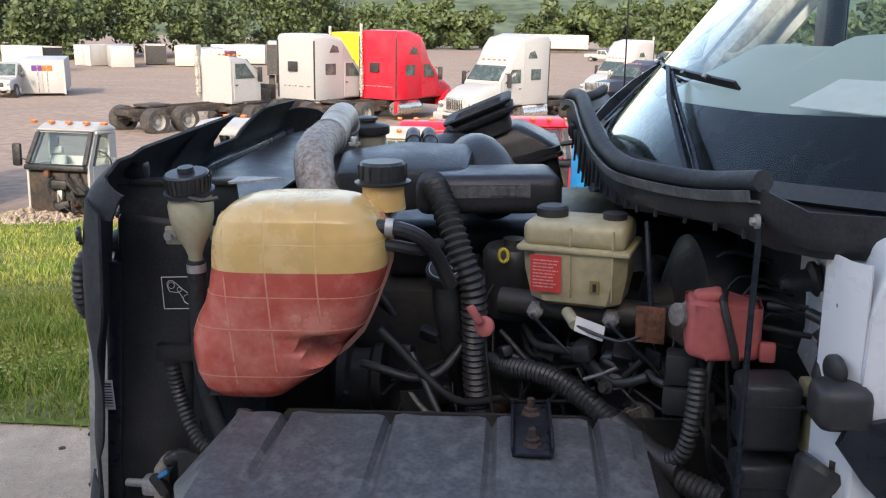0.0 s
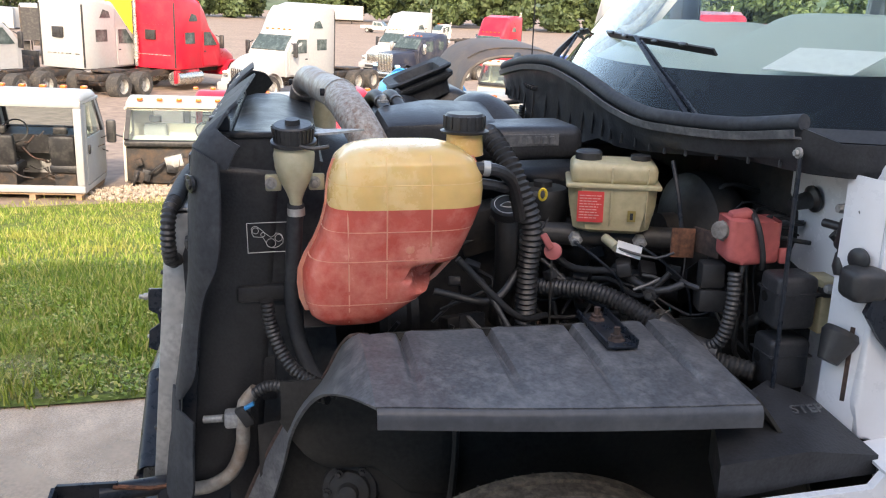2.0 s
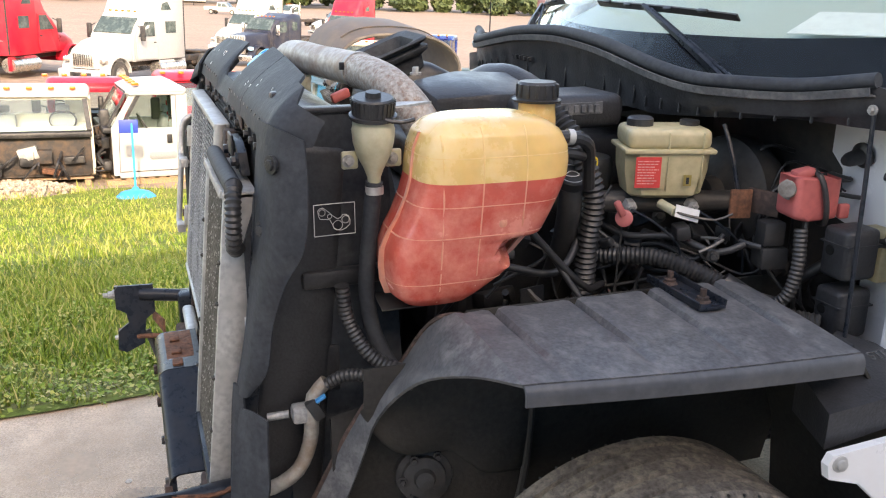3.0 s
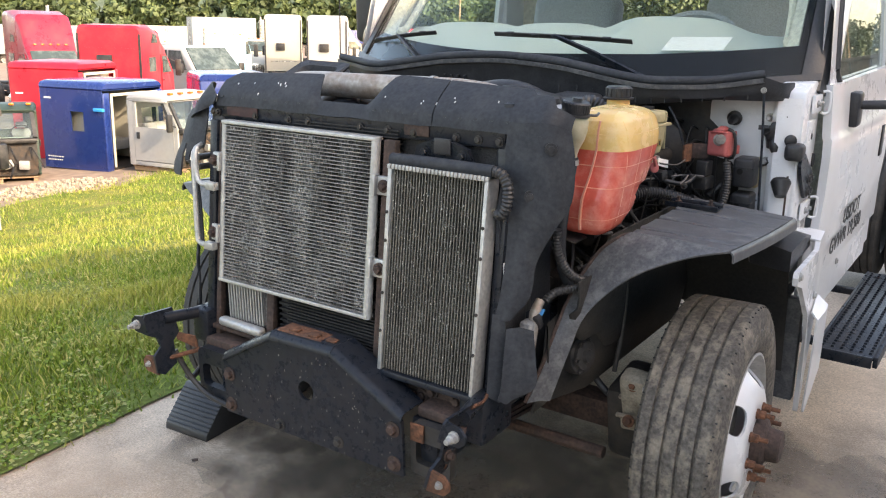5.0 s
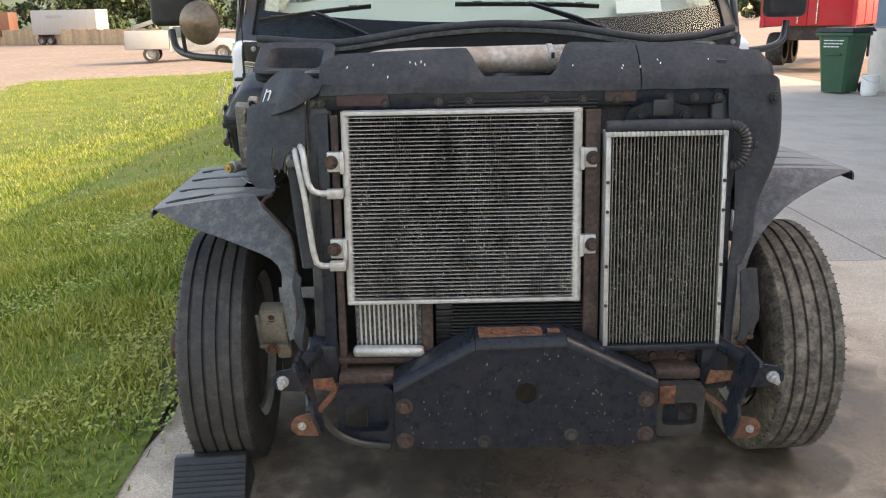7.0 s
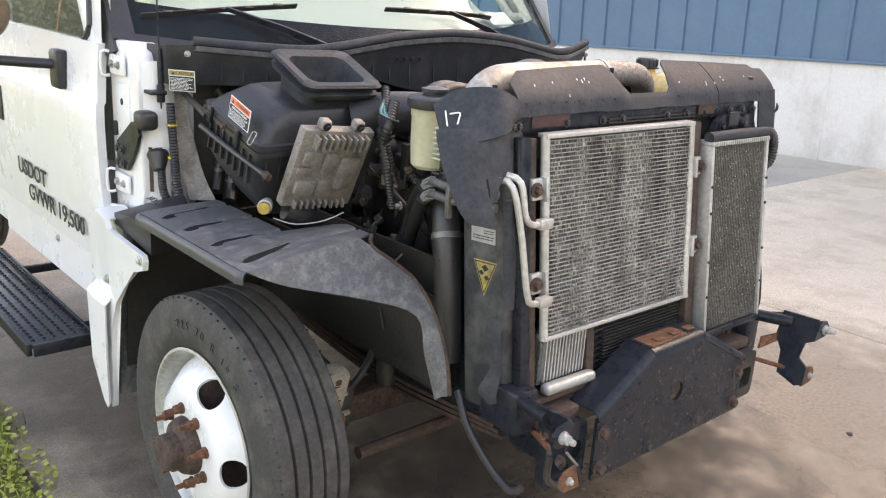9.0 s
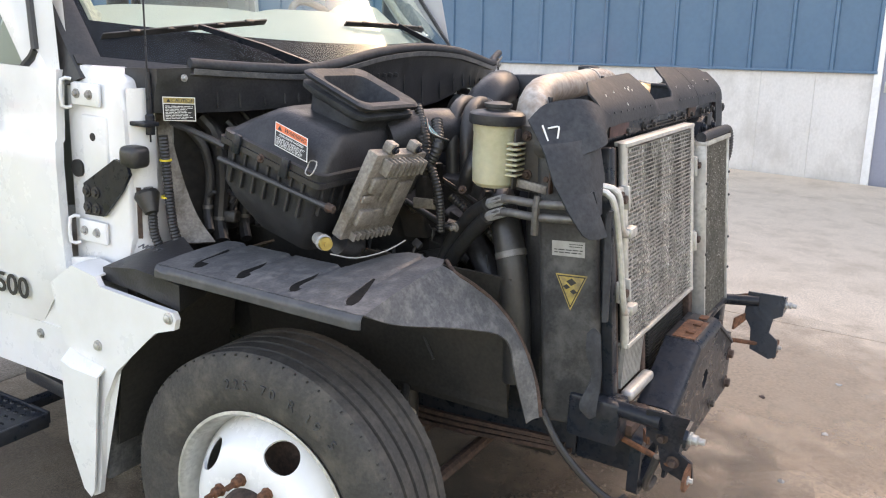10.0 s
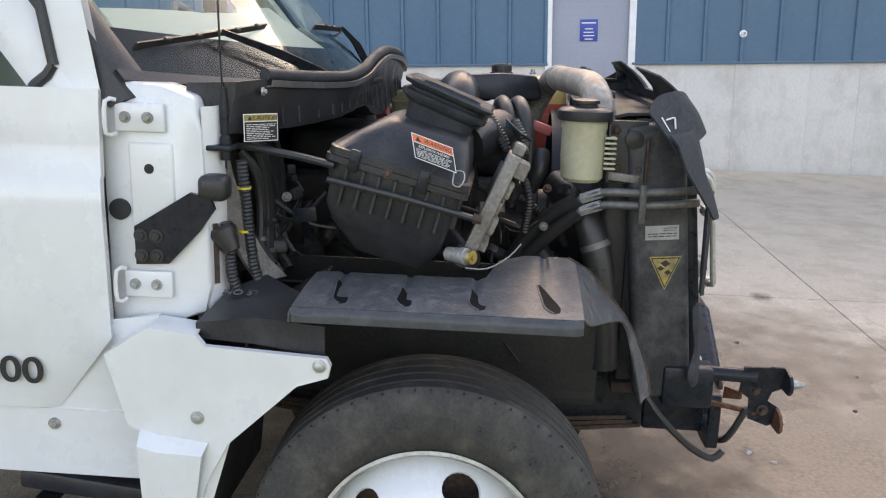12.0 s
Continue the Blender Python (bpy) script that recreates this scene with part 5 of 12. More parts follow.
fl = flap([[(-0.535, -0.600, 1.425), (-0.55, -0.604, 1.40), (-0.575, -0.604, 1.385)],
           [(-0.60, -0.56, 1.462), (-0.62, -0.60, 1.41), (-0.62, -0.625, 1.365)],
           [(-0.665, -0.49, 1.452), (-0.685, -0.555, 1.37), (-0.69, -0.585, 1.34)],
           [(-0.715, -0.465, 1.415), (-0.735, -0.525, 1.34), (-0.742, -0.54, 1.315)]], "side_shield", "torn black rubber side shield chalked with a number")
nc = Vector((-0.67, -0.52, 0.53)) * 0.0025
bm = tube(bmn(), [Vector((-0.7009, -0.4951, 1.4023)) + nc, Vector((-0.7105, -0.516, 1.3692)) + nc], 0.0022, 6)
tube(bm, [Vector(p) + nc for p in ((-0.6975, -0.5078, 1.3965), (-0.690, -0.520, 1.4000), (-0.6845, -0.5290, 1.4010), (-0.688, -0.531, 1.390), (-0.6935, -0.532, 1.3751))], 0.0022, 6)
part("chalk_mark", bm, M["whitelabel"], fl, "chalked number", 0)
bolts("push_pin", [(-0.694, -0.575, 1.31)], (-1, -0.5, 0.2), fl, M["plastic"], 0.009, 0.004)
bm = sheet(bmn(), [[Vector(p) for p in r] for r in (
    [(-0.745, -0.515, 1.365), (-0.70, -0.565, 1.372), (-0.64, -0.592, 1.378), (-0.586, -0.596, 1.386)],
    [(-0.756, -0.532, 1.345), (-0.71, -0.580, 1.345), (-0.645, -0.604, 1.345), (-0.586, -0.602, 1.345)],
    [(-0.757, -0.560, 1.281), (-0.71, -0.606, 1.285), (-0.645, -0.622, 1.287), (-0.586, -0.616, 1.290)],
    [(-0.755, -0.575, 1.258), (-0.71, -0.615, 1.260), (-0.645, -0.628, 1.262), (-0.587, -0.621, 1.264)])], 0.006)
sheet(bm, [[Vector(p) for p in r] for r in (
    [(-0.755, -0.575, 1.2585), (-0.715, -0.612, 1.2600), (-0.677, -0.623, 1.261)],
    [(-0.756, -0.598, 1.225), (-0.715, -0.630, 1.226), (-0.680, -0.640, 1.228)],
    [(-0.750, -0.622, 1.190), (-0.710, -0.648, 1.190), (-0.673, -0.655, 1.190)],
    [(-0.740, -0.634, 1.170), (-0.705, -0.655, 1.166), (-0.668, -0.664, 1.165)],
    [(-0.725, -0.644, 1.160), (-0.70, -0.658, 1.158), (-0.669, -0.666, 1.160)])], 0.006)
sheet(bm, [[Vector(p) for p in r] for r in (
    [(-0.671, -0.625, 1.261), (-0.655, -0.627, 1.262), (-0.615, -0.626, 1.262)],
    [(-0.670, -0.632, 1.240), (-0.656, -0.634, 1.240), (-0.642, -0.635, 1.242)],
    [(-0.671, -0.640, 1.206), (-0.661, -0.641, 1.206), (-0.650, -0.642, 1.208)])], 0.006)
part("side_shield", bm, M["rubber"], trk, "torn black rubber corner shield hanging in two tongues", 60)
flap([[(-0.636, -0.655, 1.212), (-0.630, -0.658, 1.212), (-0.622, -0.660, 1.212)],
      [(-0.634, -0.648, 1.190), (-0.622, -0.655, 1.187), (-0.604, -0.650, 1.184)],
      [(-0.626, -0.650, 1.08), (-0.612, -0.662, 1.08), (-0.585, -0.655, 1.08)],
      [(-0.612, -0.655, 0.93), (-0.602, -0.665, 0.93), (-0.580, -0.660, 0.93)]], "side_shield", "narrow black rubber edge shield")
flap([[(-0.642, -0.630, 0.905), (-0.636, -0.644, 0.920), (-0.618, -0.658, 0.90)],
      [(-0.648, -0.634, 0.86), (-0.640, -0.650, 0.865), (-0.622, -0.664, 0.86)],
      [(-0.632, -0.648, 0.79), (-0.626, -0.658, 0.79), (-0.612, -0.668, 0.79)],
      [(-0.655, -0.632, 0.72), (-0.645, -0.652, 0.715), (-0.625, -0.668, 0.71)],
      [(-0.640, -0.648, 0.685), (-0.634, -0.656, 0.68), (-0.622, -0.668, 0.685)]], "side_shield", "curled black rubber lower shield")
fd_ = flap([[(0.560, -0.590, 1.425), (0.645, -0.588, 1.43), (0.69, -0.572, 1.425), (0.716, -0.540, 1.41)],
            [(0.562, -0.602, 1.33), (0.65, -0.602, 1.33), (0.70, -0.582, 1.33), (0.730, -0.540, 1.33)],
            [(0.580, -0.612, 1.22), (0.66, -0.608, 1.22), (0.706, -0.586, 1.22), (0.730, -0.550, 1.23)],
            [(0.586, -0.622, 1.16), (0.645, -0.616, 1.15), (0.678, -0.600, 1.150), (0.700, -0.580, 1.158)],
            [(0.588, -0.636, 1.07), (0.628, -0.630, 1.07), (0.650, -0.616, 1.07), (0.662, -0.600, 1.07)],
            [(0.584, -0.652, 0.98), (0.622, -0.645, 0.98), (0.643, -0.630, 0.98), (0.654, -0.614, 0.98)],
            [(0.576, -0.664, 0.92), (0.600, -0.660, 0.915), (0.614, -0.652, 0.915), (0.620, -0.644, 0.92)]], "side_shield", "black rubber side shield over the cooler corner")
bolts("push_pin", [(0.686, -0.590, 1.368), (0.640, -0.606, 1.245)], (0.5, -1, 0), fd_, M["plastic"], 0.010, 0.004)
flap([[(0.572, -0.668, 0.93), (0.588, -0.664, 0.93), (0.602, -0.655, 0.93)],
      [(0.572, -0.676, 0.86), (0.592, -0.668, 0.86), (0.606, -0.656, 0.86)],
      [(0.570, -0.688, 0.70), (0.588, -0.680, 0.69), (0.600, -0.668, 0.68)]], "side_shield", "long black rubber edge shield")
flap([[(0.612, -0.662, 0.895), (0.645, -0.645, 0.900), (0.672, -0.622, 0.890)],
      [(0.615, -0.678, 0.82), (0.655, -0.652, 0.82), (0.682, -0.626, 0.82)],
      [(0.616, -0.690, 0.735), (0.655, -0.662, 0.735), (0.688, -0.632, 0.738)],
      [(0.608, -0.692, 0.70), (0.628, -0.680, 0.69), (0.640, -0.668, 0.70)]], "side_shield", "curled black rubber lower shield")
# ---- the truck: fenders, cab, cowl ----
def fender(s, xo, xi, zt, cut):
    """A moulded inner fender. s: side; xo, xi: outer and inner edge; zt: height of its top; cut: the engine-side cut-out."""
    if s > 0:
        st = [((0.615, -0.545, 0.635), (0.664, -0.495, 0.635)),
              ((0.650, -0.490, 0.77), (0.697, -0.452, 0.78)),
              ((0.668, -0.430, 0.885), (0.735, -0.425, 0.89)),
              ((0.680, -0.365, 0.960), (0.835, -0.385, 0.995)),
              ((0.735, -0.325, zt - 0.035), (0.965, -0.345, zt - 0.035))]
    else:
        st = [((0.664, -0.530, 0.660), (0.686, -0.506, 0.646)),
              ((0.662, -0.505, 0.76), (0.706, -0.476, 0.765)),
              ((0.668, -0.455, 0.865), (0.718, -0.446, 0.868)),
              ((0.690, -0.392, 0.945), (0.845, -0.398, 0.921)),
              ((0.760, -0.345, 1.012), (1.020, -0.328, 0.966))]
    rows = []
    N = 8
    def row(a, b, crown=0.0):
        a, b = Vector(a), Vector(b)
        return [a.lerp(b, k / N) + Vector((0, 0, crown * math.sin(math.pi * k / N))) for k in range(N + 1)]
    keys = [row(a, b, 0.004) for a, b in st]
    keys.append(row((xi, -0.302, zt + (0.004 if s > 0 else 0.026)), (xo - 0.008, -0.300, zt - 0.012), 0.004))
    rows = lerp_rows(keys, 4)
    for y, dz in groove_list(zt, -0.285, 0.315):
        inner = xi - 0.04 if not cut else (xi - 0.045 if y < -0.10 else xi + 0.09)
        if not cut:
            inner = xi - 0.03 * (y + 0.3) / 0.6
        xe = xo + (0.016 * (y + 0.3) / 0.6 + 0.010 * math.cos((y - 0.0) * 5.0) - 0.010 if s > 0 else 0)
        dz *= 1.0 if s > 0 else 0.35
        raised = 0.0 if s > 0 else 0.026 * min(1.0, max(0.0, (-0.08 - y) / 0.10))
        rows.append(row((inner, y, zt + dz + raised), (xe, y, zt - 0.012), 0.003))
    fall = 0.050 if s > 0 else 0.0
    rows = [[Vector((s * p.x, p.y, p.z - fall * (p.y + 0.10 if p.y > -0.31 else -0.21) * min(1, max(0, (p.x - 0.6) / 0.45)))) for p in r] for r in rows]
    bm = sheet(bmn(), rows, 0.006 * s)
    fe = part("inner_fender", bm, M["fender"], trk, "dusty grey-black plastic inner fender", 25)
    # turned-down lip along the outer edge
    edge = [r[-1] for r in rows]
    lip = [[p + Vector((s * 0.001, 0, 0.001)), p + Vector((s * 0.005, 0, -0.002)), p + Vector((s * 0.008, 0, -0.007)), p + Vector((s * 0.009, 0, -0.013)), p + Vector((s * 0.009, 0, -0.026 - (0.004 if s > 0 else 0) * (p.y + 0.3) / 0.6))] for p in edge[-len(groove_list(zt, -0.285, 0.315)) - 1:]]
    part("lip", sheet(bmn(), lip, 0.005 * s), M["fenderlip"], fe, "smooth dark rounded lip", 60)
    back = rows[-1]
    part("lip", sheet(bmn(), [[p, p + Vector((0, 0.006, -0.014)), p + Vector((0, 0.006, -0.034))] for p in back], 0.005), M["fender"], fe)
    # rolled inner edge with a brown rubber bead
    inn = [r[0] for r in rows][:22]
    part("edge_bead", tube(bmn(), [p + Vector((-s * 0.003, -0.004, 0.002)) for p in inn[::3]], 0.006, 8), M["rustdark"], fe, "brown rubber edge bead")
    # splash wall inside the wheel arch
    wall = []
    for y in (-0.50, -0.40, -0.25, -0.05, 0.15, 0.35, 0.52):
        top = 0.80 if y < -0.45 else 0.93 if y < -0.35 else zt - 0.02
        q = 0.05 if y < -0.35 else 0.0
        if s < 0:
            q = 0.10
            if y < -0.42:
                continue
        wall.append([(s * (0.66 - q), y, 0.58), (s * (0.69 - q), y, 0.72), (s * (0.70 - q), y, 0.86), (s * (0.70 - q if y < -0.3 else 0.72), y, top - (q if s > 0 else 0.05))])
    part("splash_wall", sheet(bmn(), [[Vector(p) for p in r] for r in wall], 0.006), M["liner"], fe)
    part("splash_wall", sheet(bmn(), [[Vector((s * x, y, z)) for x in (0.70, 0.9, xo - 0.02)] for y, z in ((0.32, zt - 0.03), (0.42, 0.93), (0.50, 0.72), (0.53, 0.45))], 0.006), M["liner"], fe)
    return fe


def groove_list(zt, y0, y1):
    ys, g = [], (-0.229, -0.068, 0.09, 0.245)
    out = [(y0, 0.0)]
    for c in g:
        out += [(c - 0.05, 0.001), (c - 0.022, 0.002), (c - 0.013, 0.001), (c - 0.005, -0.014), (c + 0.005, -0.014), (c + 0.013, 0.003), (c + 0.020, 0.004), (c + 0.05, 0.001)]
    out += [(y1 - 0.02, 0.0), (y1, -0.006)]
    return out


fdr = fender(1, 1.076, 0.795, 1.094, False)
fpa = fender(-1, 1.128, 0.80, 1.022, True)
for y in (0.225, 0.085, -0.075, -0.235):
    rise = 0.006 + (0.012 if y < -0.15 else 0.0)
    drop = [(-1.104 + 0.150 * u, y + 0.035 * (u - 0.3) + w * (0.017 * math.sqrt(max(0, math.sin(math.pi * min(1, u * 1.9 + 0.02)))) if u < 0.26 else 0.017 - 0.013 * (u - 0.26) / 0.74)) for w, us in ((1, (0.0, 0.04, 0.1, 0.18, 0.28, 0.5, 0.75, 1.0)), (-1, (1.0, 0.75, 0.5, 0.28, 0.18, 0.1, 0.04))) for u in us]
    # a black plate on the surface stands for the shade inside each slot
    sl = part("slot", plate(bmn(), [(px, py, 1.0185 + rise * (px + 1.104) / 0.15) for px, py in drop], (0, 0, 0.0015)), M["hollow_shade"], fpa, "teardrop slot shaded by a black plate", 0)
    part("slot_rim", tube(bmn(), [Vector((px, py, 1.0195 + rise * (px + 1.104) / 0.15)) for px, py in drop[:8]], 0.0025, 6, 0.05), M["fender"], sl)
# bracket with two rusty studs on the driver's fender
bm = rbox(bmn(), (0.815, 0.150, 1.098), (0.17, 0.058, 0.006), (0, 0, 0), 0.002)
rbox(bm, (0.815, 0.122, 1.106), (0.17, 0.005, 0.013), (8, 0, 0), 0.002)
rbox(bm, (0.815, 0.178, 1.106), (0.17, 0.005, 0.013), (-8, 0, 0), 0.002)
bk = part("stud_bracket", bm, M["steel"], fdr, "black channel bracket with rusty studs")
for x in (0.765, 0.869):
    bm = revolve(bmn(), [(0.016, 0), (0.013, 0.005), (0.011, 0.006), (0.011, 0.011), (0.006, 0.012), (0.006, 0.026)], (x, 0.150, 1.100), (0, 0, 1), 12)
    part("stud", bm, M["rustdark"], bk, smooth=25)
part("rivet", revolve(bmn(), [(0.006, 0), (0.005, 0.002), (0, 0.003)], (0.886, -0.268, 1.098), (0, 0, 1), 10), M["dark"], fdr)

# moulded bulge of the driver's arch liner and the dusty cap beneath it
rows = []
for y, zl in ((-0.45, 0.90), (-0.41, 0.83), (-0.36, 0.795), (-0.28, 0.79), (-0.235, 0.755), (-0.195, 0.722), (-0.12, 0.717)):
    rows.append([Vector((0.712, y, 0.985)), Vector((0.716, y, 0.94)), Vector((0.712, y, (zl + 0.92) / 2)), Vector((0.704, y, zl)), Vector((0.690, y + 0.004, zl - 0.012))])
rows.append([p + Vector((-0.03, 0.012, 0)) for p in rows[-1]])
part("liner_bulge", sheet(bmn(), lerp_rows(rows, 3), 0.006), M["liner"], fdr, "dusty moulded arch liner", 60)
cap = part("axle_cap", revolve(bmn(), [(0.060, -0.06), (0.060, 0.0), (0.056, 0.012), (0.044, 0.014), (0.042, 0.024), (0.022, 0.028), (0.018, 0.040), (0.0, 0.042)], (0.668, -0.318, 0.715), (1, -0.25, 0.15), 28), M["dark"], trk, "round oily steering joint cap")
for k in range(6):
    a = 2 * math.pi * k / 6
    part("cap_bolt", bolt(bmn(), (0.683, -0.318 + 0.049 * math.cos(a), 0.715 + 0.049 * math.sin(a)), (1, -0.25, 0.15), 0.006, 0.007), M["dark"], cap, smooth=25)
loom_pts = [(0.71, -0.12, 0.99), (0.715, -0.11, 0.86), (0.71, -0.115, 0.72), (0.70, -0.13, 0.60)]
part("brake_hose", tube(bmn(), loom_pts, 0.008, 8), M["hose"], fdr)

# closing blocks and white fender wings
def wing(s, xw):
    """The white rear corner of the hood's fender line, left on the cab."""
    out = [(0.735, 0.885), (0.628, 0.956), (0.520, 0.948), (0.500, 0.925), (0.235, 0.912), (0.226, 0.895), (0.232, 0.868), (0.300, 0.845), (0.380, 0.785), (0.455, 0.70), (0.510, 0.60), (0.535, 0.50), (0.560, 0.36), (0.580, 0.29), (0.610, 0.272), (0.632, 0.36), (0.652, 0.55), (0.650, 0.70), (0.69, 0.725)]
    bm = bmn()
    def X(y, z):
        return s * (xw + 0.012 * math.sin((z - 0.3) * 3) - max(0, y - 0.5) * 0.10)
    plate(bm, [(X(y, z), y, z) for y, z in out], (-s * 0.016, 0, 0))
    bmesh.ops.triangulate(bm, faces=[f for f in bm.faces if len(f.verts) > 4])
    w = part("fender_wing", bm, M["white"], trk, "chipped white fender wing corner")
    bm = sheet(bmn(), [[(X(y, z), y, z), (X(y, z) - s * 0.05, y, z + 0.004), (X(y, z) - s * 0.10, y + 0.01, z - 0.004)] for y, z in ((0.735, 0.885), (0.628, 0.956), (0.520, 0.948))], 0.006)
    part("ledge", bm, M["white"], w)
    bm = sheet(bmn(), [[(X(0.653, 0.7) , 0.66, 0.715), (X(0.653, 0.7), 0.62, 0.705), (X(0.5, 0.7), 0.50, 0.70)], [(X(0.653, 0.7) + s * 0.035, 0.655, 0.69), (X(0.6, 0.7) + s * 0.032, 0.61, 0.68), (X(0.5, 0.7) + s * 0.018, 0.51, 0.675)], [(X(0.65, 0.6) + s * 0.035, 0.645, 0.45), (X(0.6, 0.6) + s * 0.025, 0.59, 0.45), (X(0.5, 0.6) + s * 0.01, 0.545, 0.47)], [(X(0.63, 0.3) + s * 0.02, 0.625, 0.30), (X(0.6, 0.3) + s * 0.015, 0.60, 0.28), (X(0.5, 0.3) + s * 0.005, 0.585, 0.30)]], 0.006)
    part("mud_guard", bm, M["white"], w, "white lower mud guard")
    part("guard_back", box(bmn(), (min(s * (xw - 0.03), s * (xw - 0.16)), 0.56, 0.33), (max(s * (xw - 0.03), s * (xw - 0.16)), 0.60, 0.72), 0.006), M["fender"], w)
    for y, z in ((0.250, 0.895), (0.522, 0.758)):
        bm = revolve(bmn(), [(0.015, 0), (0.015, 0.003), (0.010, 0.004), (0.010, 0.009), (0.005, 0.011), (0, 0.011)], (X(y, z), y, z), (s, 0, 0), 16)
        part("bolt", bm, M["alu"], w, "grey capped bolt")
    part("wing_backing", plate(bmn(), [(s * 1.058, y, z) for y, z in ((0.64, 0.70), (1.02, 0.70), (0.98, 0.76), (0.80, 0.93), (0.64, 0.955))], (-s * 0.012, 0, 0)), M["white"], w, "white inner wing panel")
    # black block behind the fender
    bm = bmn()
    loft(bm, [[(s * (xw - 0.02), 0.245, 0.905), (s * (xw - 0.02), 0.245, 0.972), (s * (xw - 0.16), 0.30, 0.985), (s * (xw - 0.16), 0.30, 0.90)],
              [(s * (xw - 0.02), 0.40, 0.925), (s * (xw - 0.02), 0.40, 0.985), (s * (xw - 0.20), 0.42, 1.03), (s * (xw - 0.20), 0.42, 0.90)],
              [(s * (xw - 0.025), 0.53, 0.93), (s * (xw - 0.025), 0.53, 0.965), (s * (xw - 0.18), 0.50, 1.00), (s * (xw - 0.18), 0.50, 0.90)]])
    blk = part("corner_block", bm, M["plastic"], w, "black plastic corner block with raised lettering")
    o_ = Vector((s * (xw - 0.115), 0.368 if s > 0 else 0.502, 1.0045))
    text("raised_lettering", "NO STEP", axes(o_, (0, s, 0), (-s, 0, 0.25)), 0.030, M["fender"], blk, 0.0012)
    return w


wing(1, 1.125)
wing(-1, 1.148)


def cab_side(s):
    """Hinge pillar, door, sill, step and mirror of one side. s: +1 driver, -1 passenger."""
    P = lambda x, y, z: (s * x, y, z)
    # pillar
    bm = bmn()
    out = [(0.76, 1.475), (0.62, 1.465), (0.55, 1.44), (0.535, 1.36), (0.53, 1.20), (0.525, 1.02), (0.54, 0.955), (0.60, 0.935), (0.76, 0.90)]
    plate(bm, [P(1.03, y, z) for y, z in out], (-s * 0.10, 0, 0))
    bmesh.ops.bevel(bm, geom=list(bm.edges), offset=0.010, segments=2, profile=0.5, affect="EDGES")
    pil = part("hinge_pillar", bm, M["white"], trk, "white painted door hinge pillar")
    part("pressing", rbox(bmn(), P(1.030, 0.648, 1.245), (0.014, 0.10, 0.19), (0, 0, 0), 0.02, 3), M["white"], pil)
    for z in (1.395, 1.022):
        h = part("hinge", rbox(bmn(), P(1.040, 0.665, z), (0.012, 0.11, 0.062), (0, 0, 0), 0.005), M["white"], pil, "white painted door hinge")
        part("hinge_loop", tube(bmn(), [P(1.045, 0.715, z + 0.036), P(1.066, 0.728, z + 0.034), P(1.066, 0.730, z - 0.034), P(1.045, 0.717, z - 0.036)], 0.005, 8), M["white"], h)
        bolts("bolt", [P(1.046, 0.695, z), P(1.046, 0.645, z)], (s, 0, 0), h, M["cast"], 0.008, 0.008)
    # black discs stand for the shade inside the pillar's two holes
    for y, z, r in ((0.652, 1.283, 0.011), (0.725, 1.190, 0.024)):
        part("hole", revolve(bmn(), [(r, 0), (r, 0.010), (r * 0.8, 0.0105), (0, 0.0105)], P(1.028, y, z), (s, 0, 0), 20), M["ink"], pil, "dark round hole")
    # inner jamb and rust streaked edge
    part("pillar_edge", sheet(bmn(), [[P(1.02, 0.535, z), P(1.00, 0.518, z), P(0.95, 0.51, z)] for z in (1.42, 1.25, 1.05, 0.95)], 0.004), M["white"], pil, "white pillar edge with rust stains")
    part("rust_streak", rbox(bmn(), P(1.006, 0.519, 1.09), (0.012, 0.002, 0.14), (0, 0, s * 50), 0.0), M["rustdark"], pil)
    # mirror-arm paddle: hood rest bracket
    bm = plate(bmn(), [P(1.046, 0.690, 1.155), P(1.046, 0.665, 1.170), P(1.046, 0.56, 1.235), P(1.046, 0.515, 1.225), P(1.046, 0.505, 1.20), P(1.046, 0.54, 1.15), P(1.046, 0.615, 1.072), P(1.046, 0.690, 1.068)], (-s * 0.010, 0.0, 0.0))
    pad = part("rest_bracket", bm, M["steel"], pil, "black steel hood rest bracket")
    part("rubber_buffer", rbox(bmn(), P(1.02, 0.512, 1.245), (0.06, 0.065, 0.058), (0, 0, 0), 0.016, 3), M["hose"], pad, "black rubber buffer block")
    bolts("bolt", [P(1.047, 0.675, 1.135), P(1.047, 0.640, 1.135), P(1.047, 0.675, 1.09), P(1.047, 0.640, 1.09)], (s, 0, 0), pad, M["dark"], 0.010, 0.006)
    if s < 0:
      bm = tube(bmn(), [P(0.99, 0.50, 1.16), P(0.985, 0.495, 1.10), P(0.98, 0.49, 1.02), P(0.96, 0.46, 0.965), P(0.945, 0.43, 0.985), P(0.955, 0.45, 1.06), P(0.96, 0.47, 1.30)], 0.0135, 10, ribs=0.002, pitch=0.009)
      part("harness_conduit", bm, M["hose"], pil)
      for z in (1.135, 1.235):
        part("yellow_tape", cyl(bmn(), P(0.9575, 0.466, z - 0.0025), P(0.9575, 0.466, z + 0.0025), 0.0160), M["yellowpl"], pil)
    part("grommet", revolve(bmn(), [(0.03, 0), (0.034, 0.01), (0.026, 0.035), (0.018, 0.06)], P(0.985, 0.515, 1.145), (s * 0.2, -0.6, -1), 14), M["hose"], pil)
    # door skin
    bm = bmn()
    zs_ = [0.715, 0.78, 0.90, 1.05, 1.20, 1.262, 1.27, 1.34, 1.40, 1.455]
    ys_ = [0.0, 0.06, 0.14, 0.3, 0.6, 0.95, 1.25]
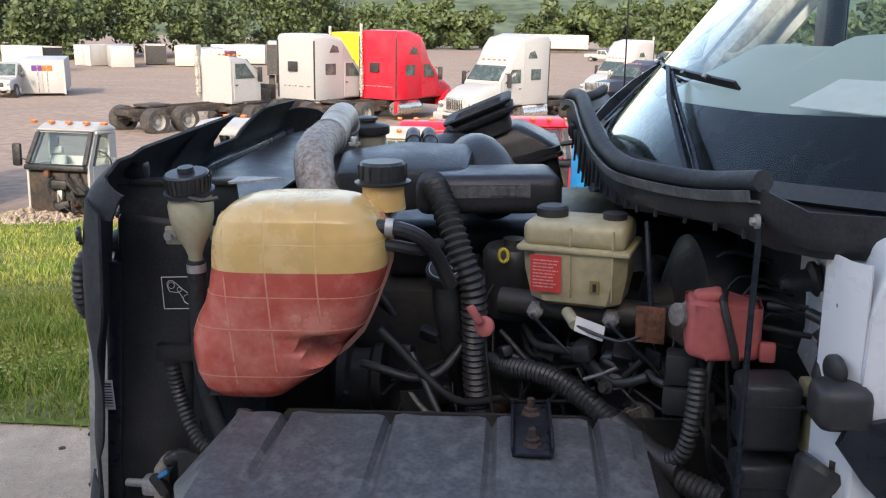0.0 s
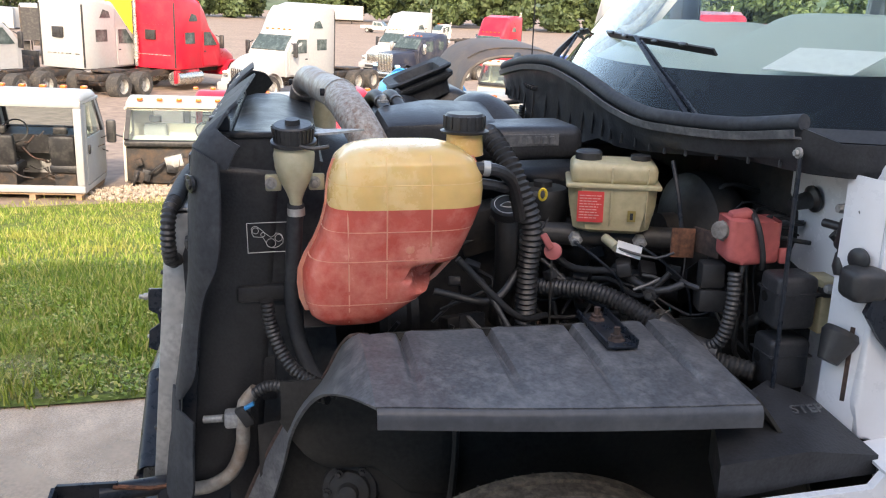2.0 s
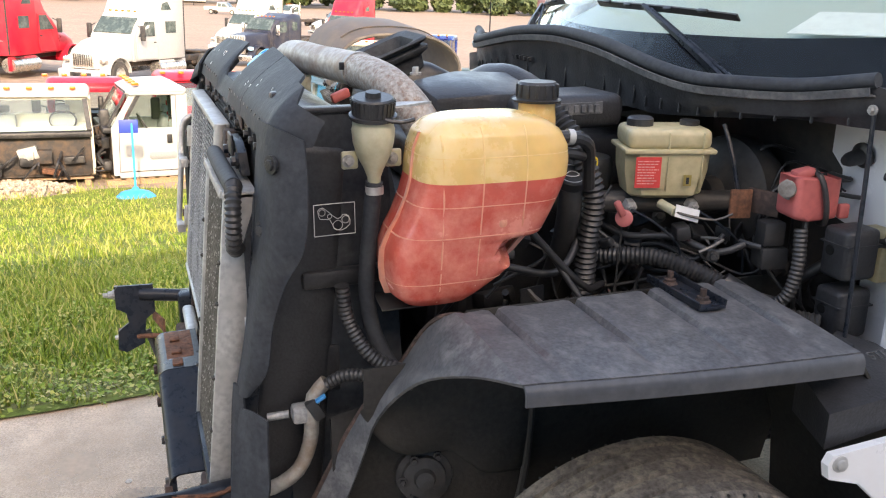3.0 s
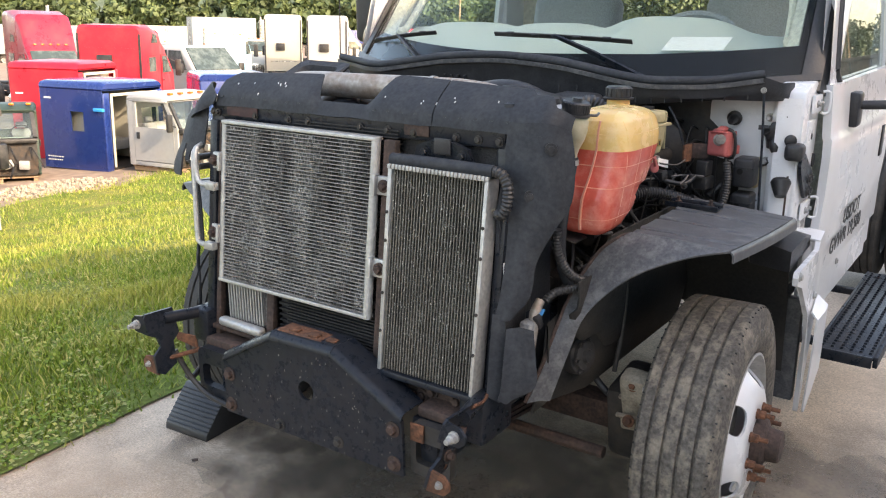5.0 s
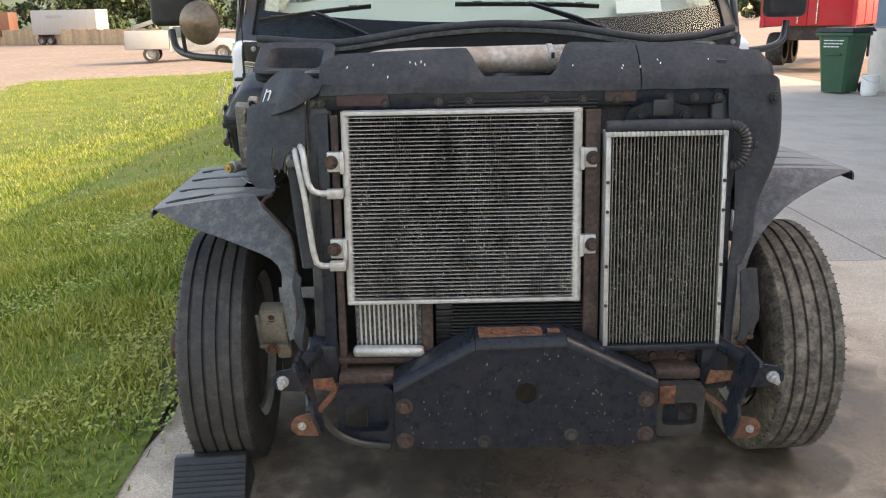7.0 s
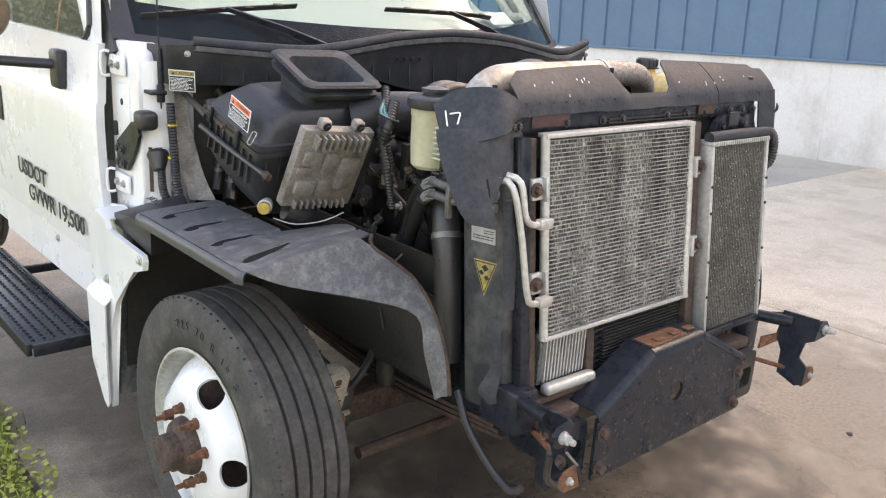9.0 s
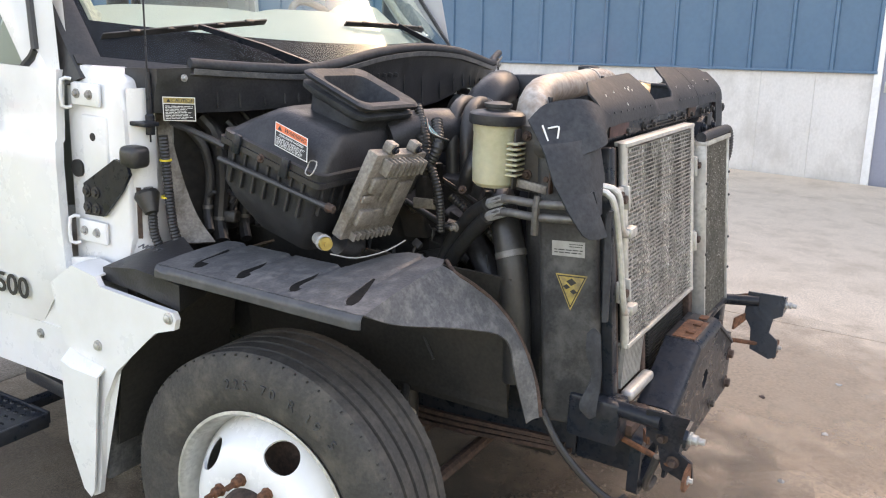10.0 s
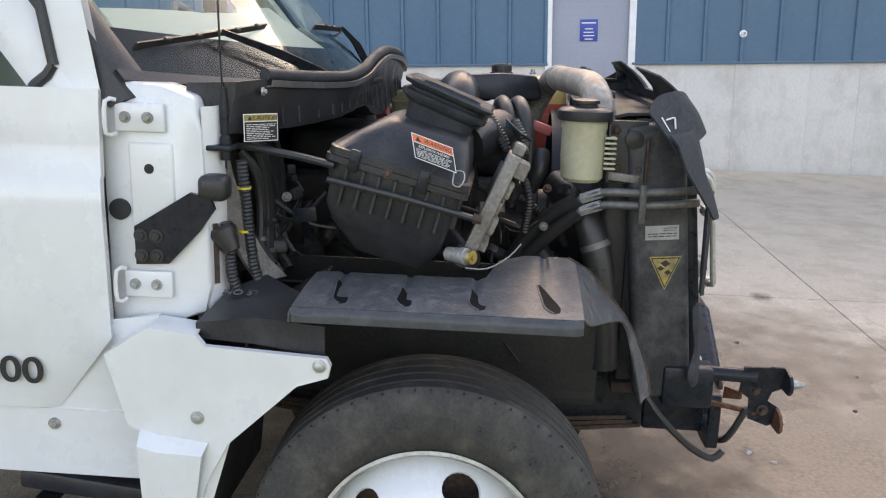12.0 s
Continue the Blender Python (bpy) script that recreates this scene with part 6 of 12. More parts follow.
    def dx(z):
        return 1.058 + 0.038 * math.sin(math.pi * min(1, max(0, (z - 0.66) / 1.0))) + (0.006 if z < 1.265 else 0.0)
    def y0(z):
        return 0.740 if z > 0.905 else 0.740 + (0.905 - z) * 0.80
    rows = [[P(dx(z) - (0.012 if k == 0 else 0), y0(z) + k, z) for k in ys_] for z in zs_]
    dr = part("door", sheet(bm, rows, -0.03 * s), M["white"], trk, "white cab door with black lettering", 40)
    # upper door frame round the window
    bm = bmn()
    op = [(0.84, 1.50), (0.885, 1.70), (0.975, 1.98), (1.12, 2.18), (1.93, 2.20), (1.93, 1.44), (1.0, 1.44), (0.88, 1.46)]
    fo = [(0.74, 1.45), (0.795, 1.72), (0.90, 2.04), (1.06, 2.28), (1.99, 2.30), (1.99, 1.40), (1.0, 1.40), (0.80, 1.42)]
    def xs2(z):
        return 1.058 - max(0, z - 1.45) * 0.10
    A = [P(xs2(z), y, z) for y, z in fo]
    B = [P(xs2(z), y, z) for y, z in op]
    loft(bm, [A, B, [(p[0] - s * 0.03, p[1], p[2]) for p in B], [(p[0] - s * 0.03, p[1], p[2]) for p in A]], cap=False)
    part("window_frame", bm, M["white"], dr)
    part("window_seal", tube(bmn(), [P(xs2(z) + 0.002, y, z) for y, z in op] + [P(xs2(1.5) + 0.002, 0.84, 1.50)], 0.012, 8), M["hose"], dr)
    pane = part("window_pane", plate(bmn(), [P(xs2(z) - 0.012, y, z) for y, z in op], (-s * 0.004, 0, 0)), M["glass"], dr)
    pane.visible_shadow = False
    part("door_handle_recess", rbox(bmn(), P(dx(1.18) + 0.001, 1.80, 1.13), (0.008, 0.06, 0.14), (0, 0, 0), 0.02, 3), M["ink"], dr)
    # sill panel and its bolts
    bm = sheet(bmn(), [[P(1.062, 0.66 + k, z - k * 0.0) for k in (0, 0.1, 0.5, 1.35)] for z in (0.712, 0.69, 0.60, 0.545)], 0.02 * s)
    sill = part("sill_panel", bm, M["white"], trk, "white lower sill panel")
    bolts("bolt", [P(1.064, 0.905, 0.675), P(1.064, 1.30, 0.675)], (s, 0, 0), sill, M["cast"], 0.009, 0.005)
    # perforated step
    bm = rbox(bmn(), P(1.21, 1.42, 0.445), (0.20, 1.16, 0.012), (0, 0, 0), 0.003)
    step = part("cab_step", bm, M["steel"], trk, "black perforated metal cab step")
    part("edge_rail", rbox(bmn(), P(1.318, 1.42, 0.435), (0.018, 1.16, 0.045), (0, 0, 0), 0.004), M["steel"], step)
    part("edge_rail", rbox(bmn(), P(1.103, 1.42, 0.435), (0.012, 1.16, 0.04), (0, 0, 0), 0.004), M["steel"], step)
    part("end_plate", rbox(bmn(), P(1.21, 0.831, 0.435), (0.196, 0.012, 0.045), (0, 0, 0), 0.004), M["steel"], step)
    bm = bmn()
    for i in range(6):
        for j in range(34):
            revolve(bm, [(0.008, 0), (0.006, 0.004)], P(1.125 + i * 0.034, 0.88 + j * 0.033, 0.4512), (0, 0, 1), 6, cap=False)
    tagged(part("grip_pattern", bm, M["steel"], step), kind="stuff")
    for y in (1.0, 1.75):
        part("step_arm", box(bmn(), (min(s * 0.45, s * 1.2), y - 0.02, 0.40), (max(s * 0.45, s * 1.2), y + 0.02, 0.43), 0.004), M["steel"], step)
    bm = rbox(bmn(), P(0.96, 0.80, 0.50), (0.20, 0.42, 0.05), (6, 0, 0), 0.01)
    part("step_tread", bm, M["plastic"], step)
    # mirror
    yb = 1.03
    bm = rbox(bmn(), P(1.10, yb, 1.345), (0.045, 0.085, 0.13), (0, 0, 0), 0.012)
    mi = part("door_mirror", bm, M["plastic"], trk, "black plastic door mirror on a tube arm")
    part("mirror_arm", tube(bmn(), [P(1.10, yb, 1.36), P(1.22, yb + 0.05, 1.365), P(1.36, yb + 0.16, 1.37), P(1.46, yb + 0.26, 1.40), P(1.49, yb + 0.31, 1.48)], 0.017, 12), M["plastic"], mi)
    part("mirror_head", rbox(bmn(), P(1.475, yb + 0.31, 1.72), (0.215, 0.075, 0.44), (0, 0, s * 6), 0.035, 4), M["plastic"], mi, "black mirror housing")
    part("mirror_glass", rbox(bmn(), P(1.475, yb + 0.352, 1.72), (0.175, 0.004, 0.38), (0, 0, s * 6), 0.02), M["mirror"], mi)
    return dr


doorP = cab_side(-1)
doorD = cab_side(1)
bm = revolve(bmn(), [(0.0, 0.0), (0.06, 0.008), (0.095, 0.03), (0.10, 0.045), (0.09, 0.05), (0.0, 0.05)], (-1.315, 1.12, 1.52), (0.2, 1, 0), 28, cap=False)
part("convex_mirror", bm, mat("brown bronze mirror back", (0.20, 0.14, 0.10), 0.35, 0.5), trk, "round convex mirror with a bronze back")
part("mirror_stem", tube(bmn(), [(-1.40, 1.22, 1.38), (-1.40, 1.20, 1.45), (-1.38, 1.16, 1.52), (-1.32, 1.14, 1.52)], 0.010, 8), M["plastic"], trk)
for s, d in ((-1, doorP), (1, doorD)):
    u = (0, s, 0)
    xx = s * 1.097
    for body, ya, z, sz in (("USDOT", 1.63, 0.880, 0.088), ("GVWR 19,500", 1.535, 0.788, 0.088)):
        off = ya if s < 0 else (1.12 if body == "USDOT" else 0.95)
        text("lettering", body, axes((s * (1.0985 if z > 0.85 else 1.0915), off, z), u, (0, 0, 1)) @ Matrix.Diagonal((1.2, 1, 1, 1)), sz, M["ink"], d, 0.001, 0.0012)

# windscreen
S49, C49 = math.sin(radians(49)), math.cos(radians(49))


def screen(x, up, out=0.0):
    yb, zb = 0.34 + 0.36 * x * x, 1.415 + 0.055 * x * x
    return Vector((x * (1 - 0.06 * up), yb + up * C49 * (1 - 0.10 * x * x) - out * S49, zb + up * S49 + out * C49))


def screen_patch(x0, x1, u0, u1, out, thick, nx=28, nu=10):
    rows = [[screen(x0 + (x1 - x0) * i / nx, u0 + (u1 - u0) * k / nu, out) for i in range(nx + 1)] for k in range(nu + 1)]
    return sheet(bmn(), rows, thick)


ws = part("windscreen", screen_patch(-0.985, 0.985, 0.0, 1.08, 0.0, 0.005), M["glass"], trk, "curved windscreen with a black lower band")
ws.visible_shadow = False
mat_frit = mat("black glass band", (0.012, 0.013, 0.017), 0.22, grain=30, big=3, var=0.1, bump=0.0, spec=0.05)
part("frit_band", screen_patch(-0.985, 0.985, 0.0, 0.165, -0.013, 0.002, 28, 2), mat_frit, ws, "black painted lower glass band")
for s in (-1, 1):
    part("frit_band", screen_patch(s * 0.985, s * 0.945, 0.165, 1.08, -0.013, 0.002 * s, 2, 10), mat_frit, ws)
    # black A-pillar frame
    rows = []
    for k in range(13):
        u = -0.06 + 1.16 * k / 12
        a, b = screen(s * 0.975, u, 0.014), screen(s * 1.035, u, 0.010)
        b2 = b + Vector((s * 0.012, 0.045, -0.02))
        rows.append([a, (a + b) / 2 + Vector((0, -0.006, 0.006)), b, b2])
    part("screen_frame", sheet(bmn(), rows, -0.012 * s), M["hose"], ws, "black rubber windscreen surround")
    rows = [[screen(s * 1.03, u, 0.0) + Vector((s * 0.012, 0.03, -0.015)), screen(s * 1.03, u, 0.0) + Vector((s * 0.030, 0.075, -0.03)), screen(s * 1.03, u, 0.0) + Vector((s * 0.022, 0.16, -0.05))] for u in [-0.02 + 1.1 * k / 8 for k in range(9)]]
    part("a_pillar", sheet(bmn(), rows, -0.02 * s), M["white"], trk, "white cab windscreen pillar")
part("screen_frame", screen_patch(-1.03, 1.03, -0.018, 0.012, 0.010, 0.012, 28, 2), M["hose"], ws)
# roof, rear wall, floor, firewall
rows = []
for k in range(9):
    x = -1.0 + k * 0.25
    sagz = 2.30 + 0.12 * math.cos(x * 1.4)
    rows.append([screen(x * 0.97, 1.08, 0.004) + Vector((0, 0, 0.0)), (x, 1.45, sagz), (x, 1.8, sagz + 0.03), (x, 2.25, sagz - 0.02)])
part("cab_roof", sheet(bmn(), [[Vector(p) for p in r] for r in rows], 0.03), M["white"], trk, "white cab roof")
bm = bmn()
for a, b in (((-1.04, 2.20, 0.55), (-0.62, 2.25, 2.3)), ((0.62, 2.20, 0.55), (1.04, 2.25, 2.3)), ((-0.62, 2.20, 0.55), (0.62, 2.25, 1.55)), ((-0.62, 2.20, 2.05), (0.62, 2.25, 2.3))):
    box(bm, a, b)
part("cab_rear_wall", bm, M["white"], trk, "white cab rear wall with a window opening")
bm = bmn()
for s in (-1, 1):
    box(bm, (min(s * 0.98, s * 1.04), 1.97, 0.55), (max(s * 0.98, s * 1.04), 2.20, 2.3))
part("rear_corner", bm, M["white"], trk)
for s in (-1, 1):
    part("rear_lining", box(bmn(), (min(s * 0.63, s * 1.0), 2.17, 0.6), (max(s * 0.63, s * 1.0), 2.195, 2.3)), M["beige"], trk)
part("cab_floor", box(bmn(), (-1.02, 0.62, 0.68), (1.02, 2.2, 0.74)), M["seat"], trk)
fw = part("firewall", box(bmn(), (-0.96, 0.60, 0.62), (0.96, 0.64, 1.40)), M["dark"], trk, "black insulated firewall")
part("firewall_side", plate(bmn(), [(x, 0.555, z) for x, z in ((0.955, 0.90), (0.955, 1.42), (0.72, 1.42), (0.70, 1.34), (0.745, 1.30), (0.752, 1.25), (0.73, 1.20), (0.80, 1.185), (0.835, 1.14), (0.83, 0.90))], (0, 0.04, 0)), M["white"], fw, "white painted firewall corner with a torn mat edge")
part("firewall_side", box(bmn(), (-0.955, 0.55, 0.90), (-0.84, 0.598, 1.42), 0.02), M["white"], fw)
# cab interior
rows = []
for k in range(41):
    x = -0.93 + k * 0.0465
    a = screen(x, 0.04, -0.02)
    hump = 0.07 * math.exp(-((x - 0.45) / 0.22) ** 4) + 0.035 * math.exp(-((x + 0.02) / 0.18) ** 4) + 0.03 * math.exp(-((x + 0.5) / 0.26) ** 4)
    rows.append([a, (x, a.y + 0.12, 1.515), (x, a.y + 0.22, 1.555 + hump * 0.4), (x, a.y + 0.34, 1.60 + hump), (x, a.y + 0.46, 1.60 + hump), (x, a.y + 0.52, 1.50), (x, a.y + 0.46, 1.0)])
ds = part("dashboard", sheet(bmn(), [[Vector(p) for p in r] for r in rows], 0.02), M["dash"], trk, "sage grey moulded dashboard")
bm = plate(bmn(), [(0.50, 0.585, 1.556), (0.70, 0.66, 1.560), (0.71, 0.735, 1.605), (0.51, 0.66, 1.602)], (0, 0, 0.002))
part("paper_sheet", bm, M["whitelabel"], ds, "white paper left on the dashboard")
c = Vector((0.45, 1.02, 1.50))
bm = bmn()
ring = [c + Vector((0.215 * math.cos(a), 0.215 * math.sin(a) * 0.55, 0.215 * math.sin(a) * 0.83)) for a in [2 * math.pi * k / 32 for k in range(33)]]
tube(bm, ring, 0.015, 8)
for a in (0.2, math.pi - 0.2, -math.pi / 2):
    tube(bm, [c + Vector((0, 0.02, -0.02)), c + Vector((0.21 * math.cos(a), 0.21 * math.sin(a) * 0.55, 0.21 * math.sin(a) * 0.83))], 0.014, 6)
rbox(bm, c + Vector((0, 0.01, -0.01)), (0.14, 0.05, 0.12), (-33, 0, 0), 0.02)
part("steering_wheel", bm, M["seat"], trk, "grey steering wheel")
for x in (-0.48, 0.48):
    bm = rbox(bmn(), (x, 1.55, 1.05), (0.52, 0.50, 0.16), (4, 0, 0), 0.05, 3)
    rbox(bm, (x, 1.84, 1.42), (0.50, 0.15, 0.68), (-12, 0, 0), 0.06, 3)
    rbox(bm, (x, 1.92, 1.84), (0.28, 0.11, 0.18), (-10, 0, 0), 0.04, 3)
    part("cab_seat", bm, M["seat"], trk, "grey cloth cab seat")
for s in (-1, 1):
    pts = [screen(s * 0.90, 0.22, -0.05), screen(s * 0.89, 0.26, -0.10), screen(s * 0.88, 0.42, -0.115), screen(s * 0.86, 0.60, -0.10), screen(s * 0.86, 0.66, -0.05)]
    part("grab_handle", tube(bmn(), pts, 0.018, 10), M["beige"], trk, "pale moulded grab handle")
    rows = [[screen(s * 0.94, u, -0.02), screen(s * 0.90, u, -0.05), screen(s * 0.95, u, -0.12)] for u in (0.1, 0.4, 0.7, 1.05)]
    part("pillar_trim", sheet(bmn(), rows, 0.01), M["beige"], trk)

# ---- cowl tray and its seal ----
half = [(0.0, 0.285, 1.533), (0.22, 0.280, 1.522), (0.36, 0.279, 1.504), (0.46, 0.280, 1.489), (0.57, 0.296, 1.475), (0.66, 0.325, 1.474), (0.78, 0.388, 1.479), (0.90, 0.428, 1.487)]
seal_pts = [(-x, y, z) for x, y, z in half[::-1]] + half[1:-1] + [(0.918, 0.432, 1.502)]
seal_path = smooth_n(seal_pts, 6)
full = [Vector((-0.962, 0.475, 1.482)), Vector((-0.975, 0.58, 1.478))]
full = full[::-1] + seal_path + [Vector((0.962, 0.475, 1.482)), Vector((0.975, 0.58, 1.478))]
def cow_bottom(p):
    a = abs(p.x)
    return 1.385 - 0.055 * max(0, 1 - (a / 0.33) ** 2) + ((0.032 if p.x > 0 else -0.025) * min(1, max(0, (a - 0.45) / 0.3)))
rows = []
for i, p in enumerate(full):
    zb = cow_bottom(p)
    rib = 0.004 if i % 4 == 0 else 0.0
    zt = p.z - 0.012
    rows.append([p + Vector((0, 0.002, -0.010)), Vector((p.x, p.y + 0.004, zt - 0.03)), Vector((p.x, p.y + 0.010 - rib, zt - 0.045)), Vector((p.x, p.y + 0.016 - rib, (zt + zb) / 2 - 0.02)), Vector((p.x, p.y + 0.022 - rib, zb)), Vector((p.x * 0.99, p.y + 0.06, zb - 0.004)), Vector((p.x * 0.97, 0.60, zb + 0.01))])
cow = part("cowl_tray", sheet(bmn(), rows, 0.005), M["plastic"], trk, "black plastic cowl tray below the windscreen", 40)
part("seal_flange", sheet(bmn(), [[p + Vector((0, -0.016, -0.012)), p + Vector((0, -0.014, -0.024)), p + Vector((0, 0.004, -0.026))] for p in seal_path], 0.004), M["fender"], cow, "dusty seal flange")
part("hood_seal", tube(bmn(), seal_path, 0.0145, 12, 0.03), M["rubber"], cow, "fat black rubber hood seal")
rows = [[p + Vector((0, 0.012, -0.016)), Vector((p.x, p.y + 0.05, p.z - 0.065)), Vector((p.x * 0.99, 0.5 * (p.y + screen(p.x * 0.97, 0).y), 1.418)), screen(max(-0.98, min(0.98, p.x)), -0.02, 0.012)] for p in seal_path]
part("tray_floor", sheet(bmn(), rows, 0.004), M["plastic"], cow)
bm = bmn()
for k in range(17):
    x = -0.56 + k * 0.032
    y_ = screen(x, 0).y - 0.045
    part("vent_slat", rbox(bmn(), (x - 0.10, y_, 1.449), (0.008, 0.05, 0.014), (10, 0, 0), 0.002), M["plastic"], cow)
# wall ribs
for p in seal_path[4::3]:
    zb = cow_bottom(p)
    part("wall_rib", rbox(bmn(), (p.x, p.y + 0.008, (p.z - 0.06 + zb) / 2), (0.004, 0.006, max(0.02, p.z - 0.075 - zb)), (-4, 0, 0), 0.001), M["plastic"], cow, smooth=0)
for s in (-1, 1):
    part("tray_clip", bolt(bmn(), (s * 0.920, 0.428, 1.450), (0, -1, 0), 0.006, 0.006), M["cast"], cow)
part("prop_rod", tube(bmn(), [(0.920, 0.432, 1.449), (0.932, 0.425, 1.30), (0.945, 0.42, 1.05), (0.945, 0.417, 0.98)], 0.0042, 8, 0.1), M["steel"], trk, "thin black prop rod")
part("prop_rod", tube(bmn(), [(0.64, 0.335, 1.385), (0.68, 0.335, 1.32), (0.71, 0.34, 1.22)], 0.0045, 8, 0.1), M["steel"], trk)
# caution label on the passenger end of the tray
lo = Vector((-0.962, 0.464, 1.402))
u_ = Vector((0.052, -0.062, 0.0)).normalized()
v_ = Vector((0.03, 0.0, -1)).normalized()
n_ = Vector((-0.75, -0.65, 0))
o = lo + n_ * 0.004
cl = part("caution_label", plate(bmn(), [o, o + u_ * 0.082, o + u_ * 0.082 + v_ * 0.062, o + v_ * 0.062], n_ * 0.001), M["whitelabel"], cow, "black and white caution label with a yellow head")
q = o + n_ * 0.0012
part("label_head", plate(bmn(), [q + u_ * 0.002 + v_ * 0.002, q + u_ * 0.080 + v_ * 0.002, q + u_ * 0.080 + v_ * 0.016, q + u_ * 0.002 + v_ * 0.016], n_ * 0.0004), M["yellowlabel"], cl)
part("label_body", plate(bmn(), [q + u_ * 0.002 + v_ * 0.018, q + u_ * 0.080 + v_ * 0.018, q + u_ * 0.080 + v_ * 0.060, q + u_ * 0.002 + v_ * 0.060], n_ * 0.0004), M["ink"], cl)
part("label_print", bars(bmn(), q + n_ * 0.001 + u_ * 0.006 + v_ * 0.022, u_, v_, 0.070, 0.036, 9, random.Random(5)), M["whitelabel"], cl, smooth=0)
text("label_word", "CAUTION", axes(q + n_ * 0.0008 + u_ * 0.022 + v_ * 0.0135, u_, -v_), 0.013, M["ink"], cl, 0.0003)
part("label_sign", plate(bmn(), [q + n_ * 0.0008 + u_ * 0.010 + v_ * 0.0135, q + n_ * 0.0008 + u_ * 0.020 + v_ * 0.0135, q + n_ * 0.0008 + u_ * 0.015 + v_ * 0.004], n_ * 0.0003), M["ink"], cl)


def wiper(px, tip_x0, tip_x1, up0, up1):
    """A wiper: arm from its pivot, and a blade lying on the glass."""
    piv = screen(px, -0.03, 0.03)
    mid = screen((tip_x0 + tip_x1) / 2, (up0 + up1) / 2, 0.035)
    w = part("wiper", revolve(bmn(), [(0.022, -0.01), (0.020, 0.012), (0.0, 0.016)], piv, (0, -0.6, 0.8), 14), M["steel"], trk, "black windscreen wiper")
    d = (mid - piv)
    bm = bmn()
    side = Vector((0.012, 0, 0)) if abs(d.x) < abs(d.y) else Vector((0, -0.006, 0.010))
    sheet(bm, [[piv + d * t - side * k + Vector((0, -0.3, 0.4)) * 0.03 * math.sin(math.pi * t), piv + d * t + side * k + Vector((0, -0.3, 0.4)) * 0.03 * math.sin(math.pi * t)] for t, k in ((0, 1.5), (0.3, 1.3), (0.6, 0.9), (1.0, 0.6))], 0.008)
    part("arm", bm, M["steel"], w)
    part("arm_spring", tube(bmn(), [piv + d * 0.02 + Vector((0.05, 0, 0.0)), piv + d * 0.35 + Vector((0.035, 0, 0)), piv + d * 0.95 + Vector((0.01, 0, 0))], 0.005, 6), M["steel"], w)
    pts = [screen(tip_x0 + (tip_x1 - tip_x0) * t, up0 + (up1 - up0) * t, 0.018 + 0.012 * math.sin(math.pi * t)) for t in [k / 10 for k in range(11)]]
    part("blade", sheet(bmn(), [[p + Vector((0, -0.003, 0.004)), p + Vector((0, 0.001, -0.002)), p + Vector((0, 0.008, -0.011))] for p in pts], 0.005), M["hose"], w)
    for t in (0.15, 0.35, 0.5, 0.65, 0.85):
        p = screen(tip_x0 + (tip_x1 - tip_x0) * t, up0 + (up1 - up0) * t, 0.030)
        part("blade_clip", rbox(bmn(), p, (0.034, 0.009, 0.008), (49, 0, 0), 0.002), M["plastic"], w)


wiper(0.58, 0.42, -0.15, 0.20, 0.23)
wiper(-0.34, -0.48, -0.95, 0.21, 0.09)
part("antenna", tube(bmn(), [(-0.975, 0.50, 1.28), (-0.975, 0.503, 1.44), (-0.972, 0.52, 2.35)], 0.0025, 6, 0.3), M["steel"], trk, "thin black whip antenna")
part("antenna_base", revolve(bmn(), [(0.012, 0), (0.012, 0.05), (0.008, 0.055), (0.008, 0.12), (0.004, 0.16)], (-0.975, 0.50, 1.30), (0, 0, 1), 10), M["steel"], trk)
part("cowl_end_bracket", rbox(bmn(), (-0.99, 0.52, 1.33), (0.05, 0.09, 0.012), (0, 0, 0), 0.003), M["steel"], trk)
# bodywork behind the cab
bm = box(bmn(), (-0.5, 2.55, 0.70), (0.5, 2.9, 1.5), 0.02)
part("hydraulic_tank", bm, M["dark"], trk, "dark equipment behind the cab")
part("equipment_frame", tube(tube(bmn(), [(1.0, 2.5, 0.75), (1.0, 2.5, 1.95), (0.6, 2.5, 2.0)], 0.03, 8), [(1.05, 2.9, 0.75), (1.05, 2.9, 1.9)], 0.025, 8), M["dark"], trk, "black equipment post behind the cab")
for x, y, z, r, h in ((0.86, 2.62, 1.05, 0.10, 0.42), (0.93, 2.78, 1.30, 0.07, 0.30), (0.80, 2.74, 1.52, 0.06, 0.25)):
    part("air_tank", revolve(bmn(), [(0.0, -0.02), (r * 0.7, -0.015), (r, 0.02), (r, h - 0.02), (r * 0.7, h + 0.015), (0, h + 0.02)], (x, y, z), (0.1, 0.2, 1), 18), M["dark"], trk, "small black tank behind the cab")
for k in range(9):
    part("cable", tube(bmn(), [(0.70 + 0.05 * k, 2.50 + 0.03 * (k % 3), 1.80 - 0.03 * k), (0.82 + 0.03 * k, 2.60, 1.40 + 0.03 * (k % 4)), (0.95, 2.66 + 0.02 * k, 0.95 + 0.02 * k)], 0.008 + 0.002 * (k % 3), 6), M["hose"], trk)
part("steel_rope", tube(bmn(), [(1.09, 2.55, 1.72), (1.06, 2.58, 1.30), (1.03, 2.60, 0.98)], 0.005, 6), M["alu"], trk, "taut steel rope")
